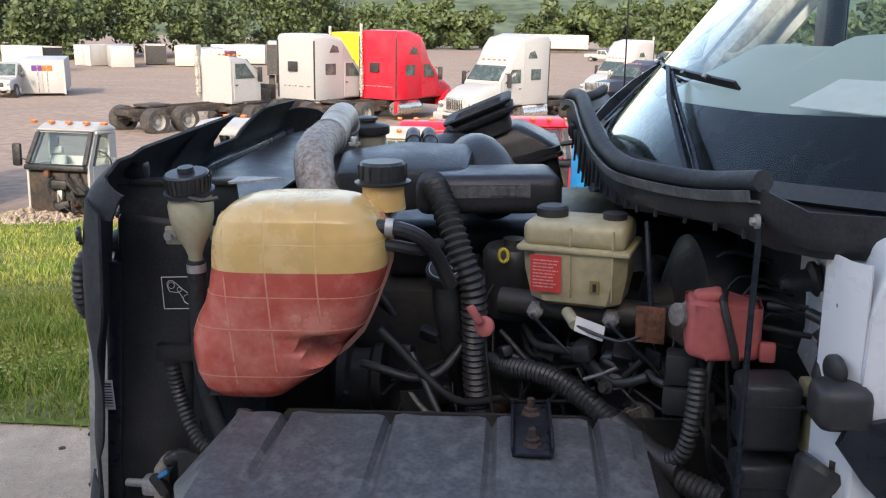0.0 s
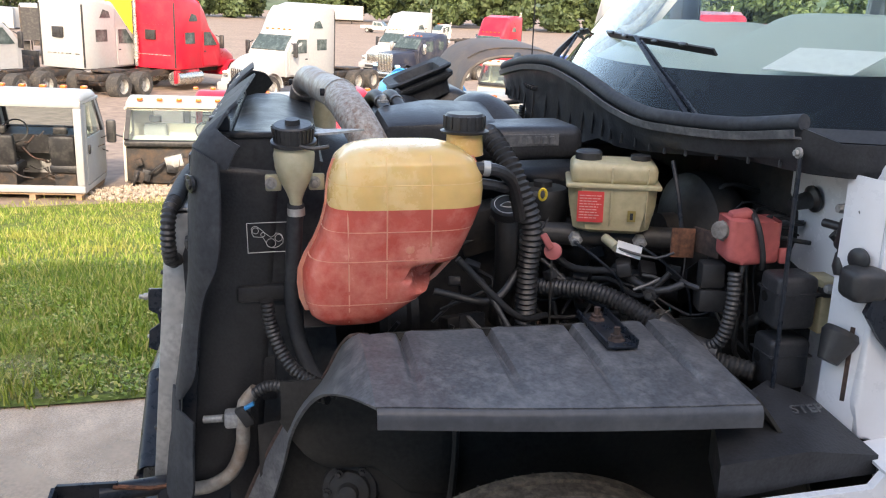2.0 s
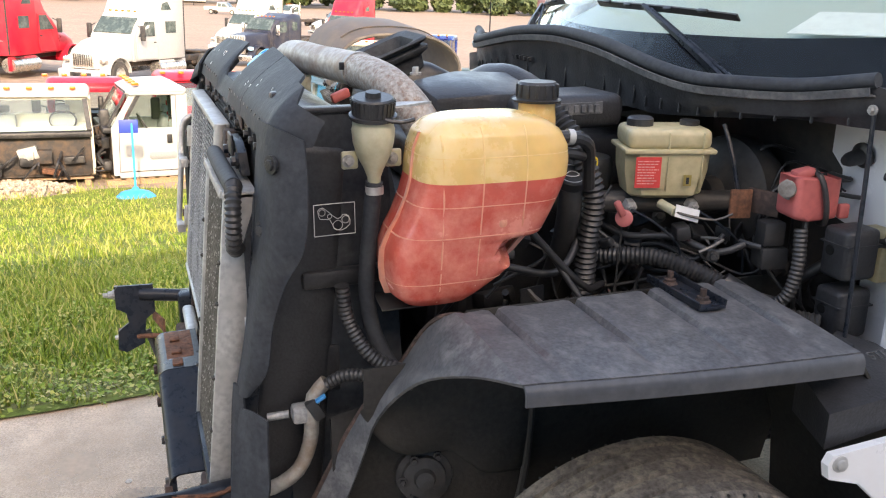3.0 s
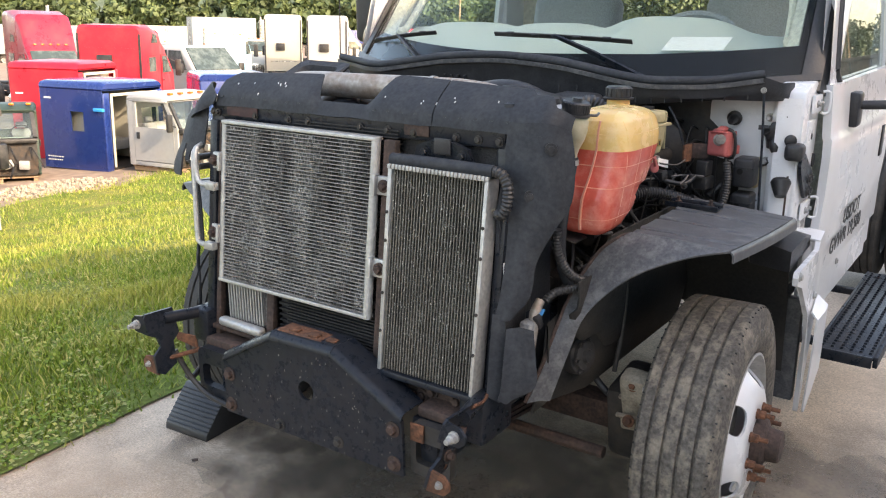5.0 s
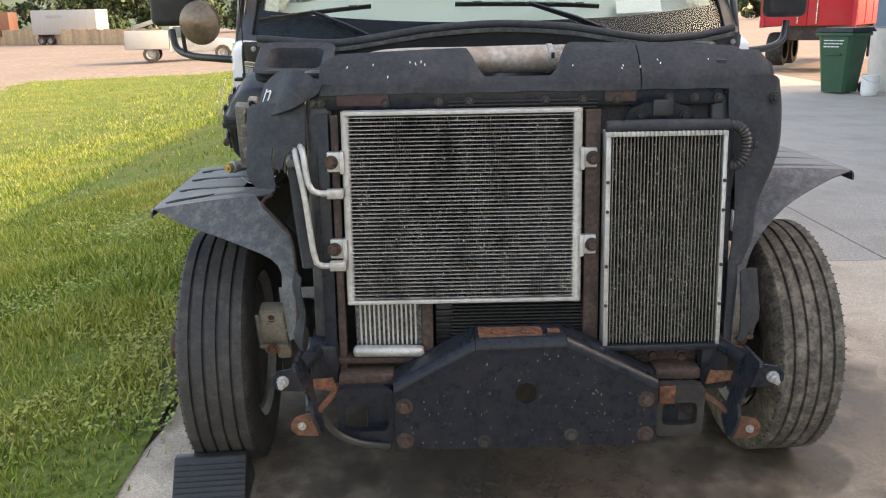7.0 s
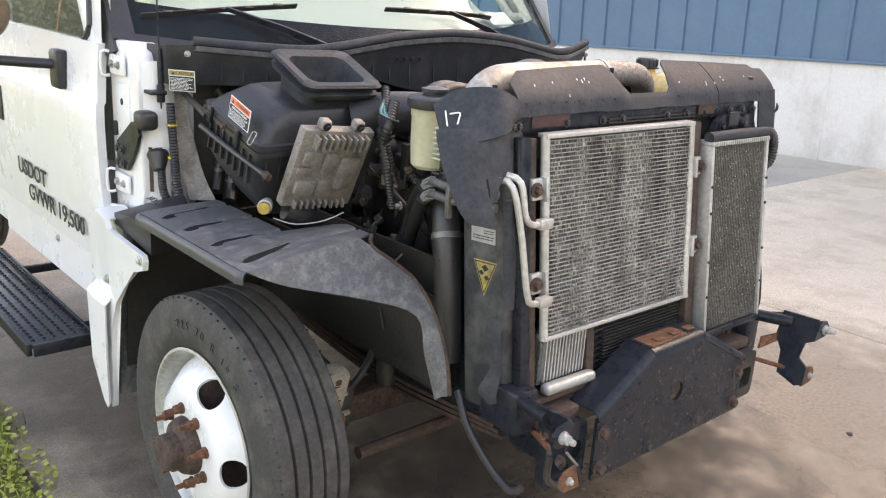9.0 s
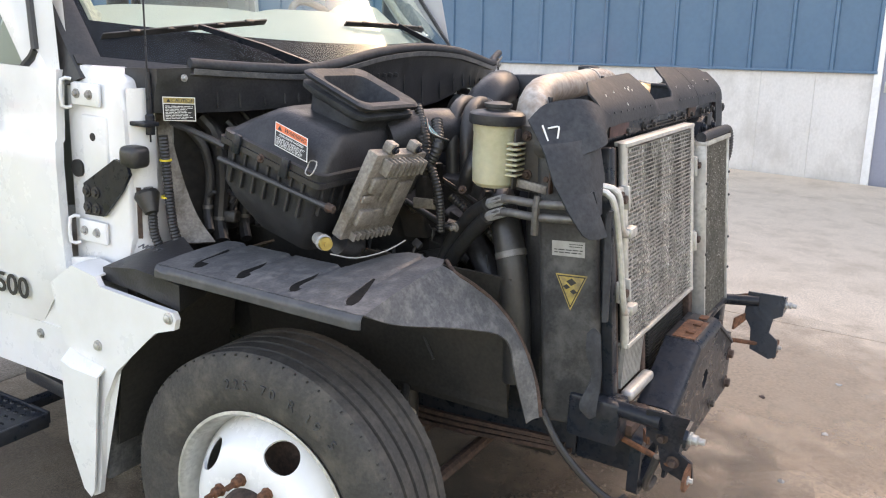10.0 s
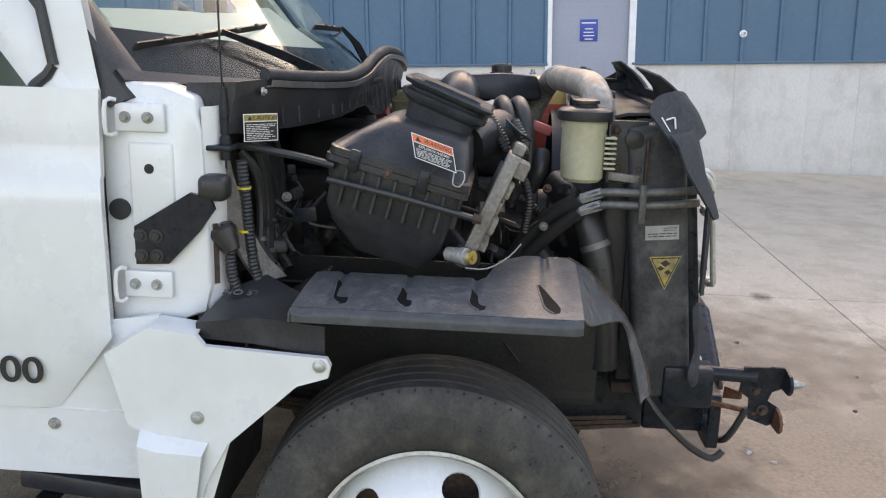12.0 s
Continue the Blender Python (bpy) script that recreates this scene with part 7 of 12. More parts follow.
for s in (-1, 1):
    for xx in (0.86, 1.13):
        cw = Vector((s * xx, 3.6, AX_Z))
        part("rear_tyre", revolve(bmn(), [(r, d) for r, d in tyre_profile(0.24)], cw, (s, 0, 0), 64, cap=False), M["tyre"], trk, "worn black rear tyre")
        part("rear_rim", revolve(bmn(), [(0.27, 0.10), (0.24, 0.06), (0.2, 0.02), (0.08, 0.0), (0.0, 0.02)], cw, (s, 0, 0), 32, cap=False), M["alu"], trk)
# ---- engine bay ----
en = part("engine", box(bmn(), (-0.26, -0.22, 0.62), (0.30, 0.58, 1.16), 0.03), M["dark"], trk, "oily black diesel engine block")
part("valve_cover", box(bmn(), (-0.20, -0.16, 1.16), (0.24, 0.56, 1.29), 0.035, None, 3), M["plastic"], en)
rg = random.Random(12)
for k in range(46):
    x, y, z = rg.uniform(-0.42, 0.46), rg.uniform(-0.18, 0.55), rg.uniform(0.72, 1.20)
    if abs(x) < 0.24:
        x = 0.30 * (1 if x > 0 else -1)
    part("casting", rbox(bmn(), (x, y, z), (rg.uniform(0.03, 0.12), rg.uniform(0.03, 0.12), rg.uniform(0.03, 0.14)), (rg.uniform(-20, 20), rg.uniform(-20, 20), rg.uniform(-40, 40)), 0.008), M["dark"], en)
for k in range(26):
    x, y, z = rg.choice((-1, 1)) * rg.uniform(0.28, 0.46), rg.uniform(-0.2, 0.5), rg.uniform(0.75, 1.22)
    d = Vector((rg.uniform(-1, 1), rg.uniform(-1, 1), rg.uniform(-0.4, 0.6)))
    r = rg.uniform(0.012, 0.035)
    part("fitting", revolve(bmn(), [(r, 0), (r, 0.05), (r * 0.7, 0.055), (r * 0.7, 0.09)], (x, y, z), d, 12), M["dark"], en)
for p, d, r, h in (((0.36, -0.14, 0.98), (0, -1, 0), 0.075, 0.09), ((-0.38, -0.20, 1.10), (0, -1, 0), 0.07, 0.06), ((0.0, -0.24, 0.95), (0, -1, 0), 0.12, 0.05), ((-0.20, -0.24, 0.82), (0, -1, 0), 0.06, 0.05), ((0.46, 0.30, 0.92), (1, 0, 0), 0.06, 0.12)):
    part("pulley", revolve(bmn(), [(r, 0), (r, h * 0.2), (r * 0.85, h * 0.3), (r * 0.85, h * 0.7), (r, h * 0.8), (r, h), (r * 0.3, h)], p, d, 28), M["dark"], en)
for k in range(14):
    a = Vector((rg.choice((-1, 1)) * rg.uniform(0.30, 0.50), rg.uniform(-0.2, 0.45), rg.uniform(0.8, 1.25)))
    b = a + Vector((rg.uniform(-0.1, 0.18), rg.uniform(-0.3, 0.3), rg.uniform(-0.25, 0.1)))
    m_ = (a + b) / 2 + Vector((rg.uniform(-0.06, 0.08), rg.uniform(-0.08, 0.08), rg.uniform(-0.08, 0.05)))
    part("wire_loom", tube(bmn(), [a, m_, b], rg.uniform(0.005, 0.012), 8), M["hose"], en)

# intake cover
bm = rbox(bmn(), (0.395, 0.075, 1.392), (0.15, 0.27, 0.075), (0, 0, 4), 0.022, 3)
it = part("intake_cover", bm, M["plastic"], en, "black moulded intake cover with raised lettering")
bm = loft(bmn(), [[(0.28, -0.24, 1.37), (0.42, -0.22, 1.355), (0.43, -0.21, 1.43), (0.29, -0.22, 1.455)], [(0.22, -0.10, 1.37), (0.45, -0.09, 1.355), (0.45, -0.09, 1.438), (0.23, -0.10, 1.465)], [(0.20, 0.05, 1.37), (0.40, 0.04, 1.36), (0.40, 0.04, 1.43), (0.21, 0.05, 1.455)]])
bmesh.ops.bevel(bm, geom=list(bm.edges), offset=0.014, segments=2, profile=0.5, affect="EDGES")
part("intake_arm", bm, M["plastic"], it)
part("intake_drum", tube(bmn(), [(0.30, 0.10, 1.36), (0.20, 0.06, 1.405), (0.09, 0.04, 1.395), (0.02, 0.05, 1.34), (0.0, 0.06, 1.25)], 0.062, 18), M["plastic"], it)
bm = bmn()
for k in range(9):
    rbox(bm, (0.4715, 0.005 + k * 0.0165, 1.402), (0.004, 0.011 if k != 4 else 0.006, 0.016), (0, 0, 4), 0.001)
rbox(bm, (0.4705, 0.072, 1.402), (0.002, 0.165, 0.026), (0, 0, 4), 0.001)
tagged(part("raised_pattern", bm, M["fender"], it, smooth=0), kind="stuff")
part("corner_bolt", bolt(bmn(), (0.265, -0.20, 1.462), (0, 0, 1), 0.008, 0.012), M["cast"], it)

for dy in (0.0, -0.045):
    hs = part("coolant_hose", tube(bmn(), [(-0.24, -0.09 + dy, 1.375), (-0.36, -0.105 + dy, 1.405), (-0.445, -0.12 + dy, 1.385), (-0.485, -0.135 + dy, 1.32), (-0.49, -0.145 + dy, 1.22)], 0.019, 14), M["hose"], en, "bent black rubber coolant hose")
    part("hose_clamp", cyl(bmn(), (-0.300, -0.098 + dy, 1.393), (-0.312, -0.099 + dy, 1.396), 0.0215, seg=18), M["line"], hs)

# charge pipe
part("charge_pipe", tube(bmn(), [(0.455, -0.19, 1.25), (0.447, -0.212, 1.315), (0.412, -0.246, 1.392), (0.335, -0.272, 1.440), (0.22, -0.285, 1.456), (0.11, -0.288, 1.457)], 0.040, 20), mat("rust-freckled steel elbow", (0.36, 0.33, 0.29), 0.6, 0.2, grain=110, big=75, var=0.35, bump=0.3, dirt=(0.17, 0.08, 0.045), dirt_amt=0.8), en, "rust-freckled grey steel elbow")
cp = part("charge_pipe", tube(bmn(), [(0.11, -0.288, 1.457), (0.0, -0.30, 1.457), (-0.15, -0.325, 1.457), (-0.32, -0.345, 1.458), (-0.42, -0.355, 1.447), (-0.485, -0.368, 1.405), (-0.510, -0.38, 1.33)], 0.0405, 20), M["pipe"], en, "weathered grey charge air pipe")
for a, b in (((0.118, -0.288, 1.457), (0.104, -0.289, 1.457)), ((-0.455, -0.361, 1.427), (-0.463, -0.363, 1.420))):
    part("band_clamp", cyl(bmn(), a, b, 0.0435, seg=24), M["cast"], cp)
    part("clamp_screw", rbox(bmn(), Vector(a) + Vector((0, -0.044, 0.012)), (0.010, 0.012, 0.018), (0, 0, 0), 0.002), M["steel"], cp)

# fan shroud behind the radiator, driver's side panel
bm = box(bmn(), (-0.52, -0.50, 0.68), (0.54, -0.38, 1.385), 0.03, None, 3)
fs = part("fan_shroud", bm, M["plastic"], trk, "black plastic fan shroud")
part("shroud_ring", revolve(bmn(), [(0.36, 0), (0.34, 0.08), (0.335, 0.14), (0.325, 0.14), (0.33, 0.0)], (0.02, -0.40, 1.02), (0, 1, 0), 48, cap=False), M["plastic"], fs)
part("shroud_top", sheet(bmn(), [[(x, -0.542, 1.392), (x, -0.51, 1.400), (x, -0.44, 1.398), (x, -0.35, 1.375)] for x in (-0.52, -0.2, 0.1, 0.34, 0.54)], 0.008), M["plastic"], fs)
bm = sheet(bmn(), [[(0.566, -0.63 if z < 1.3 else -0.575, z), (0.570, -0.54, z), (0.572, -0.45, z), (0.566, -0.36 + (1.43 - z) * 0.06, z)] for z in (1.432, 1.36, 1.2, 1.0, 0.8, 0.62)], 0.012)
sp = part("side_panel", bm, M["rubber"], trk, "flat black side panel with a belt routing sticker")
part("panel_lip", rbox(bmn(), (0.56, -0.455, 1.436), (0.03, 0.19, 0.012), (0, 0, 0), 0.004), M["plastic"], sp)
part("pressed_pad", rbox(bmn(), (0.571, -0.52, 0.93), (0.012, 0.12, 0.10), (0, 0, 0), 0.008), M["plastic"], sp)
part("cross_rail", rbox(bmn(), (0.574, -0.43, 1.12), (0.03, 0.20, 0.035), (0, 0, 0), 0.008), M["plastic"], sp)
part("hood_clip", rbox(bmn(), (0.545, -0.545, 1.455), (0.03, 0.04, 0.03), (0, 0, 0), 0.006), M["steel"], sp)
part("alu_strap", sheet(bmn(), [[(0.575, -0.37, 1.434), (0.598, -0.36, 1.437), (0.60, -0.32, 1.44)], [(0.545, -0.36, 1.438), (0.565, -0.32, 1.441), (0.575, -0.27, 1.441)]], 0.004), M["cast"], sp)
# belt routing sticker: border and belt loop
o = Vector((0.5850, -0.503, 1.266))
bm = bmn()
W_, H_ = 0.078, 0.060
for a, b in (((0, 0), (W_, 0)), ((W_, 0), (W_, -H_)), ((W_, -H_), (0, -H_)), ((0, -H_), (0, 0))):
    tube(bm, [o + Vector((0, a[0], a[1])), o + Vector((0, b[0], b[1]))], 0.0008, 6, 0.05)
loop = [(0.008, -0.012), (0.018, -0.007), (0.045, -0.03), (0.055, -0.022), (0.066, -0.026), (0.068, -0.042), (0.052, -0.052), (0.038, -0.047), (0.03, -0.03), (0.012, -0.028), (0.008, -0.012)]
tube(bm, [o + Vector((0, a, b)) for a, b in loop], 0.0006, 6, 0.01)
for a, b, r in ((0.016, -0.016, 0.006), (0.045, -0.042, 0.009), (0.06, -0.032, 0.007), (0.03, -0.024, 0.004)):
    tube(bm, [o + Vector((0, a + r * math.cos(t), b + r * math.sin(t))) for t in [2 * math.pi * k / 12 for k in range(13)]], 0.0005, 6, 0.01)
part("belt_sticker", bm, M["whitelabel"], sp, "white line belt routing sticker", 0)

# coolant surge tank
SL = [(1.437, -0.285, -0.140, 0.640, 0.740), (1.430, -0.315, -0.112, 0.620, 0.765), (1.412, -0.336, -0.086, 0.605, 0.780), (1.385, -0.346, -0.072, 0.598, 0.787), (1.360, -0.350, -0.070, 0.596, 0.790), (1.333, -0.352, -0.072, 0.595, 0.790), (1.30, -0.360, -0.083, 0.594, 0.786), (1.262, -0.374, -0.098, 0.593, 0.780), (1.235, -0.389, -0.110, 0.592, 0.776), (1.205, -0.400, -0.125, 0.592, 0.770), (1.175, -0.401, -0.152, 0.592, 0.766), (1.145, -0.398, -0.190, 0.593, 0.760), (1.118, -0.388, -0.228, 0.597, 0.750), (1.100, -0.366, -0.250, 0.612, 0.732), (1.092, -0.338, -0.272, 0.638, 0.708)]


def tank_ring(z, y0, y1, x0, x1, grow=0.0, n=48):
    c_, r = Vector(((x0 + x1) / 2, (y0 + y1) / 2, z)), []
    for k in range(n):
        a = 2 * math.pi * k / n
        ca, sa = math.cos(a), math.sin(a)
        e = 0.52
        dx = ((x1 - x0) / 2 + grow) * math.copysign(abs(ca) ** e, ca)
        dy = ((y1 - y0) / 2 + grow) * math.copysign(abs(sa) ** e, sa)
        # the notch in the rear lower corner
        y = c_.y + dy
        if 1.165 < z < 1.225 and y > -0.205 and dx > 0.02:
            t = math.sin((z - 1.165) / 0.06 * math.pi) * min(1, (y + 0.205) / 0.02)
            dx -= min(1, t * 1.5) * 0.070
        r.append(Vector((c_.x + dx, y, z)))
    return r


def tank_slice(z):
    zs_ = [s[0] for s in SL][::-1]
    return [float(np.interp(z, zs_, [s[k] for s in SL][::-1])) for k in (1, 2, 3, 4)]


def tank_body(z0, z1, n):
    return loft(bmn(), [tank_ring(z0 + (z1 - z0) * k / n, *tank_slice(z0 + (z1 - z0) * k / n)) for k in range(n + 1)])


LEVEL = 1.333
tk = empty("surge_tank")
tk.parent = trk
tk["label"] = "translucent coolant surge tank, two thirds full of pink coolant"
part("tank_top", tank_body(LEVEL, 1.437, 22), M["tank"], tk, "amber translucent empty upper half", 60)
part("tank_bottom", tank_body(1.092, LEVEL, 44), M["coolant"], tk, "pink coolant showing through the tank", 60)
mat_rib = mat("moulded tank seam", (0.72, 0.30, 0.20), 0.28, var=0.06, bump=0.0, sss=0.2)
mat_rib2 = mat("moulded tank seam amber", (0.74, 0.50, 0.21), 0.28, var=0.06, bump=0.0, sss=0.2)
for z in (1.376, 1.292, 1.236, 1.150):
    rr = tank_ring(z, *tank_slice(z), -0.0019)
    part("seam", tube(bmn(), rr + [rr[0]], 0.0024, 6, 0.03), mat_rib2 if z > LEVEL else mat_rib, tk, smooth=60)
for y in (-0.318, -0.250, -0.172):
    for zz, mm in (((1.425, LEVEL), mat_rib2), ((LEVEL, 1.11), mat_rib)):
        pts = []
        for k in range(9):
            z = zz[0] + (zz[1] - zz[0]) * k / 8
            y0_, y1_, x0_, x1_ = tank_slice(z)
            if not y0_ + 0.015 < y < y1_ - 0.015:
                continue
            ring_ = tank_ring(z, y0_, y1_, x0_, x1_, 0.0, 96)
            best = min((p for p in ring_ if p.x > (x0_ + x1_) / 2 - 0.03), key=lambda p: abs(p.y - y))
            pts.append(Vector((best.x - 0.0019, y, z)))
        if len(pts) > 2:
            part("seam", tube(bmn(), pts, 0.0024, 6, 0.03), mm, tk, smooth=60)
for front in (1, 0):
    rows = []
    for z_, y0_, y1_, x0_, x1_ in SL[2:-2]:
        e_ = (0.004 + 0.006 * min(1, max(0, (1.30 - z_) / 0.12)) if front else 0.005)
        ya, yb = (y0_ + 0.006, y0_ - e_) if front else (y1_ - 0.006, y1_ + e_)
        xm = (x0_ + x1_) / 2 + 0.008
        rows.append([Vector((xm, ya, z_)), Vector((xm, (ya + yb) / 2, z_)), Vector((xm, yb, z_))])
    part("weld_flange", sheet(bmn(), rows, 0.005), mat("pinkish translucent flange", (0.62, 0.27, 0.19), 0.4, var=0.1, big=9, bump=0.03, dirt=(0.70, 0.42, 0.32), dirt_amt=0.6, sss=0.2), tk, "pale pink weld flange", 60)
part("filler_neck", revolve(bmn(), [(0.036, 0), (0.034, 0.03), (0.034, 0.045)], (0.642, -0.088, 1.405), (0, 0, 1), 24), M["tank"], tk)
bm = revolve(bmn(), [(0.044, 0), (0.046, 0.004), (0.038, 0.006), (0.037, 0.032), (0.033, 0.037), (0, 0.037)], (0.642, -0.088, 1.447), (0, 0, 1), 28)
part("filler_cap", bm, M["hose"], tk, "black ribbed filler cap")
for k in range(14):
    a = 2 * math.pi * k / 14
    part("grip_rib", rbox(bmn(), (0.642 + 0.0375 * math.cos(a), -0.088 + 0.0375 * math.sin(a), 1.468), (0.005, 0.006, 0.024), (0, 0, math.degrees(a)), 0.001), M["hose"], tk)
part("sight_knob", revolve(bmn(), [(0.010, -0.004), (0.010, 0.003), (0.006, 0.005), (0, 0.005)], (0.775, -0.209, 1.259), (1, 0, 0), 14), mat_rib, tk)
bm = tube(bmn(), [(0.735, -0.085, 1.395), (0.735, -0.05, 1.392), (0.72, -0.02, 1.375), (0.69, 0.0, 1.34), (0.66, 0.02, 1.28)], 0.012, 10)
part("vent_hose", bm, M["hose"], tk)
part("hose_clamp", cyl(bmn(), (0.735, -0.072, 1.395), (0.735, -0.060, 1.394), 0.0145), M["alu"], tk)
part("vent_hose", tube(bmn(), [(0.73, -0.088, 1.368), (0.73, -0.05, 1.362), (0.70, -0.02, 1.35), (0.62, 0.0, 1.34)], 0.010, 10), M["hose"], tk)
part("tank_bracket", rbox(bmn(), (0.645, -0.36, 1.085), (0.06, 0.08, 0.004), (0, 14, 0), 0.001), M["dark"], tk)

# washer filler
wf = part("washer_filler", revolve(bmn(), [(0.011, -0.135), (0.012, -0.112), (0.017, -0.098), (0.030, -0.072), (0.036, -0.050), (0.038, -0.026), (0.036, -0.020), (0.036, 0.0)], (0.660, -0.407, 1.440), (0, 0, 1), 24), M["milky"], trk, "milky washer filler bottle with a black cap")
bm = revolve(bmn(), [(0.042, -0.004), (0.042, 0.002), (0.037, 0.003), (0.0365, 0.03), (0.034, 0.033), (0.014, 0.033), (0.013, 0.042), (0, 0.042)], (0.660, -0.407, 1.437), (0.16, -0.02, 1), 28)
wcap = part("cap", bm, M["hose"], wf, "ribbed black cap")
for k in range(26):
    a = 2 * math.pi * k / 26
    part("grip_rib", rbox(bmn(), (0.6625 + 0.0368 * math.cos(a), -0.407 + 0.0368 * math.sin(a), 1.453 - 0.0058 * math.cos(a)), (0.003, 0.004, 0.024), (0, 9, math.degrees(a))), M["hose"], wcap)
part("cap_strap", tube(bmn(), [(0.695, -0.395, 1.433), (0.705, -0.37, 1.43), (0.70, -0.345, 1.433)], 0.004, 6), M["hose"], wf)
for y in (-0.447, -0.367):
    part("ear", rbox(bmn(), (0.645, y, 1.358), (0.010, 0.03, 0.032), (0, 0, 0), 0.004), M["milky"], wf)
    bolts("bolt", [(0.651, y - 0.004, 1.358)], (1, 0, 0), wf, M["cast"], 0.007, 0.006)
part("hose_clamp", cyl(bmn(), (0.660, -0.407, 1.312), (0.660, -0.407, 1.298), 0.0165), M["alu"], wf)
part("filler_hose", tube(bmn(), [(0.660, -0.407, 1.32), (0.650, -0.415, 1.22), (0.640, -0.42, 1.10), (0.640, -0.40, 1.0), (0.66, -0.36, 0.93), (0.70, -0.30, 0.88)], 0.0155, 12), M["rubber"], wf, "grey-black filler hose")

# driver-side hoses and looms
def loom(name, pts, r, ribs=0.0, mt="hose", label="", pitch=0.009):
    return part(name, tube(bmn(), pts, r, 12, ribs=ribs, pitch=pitch), M[mt], trk, label)


loom("convoluted_hose", [(0.47, -0.03, 1.405), (0.520, -0.018, 1.425), (0.575, 0.008, 1.385), (0.608, 0.030, 1.33), (0.620, 0.055, 1.25), (0.605, 0.055, 1.14), (0.59, 0.06, 1.02)], 0.024, 0.005, "hose", "fat black convoluted hose", 0.012)
loom("wire_conduit", [(0.52, 0.06, 1.09), (0.60, 0.12, 1.11), (0.66, 0.185, 1.118), (0.72, 0.245, 1.10), (0.775, 0.295, 1.07), (0.82, 0.35, 1.035), (0.88, 0.42, 1.025)], 0.020, 0.003, "hose", "thick black wire conduit")
loom("wire_conduit", [(0.80, 0.325, 1.045), (0.838, 0.365, 1.07), (0.845, 0.38, 1.14), (0.835, 0.385, 1.21)], 0.0135, 0.002)
loom("taped_loom", [(0.755, 0.28, 1.085), (0.80, 0.33, 1.05), (0.835, 0.37, 1.045)], 0.024)
loom("wire_conduit", [(0.655, -0.47, 1.13), (0.655, -0.46, 1.06), (0.68, -0.42, 0.99), (0.72, -0.34, 0.955)], 0.014, 0.002)
loom("wire_conduit", [(0.64, -0.50, 0.93), (0.655, -0.47, 0.95), (0.69, -0.42, 0.955), (0.73, -0.36, 0.95)], 0.013, 0.002)
loom("drain_hose", [(0.625, -0.50, 0.93), (0.62, -0.525, 0.90), (0.62, -0.53, 0.86), (0.615, -0.535, 0.80), (0.61, -0.56, 0.74), (0.60, -0.61, 0.705), (0.585, -0.66, 0.695)], 0.0145, 0, "pipe", "grey rubber drain hose")
va = part("valve", rbox(bmn(), (0.612, -0.545, 0.865), (0.035, 0.045, 0.035), (0, 0, 0), 0.008), M["cast"], trk, "small grey valve with a blue connector")
part("connector", rbox(bmn(), (0.632, -0.525, 0.878), (0.018, 0.022, 0.045), (30, 0, 0), 0.004), M["hose"], va)
part("blue_lock", rbox(bmn(), (0.633, -0.515, 0.902), (0.020, 0.022, 0.007), (30, 0, 0), 0.002), M["bluepl"], va)
part("nozzle", cyl(bmn(), (0.60, -0.57, 0.86), (0.59, -0.61, 0.855), 0.008), M["cast"], va)
for p, q, r in (((0.66, -0.10, 1.20), (0.60, 0.10, 1.05), 0.007), ((0.64, -0.05, 1.15), (0.72, 0.05, 1.0), 0.006), ((0.62, -0.14, 1.12), (0.58, 0.06, 1.18), 0.008), ((0.55, 0.10, 1.16), (0.66, 0.26, 1.10), 0.005)):
    p, q = Vector(p), Vector(q)
    loom("cable", [p, (p + q) / 2 + Vector((0.03, 0.02, -0.05)), q], r)

# oil filler, dipstick, filter
of = part("oil_filler", tube(bmn(), [(0.608, 0.008, 1.285), (0.605, 0.01, 1.22), (0.56, 0.02, 1.12), (0.48, 0.03, 1.0)], 0.024, 14), M["hose"], trk, "black oil filler tube with a printed cap")
part("oil_cap", revolve(bmn(), [(0.030, -0.012), (0.033, -0.008), (0.033, 0.010), (0.030, 0.013), (0, 0.013)], (0.609, 0.008, 1.286), (0.55, -0.1, 1), 24), M["hose"], of)
fx, fy, fd2 = frame_of((0.55, -0.1, 1))
oc = Vector((0.609, 0.008, 1.286)) + fd2 * 0.0135
bm = tube(bmn(), [oc + (fx * math.cos(t) + fy * math.sin(t)) * 0.026 for t in [2 * math.pi * k / 24 for k in range(25)]], 0.0008, 6, 0.01)
tube(bm, [oc + fx * a + fy * b for a, b in ((-0.015, -0.004), (-0.004, 0.006), (0.006, 0.006), (0.014, -0.002), (0.008, -0.008), (-0.006, -0.008), (-0.015, -0.004))], 0.0008, 6, 0.01)
part("cap_print", bm, M["whitelabel"], of, smooth=0)
dp = part("dipstick", tube(bmn(), [(0.70, 0.075, 1.235), (0.69, 0.08, 1.16), (0.66, 0.09, 1.02)], 0.0022, 6), M["dark"], trk, "oil dipstick with a red handle")
part("handle", revolve(bmn(), [(0.017, 0), (0.017, 0.006), (0.011, 0.009), (0, 0.009)], (0.70, 0.078, 1.222), (0.8, -0.4, 0.2), 18), M["redplastic"], dp, "faded red round handle")
part("handle_tab", rbox(bmn(), (0.710, 0.062, 1.245), (0.010, 0.014, 0.035), (30, 0, 0), 0.004), M["redplastic"], dp)
fl_ = part("fuel_filter", revolve(bmn(), [(0.05, -0.10), (0.055, -0.02), (0.058, 0.0), (0.058, 0.02), (0.05, 0.032), (0.02, 0.034), (0.02, 0.046), (0, 0.046)], (0.46, 0.125, 1.265), (0, 0, 1), 28), M["hose"], trk, "round black filter housing")
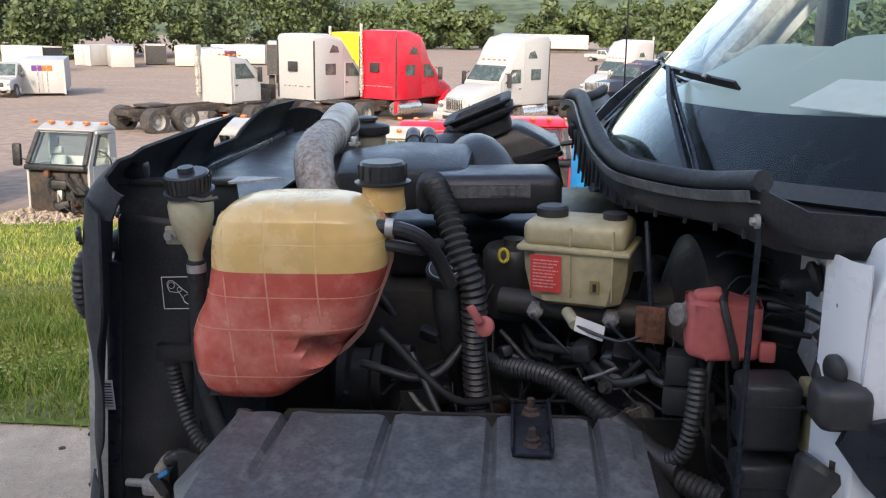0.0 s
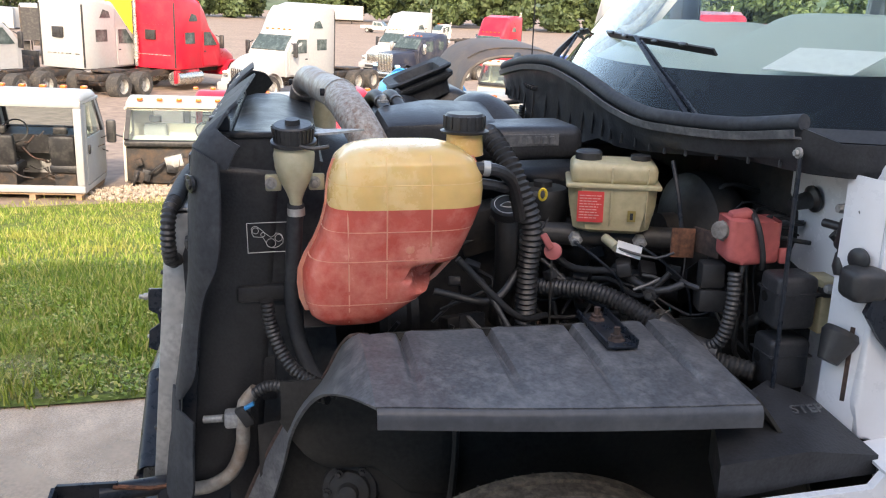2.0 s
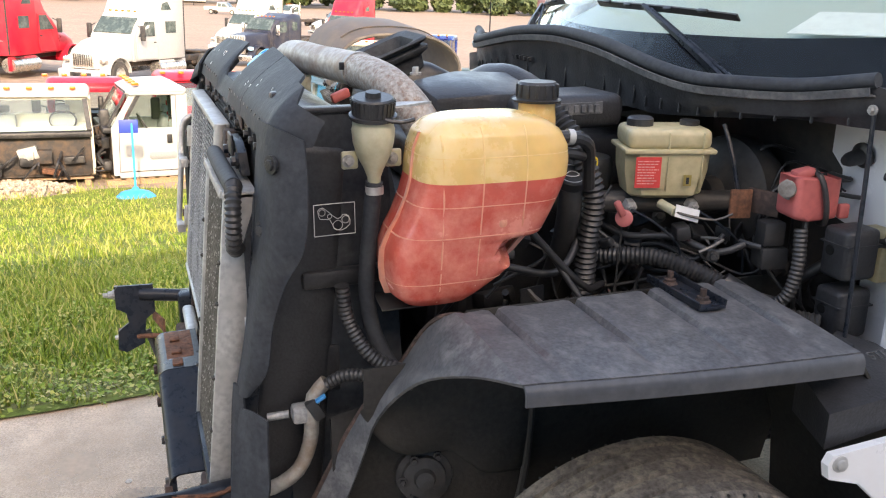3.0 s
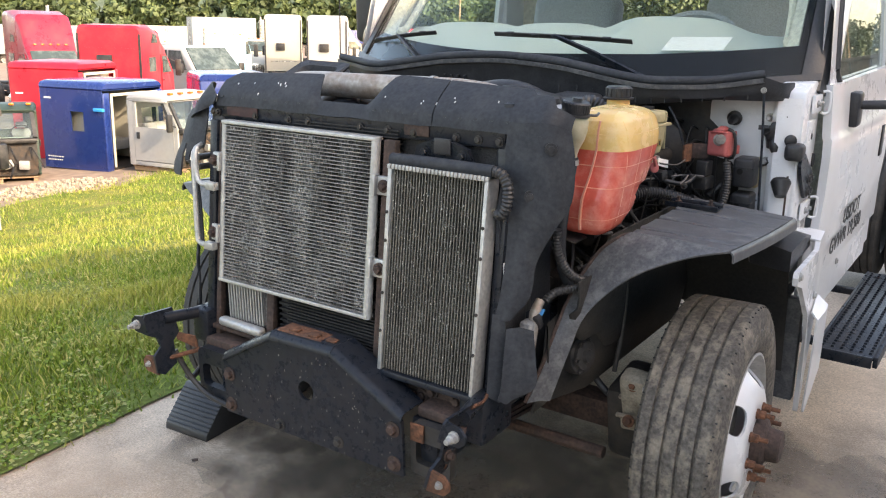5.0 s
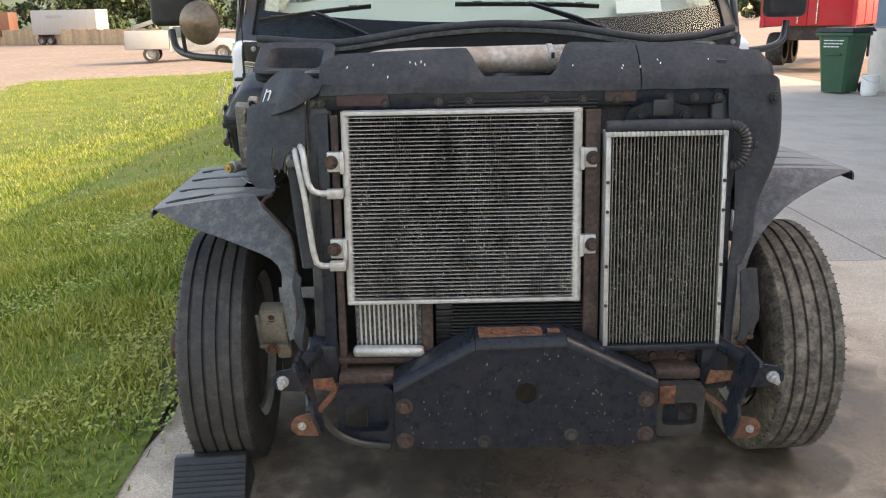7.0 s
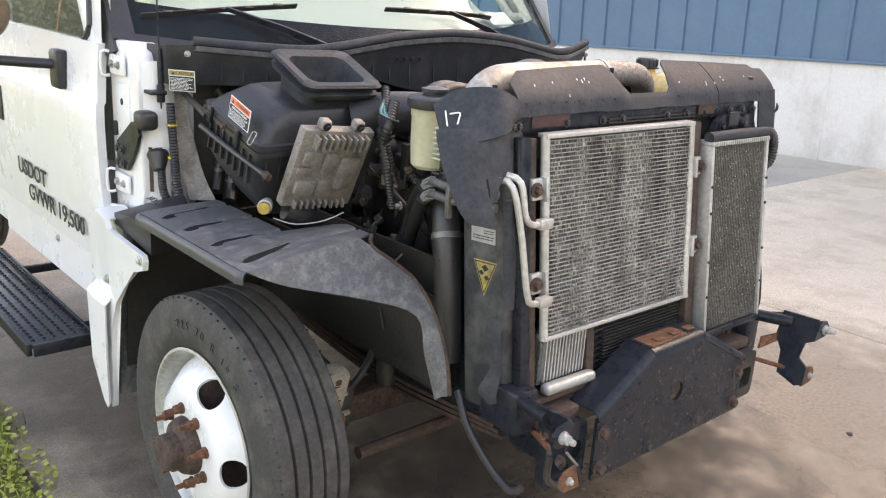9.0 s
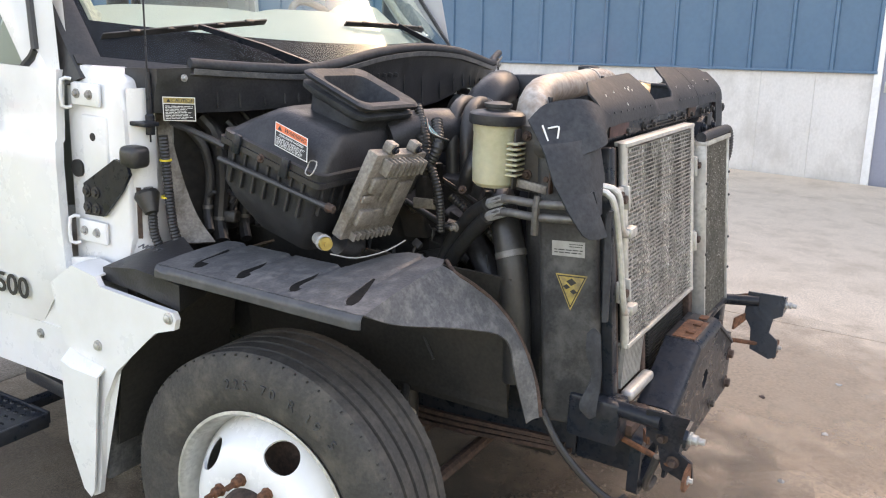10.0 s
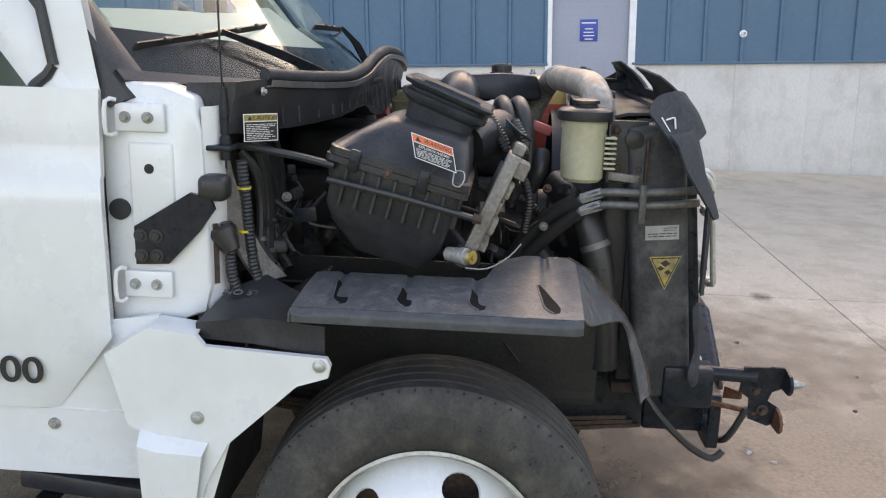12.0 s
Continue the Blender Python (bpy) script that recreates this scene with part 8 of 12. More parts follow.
part("pull_ring", tube(bmn(), [Vector((0.525, 0.105, 1.295)) + Vector((0, 0.008 * math.cos(t), 0.012 * math.sin(t))) for t in [2 * math.pi * k / 12 for k in range(13)]], 0.003, 6), M["yellowpl"], fl_)

# brake fluid reservoir
bz = pose(0.578, 0.235, 0, 0, 0, -17)
bm = loft(bmn(), [[bz @ Vector(p) for p in ((-hx, -hy + 0.02, z), (-hx + 0.015, -hy, z), (hx - 0.02, -hy, z), (hx, -hy + 0.025, z), (hx, hy - 0.02, z), (hx - 0.02, hy, z), (-hx + 0.015, hy, z), (-hx, hy - 0.02, z))] for hx, hy, z in ((0.040, 0.066, 1.232), (0.050, 0.076, 1.240), (0.056, 0.086, 1.290), (0.058, 0.088, 1.334))])
br = part("brake_reservoir", bm, M["cream"], trk, "yellowed brake fluid reservoir with a red label")
part("flange", box(bmn(), (-0.064, -0.094, 1.328), (0.064, 0.094, 1.338), 0.004, bz), M["cream"], br)
part("upper_body", box(bmn(), (-0.056, -0.086, 1.335), (0.056, 0.086, 1.378), 0.014, bz, 3), M["cream"], br)
for y in (-0.004, 0.066):
    part("rib", box(bmn(), (0.050, y - 0.0015, 1.25), (0.0605, y + 0.0015, 1.372), 0.001, bz), M["cream"], br)
part("cap", revolve(bmn(), [(0.027, 0), (0.027, 0.014), (0.022, 0.018), (0, 0.018)], bz @ Vector((-0.005, -0.05, 1.378)), (0, 0, 1), 24), M["hose"], br)
part("cap", revolve(bmn(), [(0.02, 0), (0.02, 0.01), (0, 0.012)], bz @ Vector((-0.01, 0.055, 1.378)), (0, 0, 1), 20), M["hose"], br)
lb = part("red_label", box(bmn(), (0.0585, -0.070, 1.258), (0.0595, -0.018, 1.322), 0, bz), M["redlabel"], br, "red label with fine print")
part("label_print", bars(bmn(), bz @ Vector((0.0600, -0.066, 1.316)), bz.to_3x3() @ Vector((0, 1, 0)), (0, 0, -1), 0.044, 0.052, 9, random.Random(2)), mat("pale red print", (0.75, 0.35, 0.32), 0.5, bump=0.0), lb, smooth=0)
part("window_slot", box(bmn(), (0.0585, 0.030, 1.262), (0.0600, 0.046, 1.285), 0, bz), M["brass"], br)
part("window_hole", box(bmn(), (0.0602, 0.035, 1.266), (0.0608, 0.041, 1.280), 0, bz), M["ink"], br)
mcl = part("master_cylinder", tube(bmn(), [bz @ Vector((0, -0.14, 1.215)), bz @ Vector((0, 0.16, 1.215))], 0.024, 16, 0.1), M["dark"], br, "oily black brake master cylinder")
for y in (-0.07, 0.06):
    part("line_nut", revolve(bmn(), [(0.014, 0), (0.014, 0.02), (0.008, 0.022), (0.008, 0.03)], bz @ Vector((0.02, y, 1.215)), (1, -0.2, -0.2), 6), M["cast"], mcl)
    p = bz @ Vector((0.05, y, 1.21))
    part("brake_line", tube(bmn(), [p, p + Vector((0.04, 0.03, -0.02)), p + Vector((0.06, 0.08, -0.07)), p + Vector((0.05, 0.10, -0.14))], 0.0028, 8), M["steel"], mcl)
part("sensor", cyl(bmn(), bz @ Vector((0.045, -0.01, 1.222)), bz @ Vector((0.078, 0.012, 1.212)), 0.010), M["milky"], mcl)
part("sensor_wire", tube(bmn(), [bz @ Vector((0.078, 0.012, 1.212)), (0.675, 0.25, 1.205), (0.70, 0.29, 1.20), (0.715, 0.32, 1.215)], 0.003, 6), M["hose"], mcl)
tg = part("wire_tag", plate(bmn(), [(0.657, 0.225, 1.228), (0.675, 0.270, 1.216), (0.677, 0.266, 1.190), (0.660, 0.221, 1.203)], (0.0005, 0, 0)), M["whitelabel"], trk, "white paper tag with fine print")
part("tag_print", bars(bmn(), (0.660, 0.233, 1.221), (0.018, 0.045, -0.012), (0.002, -0.003, -1), 0.034, 0.016, 4, random.Random(6)), M["ink"], tg, smooth=0)

# red canister, brown bracket, fuse boxes
bm = loft(bmn(), [[(0.765, 0.375, z0), (0.835, 0.365, z0), (0.838, 0.395, z0 - 0.004), (0.838, 0.470, z1), (0.770, 0.480, z1), (0.765, 0.430, z1)] for z0, z1 in ((1.228, 1.222), (1.260, 1.258), (1.298, 1.292), (1.312, 1.302))])
bmesh.ops.bevel(bm, geom=list(bm.edges), offset=0.012, segments=3, profile=0.5, affect="EDGES")
rc = part("red_cover", bm, M["redplastic"], trk, "faded red rubber terminal cover", 50)
part("cover_neck", revolve(bmn(), [(0.020, 0), (0.021, 0.006), (0.017, 0.008), (0.017, 0.026), (0.012, 0.028), (0, 0.028)], (0.806, 0.376, 1.283), (0.45, -0.85, 0.2), 18), M["ecucast"], rc, "grimy round cable end")
part("cover_tab", rbox(bmn(), (0.805, 0.400, 1.314), (0.03, 0.040, 0.018), (12, 0, -10), 0.006), M["redplastic"], rc)
part("cover_tab", rbox(bmn(), (0.838, 0.478, 1.240), (0.012, 0.022, 0.030), (0, 0, -10), 0.004), M["redplastic"], rc)
part("strap", tube(bmn(), [(0.80, 0.424, 1.318), (0.836, 0.414, 1.312), (0.846, 0.420, 1.285), (0.846, 0.430, 1.245), (0.838, 0.436, 1.218), (0.81, 0.445, 1.212)], 0.0055, 8), M["hose"], rc)
part("brown_bracket", rbox(bmn(), (0.715, 0.335, 1.235), (0.008, 0.045, 0.06), (0, 0, -15), 0.002), M["rust"], trk, "brown rusty steel bracket")
part("brown_bracket", rbox(bmn(), (0.735, 0.375, 1.24), (0.008, 0.07, 0.05), (0, 0, -70), 0.002), M["rustdark"], trk)
part("relay", rbox(bmn(), (0.765, 0.375, 1.185), (0.04, 0.045, 0.05), (0, 0, -12), 0.005), M["hose"], trk, "black relay block")
part("relay", rbox(bmn(), (0.765, 0.378, 1.135), (0.05, 0.055, 0.045), (0, 0, -12), 0.005), M["hose"], trk, "black relay block")
for z0, z1 in ((1.118, 1.220), (0.998, 1.098)):
    fb = part("fuse_box", box(bmn(), (0.843, 0.430, z0), (0.912, 0.510, z1), 0.012, None, 3), M["plastic"], trk, "black lidded fuse box")
    part("lid_line", box(bmn(), (0.841, 0.428, z1 - 0.034), (0.914, 0.512, z1 - 0.030), 0.001), M["plastic"], fb)
    # black disc for the shade in the lid's round recess
    part("lid_knob", revolve(bmn(), [(0.011, 0), (0.010, 0.002), (0, 0.002)], (0.868, 0.4305, (z0 + z1) / 2 + 0.005), (0, -1, 0), 14), M["hollow_shade"], fb)
part("fuse_connector", box(bmn(), (0.845, 0.520, 1.105), (0.905, 0.56, 1.21), 0.006), M["cream"], trk, "cream plastic connector block")
bm = tube(bmn(), [(0.935, 0.545, 1.25), (0.93, 0.535, 1.29), (0.92, 0.52, 1.31)], 0.018, 10)
part("grommet", bm, M["hose"], trk)
loom("wire_conduit", [(0.93, 0.54, 1.20), (0.86, 0.515, 1.17), (0.80, 0.50, 1.12), (0.76, 0.46, 1.07)], 0.012)
lab2 = part("pillar_sticker", plate(bmn(), [(0.965, 0.5165, 1.12), (0.995, 0.5195, 1.12), (0.995, 0.5195, 1.02), (0.965, 0.5165, 1.02)], (0, -0.001, 0)), M["whitelabel"], trk, "white sticker with red heading and an orange dot")
part("sticker_print", bars(bmn(), (0.968, 0.5145, 1.105), (1, 0.1, 0), (0, 0, -1), 0.024, 0.012, 2, random.Random(1)), M["redlabel"], lab2, smooth=0)
part("sticker_print", bars(bmn(), (0.968, 0.5145, 1.088), (1, 0.1, 0), (0, 0, -1), 0.024, 0.035, 6, random.Random(1)), M["ink"], lab2, smooth=0)
part("sticker_dot", revolve(bmn(), [(0.008, 0), (0.008, 0.0006)], (0.980, 0.5165, 1.037), (0, -1, 0), 16), M["orangelabel"], lab2)
for z in (1.35, 1.20):
    bolts("bolt", [(0.92, 0.548, z)], (0, -1, 0), trk, M["cast"], 0.009, 0.03)

# ---- passenger side: airbox, engine computer, reservoir, hoses ----
ab = pose(-0.775, 0.115, 1.285, 15, 0, 0)
def rr_ring(hx, hy, z, r, n=6, off=(0, 0)):
    pts = []
    for cx, cy, a0 in ((1, 1, 0), (-1, 1, 90), (-1, -1, 180), (1, -1, 270)):
        for k in range(n):
            a = radians(a0 + 90 * k / (n - 1))
            pts.append((off[0] + cx * (hx - r) + r * math.cos(a), off[1] + cy * (hy - r) + r * math.sin(a), z))
    return pts
def aring(*a, **k):
    return [ab @ Vector(p) for p in rr_ring(*a, **k)]
air = part("airbox", loft(bmn(), [aring(0.175, 0.165, -0.005, 0.03), aring(0.175, 0.165, 0.012, 0.03), aring(0.165, 0.155, 0.014, 0.03), aring(0.152, 0.134, 0.050, 0.035, off=(0.008, -0.014)), aring(0.132, 0.104, 0.092, 0.04, off=(0.020, -0.030)), aring(0.115, 0.088, 0.103, 0.04, off=(0.027, -0.032))]), M["plastic"], trk, "black plastic air filter box with a warning label", 40)
part("lower_box", loft(bmn(), [aring(0.178, 0.168, -0.02, 0.02), aring(0.178, 0.168, -0.006, 0.02)]), M["plastic"], air)
part("lower_box", loft(bmn(), [aring(0.165, 0.150, -0.02, 0.02), aring(0.160, 0.145, -0.12, 0.02), aring(0.148, 0.134, -0.165, 0.03, off=(0.012, -0.008)), aring(0.11, 0.09, -0.228, 0.03, off=(0.02, -0.025))]), M["plastic"], air)
bm = bmn()
for k in range(7):
    box(bm, (-0.172, -0.12 + k * 0.038, -0.115), (-0.158, -0.112 + k * 0.038, -0.024), 0.002, ab)
    box(bm, (-0.14 + k * 0.042, -0.158, -0.10), (-0.132 + k * 0.042, -0.142, -0.024), 0.002, ab)
part("box_ribs", bm, M["plastic"], air, smooth=0)
for y in (0.10, -0.06):
    part("lid_clip", box(bmn(), (-0.186, y - 0.012, -0.03), (-0.176, y + 0.012, 0.02), 0.003, ab), M["steel"], air)
part("lid_screw", bolt(bmn(), ab @ Vector((-0.176, 0.02, -0.012)), (-1, 0, 0.2), 0.007, 0.007), M["rustdark"], air)
bm = tube(bmn(), [ab @ Vector(p) for p in ((-0.176, -0.122, 0.026), (-0.186, -0.126, 0.010), (-0.186, -0.142, 0.010), (-0.180, -0.147, 0.028), (-0.170, -0.140, 0.042), (-0.171, -0.122, 0.038), (-0.176, -0.122, 0.026))], 0.0016, 6)
part("wire_bail", bm, M["cast"], air)
part("side_rod", tube(bmn(), [(-0.955, 0.275, 1.262), (-0.955, 0.10, 1.225), (-0.935, -0.055, 1.182)], 0.008, 8, 0.1), M["hose"], air)
part("rod_tip", revolve(bmn(), [(0.012, 0), (0.010, 0.02), (0, 0.02)], (-0.935, -0.055, 1.182), (0.1, -1, -0.2), 10), M["rustdark"], air)
part("side_rod", tube(bmn(), [(-0.90, 0.50, 1.325), (-0.93, 0.36, 1.31), (-0.945, 0.26, 1.292)], 0.009, 8, 0.1), M["hose"], air)
# warning label on the sloping lid side
o = Vector((-0.9500, 0.088, 1.373))
u_ = (Vector((-0.937, -0.003, 1.341)) - Vector((-0.945, 0.088, 1.373))).normalized()
v_ = Vector((-0.32, -0.22, -1)).normalized()
n_ = v_.cross(u_).normalized() * -1
n_ = n_ if n_.x < 0 else -n_
o = o + n_ * 0.004
wl = part("warning_label", plate(bmn(), [o, o + u_ * 0.098, o + u_ * 0.098 + v_ * 0.058, o + v_ * 0.058], n_ * 0.001), M["whitelabel"], air, "white warning label with an orange head")
q = o + n_ * 0.0014
part("label_head", plate(bmn(), [q + u_ * 0.002 + v_ * 0.002, q + u_ * 0.096 + v_ * 0.002, q + u_ * 0.096 + v_ * 0.019, q + u_ * 0.002 + v_ * 0.019], n_ * 0.0004), M["orangelabel"], wl)
part("label_body", plate(bmn(), [q + u_ * 0.002 + v_ * 0.021, q + u_ * 0.096 + v_ * 0.021, q + u_ * 0.096 + v_ * 0.056, q + u_ * 0.002 + v_ * 0.056], n_ * 0.0004), M["ink"], wl)
part("label_print", bars(bmn(), q + n_ * 0.001 + u_ * 0.006 + v_ * 0.033, u_, v_, 0.085, 0.021, 7, random.Random(9)), M["whitelabel"], wl, smooth=0)
text("label_word", "WARNING", axes(q + n_ * 0.0008 + u_ * 0.026 + v_ * 0.0155, u_, -v_), 0.0135, M["ink"], wl, 0.0003)
text("label_word", "EXPLOSION HAZARD", axes(q + n_ * 0.0008 + u_ * 0.012 + v_ * 0.0300, u_, -v_), 0.0075, M["whitelabel"], wl, 0.0003)
part("label_sign", plate(bmn(), [q + n_ * 0.0008 + u_ * 0.008 + v_ * 0.0165, q + n_ * 0.0008 + u_ * 0.021 + v_ * 0.0165, q + n_ * 0.0008 + u_ * 0.0145 + v_ * 0.005], n_ * 0.0003), M["ink"], wl)
# rubber duct collar on top
dc = axes((-0.700, 0.024, 1.428), (1, 0, -0.02), (0.0, 0.19, 0.075))
def dring(hx, hy, z, r=0.03):
    return [dc @ Vector(p) for p in rr_ring(hx, hy, z, r)]
prof = [(0.095, 0.080, -0.07), (0.100, 0.085, -0.03), (0.122, 0.106, -0.016), (0.124, 0.108, -0.004), (0.106, 0.092, 0.0), (0.104, 0.090, 0.006), (0.124, 0.108, 0.012), (0.128, 0.112, 0.020), (0.122, 0.106, 0.026), (0.092, 0.076, 0.020), (0.084, 0.068, 0.0), (0.080, 0.064, -0.05), (0.06, 0.05, -0.07)]
part("duct_collar", loft(bmn(), [dring(a, b, c_) for a, b, c_ in prof]), M["rubber"], air, "square black rubber intake collar", 50)
part("air_duct", tube(bmn(), [(-0.64, -0.01, 1.31), (-0.56, -0.05, 1.325), (-0.48, -0.09, 1.33), (-0.38, -0.12, 1.32), (-0.26, -0.10, 1.30)], 0.062, 20), M["plastic"], air)
part("foot_duct", tube(bmn(), [(-0.75, 0.02, 1.10), (-0.80, -0.04, 1.055), (-0.86, -0.035, 1.075)], 0.03, 14), M["plastic"], air)
pe = part("drain_valve", revolve(bmn(), [(0.016, -0.05), (0.018, -0.01), (0.020, -0.008), (0.020, 0.006), (0.016, 0.008), (0.016, 0.018), (0.0, 0.018)], (-0.925, -0.038, 1.090), (-0.55, -0.75, 0.05), 20), M["cast"], trk, "grey banded sensor with a brass end")
part("brass_end", revolve(bmn(), [(0.018, 0.018), (0.016, 0.026), (0.006, 0.026), (0.006, 0.030), (0, 0.030)], (-0.925, -0.038, 1.090), (-0.55, -0.75, 0.05), 14), M["brass"], pe)

# engine computer
tl, tr, bl = Vector((-0.893, -0.148, 1.318)), Vector((-0.672, -0.150, 1.300)), Vector((-0.876, -0.054, 1.096))
ec = axes((bl + (tr - tl) * 0.5) + (tl - bl) * 0.5, tr - tl, tl - bl)
ew, eh = (tr - tl).length / 2, (tl - bl).length / 2
def ebox(lo, hi, bev=0.003):
    return box(bmn(), lo, hi, bev, ec)
ecu = part("engine_computer", ebox((-ew, -eh, -0.02), (ew, eh, 0.012), 0.005), M["ecucast"], trk, "dusty cast aluminium engine computer with fins")
for k in range(9):
    part("fin", ebox((-ew * 0.72 + k * 0.0195, eh * 0.60, 0.010), (-ew * 0.72 + k * 0.0195 + 0.007, eh * 0.93, 0.040), 0.002), M["ecucast"], ecu)
    part("fin", ebox((-ew * 0.72 + k * 0.0195, -eh * 0.98, 0.008), (-ew * 0.72 + k * 0.0195 + 0.007, -eh * 0.80, 0.030), 0.002), M["ecucast"], ecu)
for lo, hi in (((-ew * 0.85, eh * 0.15, 0.01), (-ew * 0.35, eh * 0.5, 0.026)), ((-ew * 0.25, -eh * 0.1, 0.01), (ew * 0.15, eh * 0.45, 0.020)), ((ew * 0.25, -eh * 0.5, 0.01), (ew * 0.8, eh * 0.35, 0.024)), ((-ew * 0.85, -eh * 0.62, 0.01), (-ew * 0.3, -eh * 0.25, 0.028)), ((-ew * 0.2, -eh * 0.7, 0.01), (ew * 0.15, -eh * 0.3, 0.018)), ((-ew * 0.9, -eh * 0.1, 0.01), (-ew * 0.5, eh * 0.08, 0.020))):
    part("boss", ebox(lo, hi, 0.006), M["ecucast"], ecu)
for x in (-ew * 0.6, ew * 0.35):
    part("mount_lug", ebox((x, eh, -0.015), (x + 0.03, eh + 0.028, 0.014), 0.006), M["ecucast"], ecu)
    part("lug_screw", bolt(bmn(), ec @ Vector((x + 0.015, eh + 0.014, 0.014)), ec.to_3x3() @ Vector((0, 0, 1)), 0.007, 0.006), M["steel"], ecu)
part("side_connector", ebox((ew, -eh * 0.1, -0.03), (ew + 0.03, eh * 0.7, 0.004), 0.004), M["hose"], ecu)

# power steering reservoir
pr = part("steering_reservoir", revolve(bmn(), [(0.045, -0.165), (0.055, -0.155), (0.058, -0.10), (0.058, -0.03), (0.060, -0.026), (0.060, 0.0)], (-0.588, -0.322, 1.388), (0, 0, 1), 36), M["milky"], trk, "yellowed fluid reservoir with a black lid")
part("lid", revolve(bmn(), [(0.070, -0.004), (0.072, 0.002), (0.071, 0.020), (0.064, 0.026), (0.03, 0.031), (0.03, 0.036), (0.036, 0.038), (0.036, 0.046), (0.02, 0.05), (0, 0.05)], (-0.588, -0.322, 1.386), (0, 0, 1), 36), M["plastic"], pr)
for k in range(7):
    part("rib", rbox(bmn(), (-0.605, -0.388, 1.262 + k * 0.013), (0.05, 0.03, 0.005), (0, 0, 0), 0.001), M["milky"], pr)
rbk = part("reservoir_bracket", rbox(bmn(), (-0.575, -0.435, 1.30), (0.012, 0.105, 0.165), (0, 0, 0), 0.004), M["dark"], pr, "oily pressed steel bracket")
part("bracket_flange", rbox(bmn(), (-0.594, -0.386, 1.30), (0.038, 0.006, 0.15), (0, 0, 0), 0.002), M["dark"], rbk)
part("bracket_flange", rbox(bmn(), (-0.594, -0.485, 1.285), (0.030, 0.006, 0.12), (0, 0, 0), 0.002), M["rustdark"], rbk)
part("bracket_boss", revolve(bmn(), [(0.024, 0), (0.024, 0.012), (0.016, 0.016), (0, 0.016)], (-0.582, -0.452, 1.335), (-1, 0, 0), 18), M["dark"], rbk)
bolts("bolt", [(-0.582, -0.405, 1.358), (-0.582, -0.412, 1.262), (-0.582, -0.468, 1.258)], (-1, 0, 0), rbk, M["rustdark"], 0.008, 0.009)
part("stay", rbox(bmn(), (-0.588, -0.430, 1.235), (0.010, 0.085, 0.022), (6, 0, 0), 0.003), M["ecucast"], rbk)
for k, (z, dy) in enumerate(((1.205, 0.0), (1.172, 0.02))):
    loom("transmission_line", [(-0.63, -0.62, z + 0.012), (-0.645, -0.54, z + 0.006), (-0.645, -0.46, z), (-0.63, -0.38, z - 0.004), (-0.60, -0.31, z - 0.035)], 0.011, 0, "line", "grey steel transmission line")
    loom("transmission_hose", [(-0.605, -0.32, z - 0.03), (-0.57, -0.25, z - 0.08 - dy), (-0.53, -0.17, z - 0.18 - dy), (-0.52, -0.12, z - 0.30)], 0.020, 0.0, "hose", "black rubber hose")
    part("line_fitting", cyl(bmn(), (-0.625, -0.375, z - 0.005), (-0.606, -0.325, z - 0.027), 0.015, seg=6), M["cast"], trk)
bm = tube(bmn(), [(-0.648, -0.475, 1.225), (-0.655, -0.475, 1.19), (-0.652, -0.475, 1.13)], 0.010, 8)
part("line_clip", bm, M["line"], trk)
loom("radiator_hose", [(-0.50, -0.40, 0.80), (-0.48, -0.33, 0.86), (-0.46, -0.24, 0.98), (-0.42, -0.16, 1.06)], 0.035, 0, "hose", "thick black radiator hose")
loom("radiator_hose", [(-0.57, -0.42, 0.70), (-0.57, -0.40, 0.9), (-0.56, -0.37, 1.05), (-0.52, -0.32, 1.15), (-0.44, -0.26, 1.19)], 0.04, 0, "hose")
part("band_clamp", cyl(bmn(), (-0.563, -0.376, 1.035), (-0.560, -0.370, 1.050), 0.0425, seg=24), M["line"], trk)
loom("taped_hose", [(-0.50, -0.19, 1.18), (-0.52, -0.215, 1.24), (-0.49, -0.22, 1.28)], 0.022, 0, "hose")
for p, q, r in (((-0.62, -0.13, 1.30), (-0.60, -0.18, 1.08), 0.012), ((-0.60, -0.10, 1.33), (-0.56, -0.14, 1.14), 0.010), ((-0.58, -0.14, 1.37), (-0.62, -0.14, 1.25), 0.016), ((-0.55, -0.06, 1.40), (-0.60, -0.12, 1.22), 0.013), ((-0.52, -0.16, 1.16), (-0.46, -0.30, 1.02), 0.012), ((-0.50, 0.0, 1.12), (-0.55, -0.22, 1.06), 0.009)):
    p, q = Vector(p), Vector(q)
    loom("wire_conduit", [p, (p + q) / 2 + Vector((-0.02, -0.03, 0.0)), q], r, 0.002 if r > 0.009 else 0)
for k in range(5):
    loom("wire", [(-0.60, -0.12, 1.36 + 0.004 * k), (-0.62 - 0.006 * k, -0.16, 1.345), (-0.60, -0.17 - 0.005 * k, 1.325)], 0.003, 0, "tealpl" if k % 2 else "hose")
loom("white_wire", [(-0.90, -0.04, 1.055), (-0.86, -0.09, 1.045), (-0.80, -0.14, 1.06), (-0.76, -0.17, 1.085)], 0.0019, 0, "cast", "pale insulated wire")
part("red_belt_guard", rbox(bmn(), (-0.38, -0.22, 1.335), (0.02, 0.06, 0.03), (20, 0, 10), 0.008), M["redplastic"], trk, "red plastic guard")
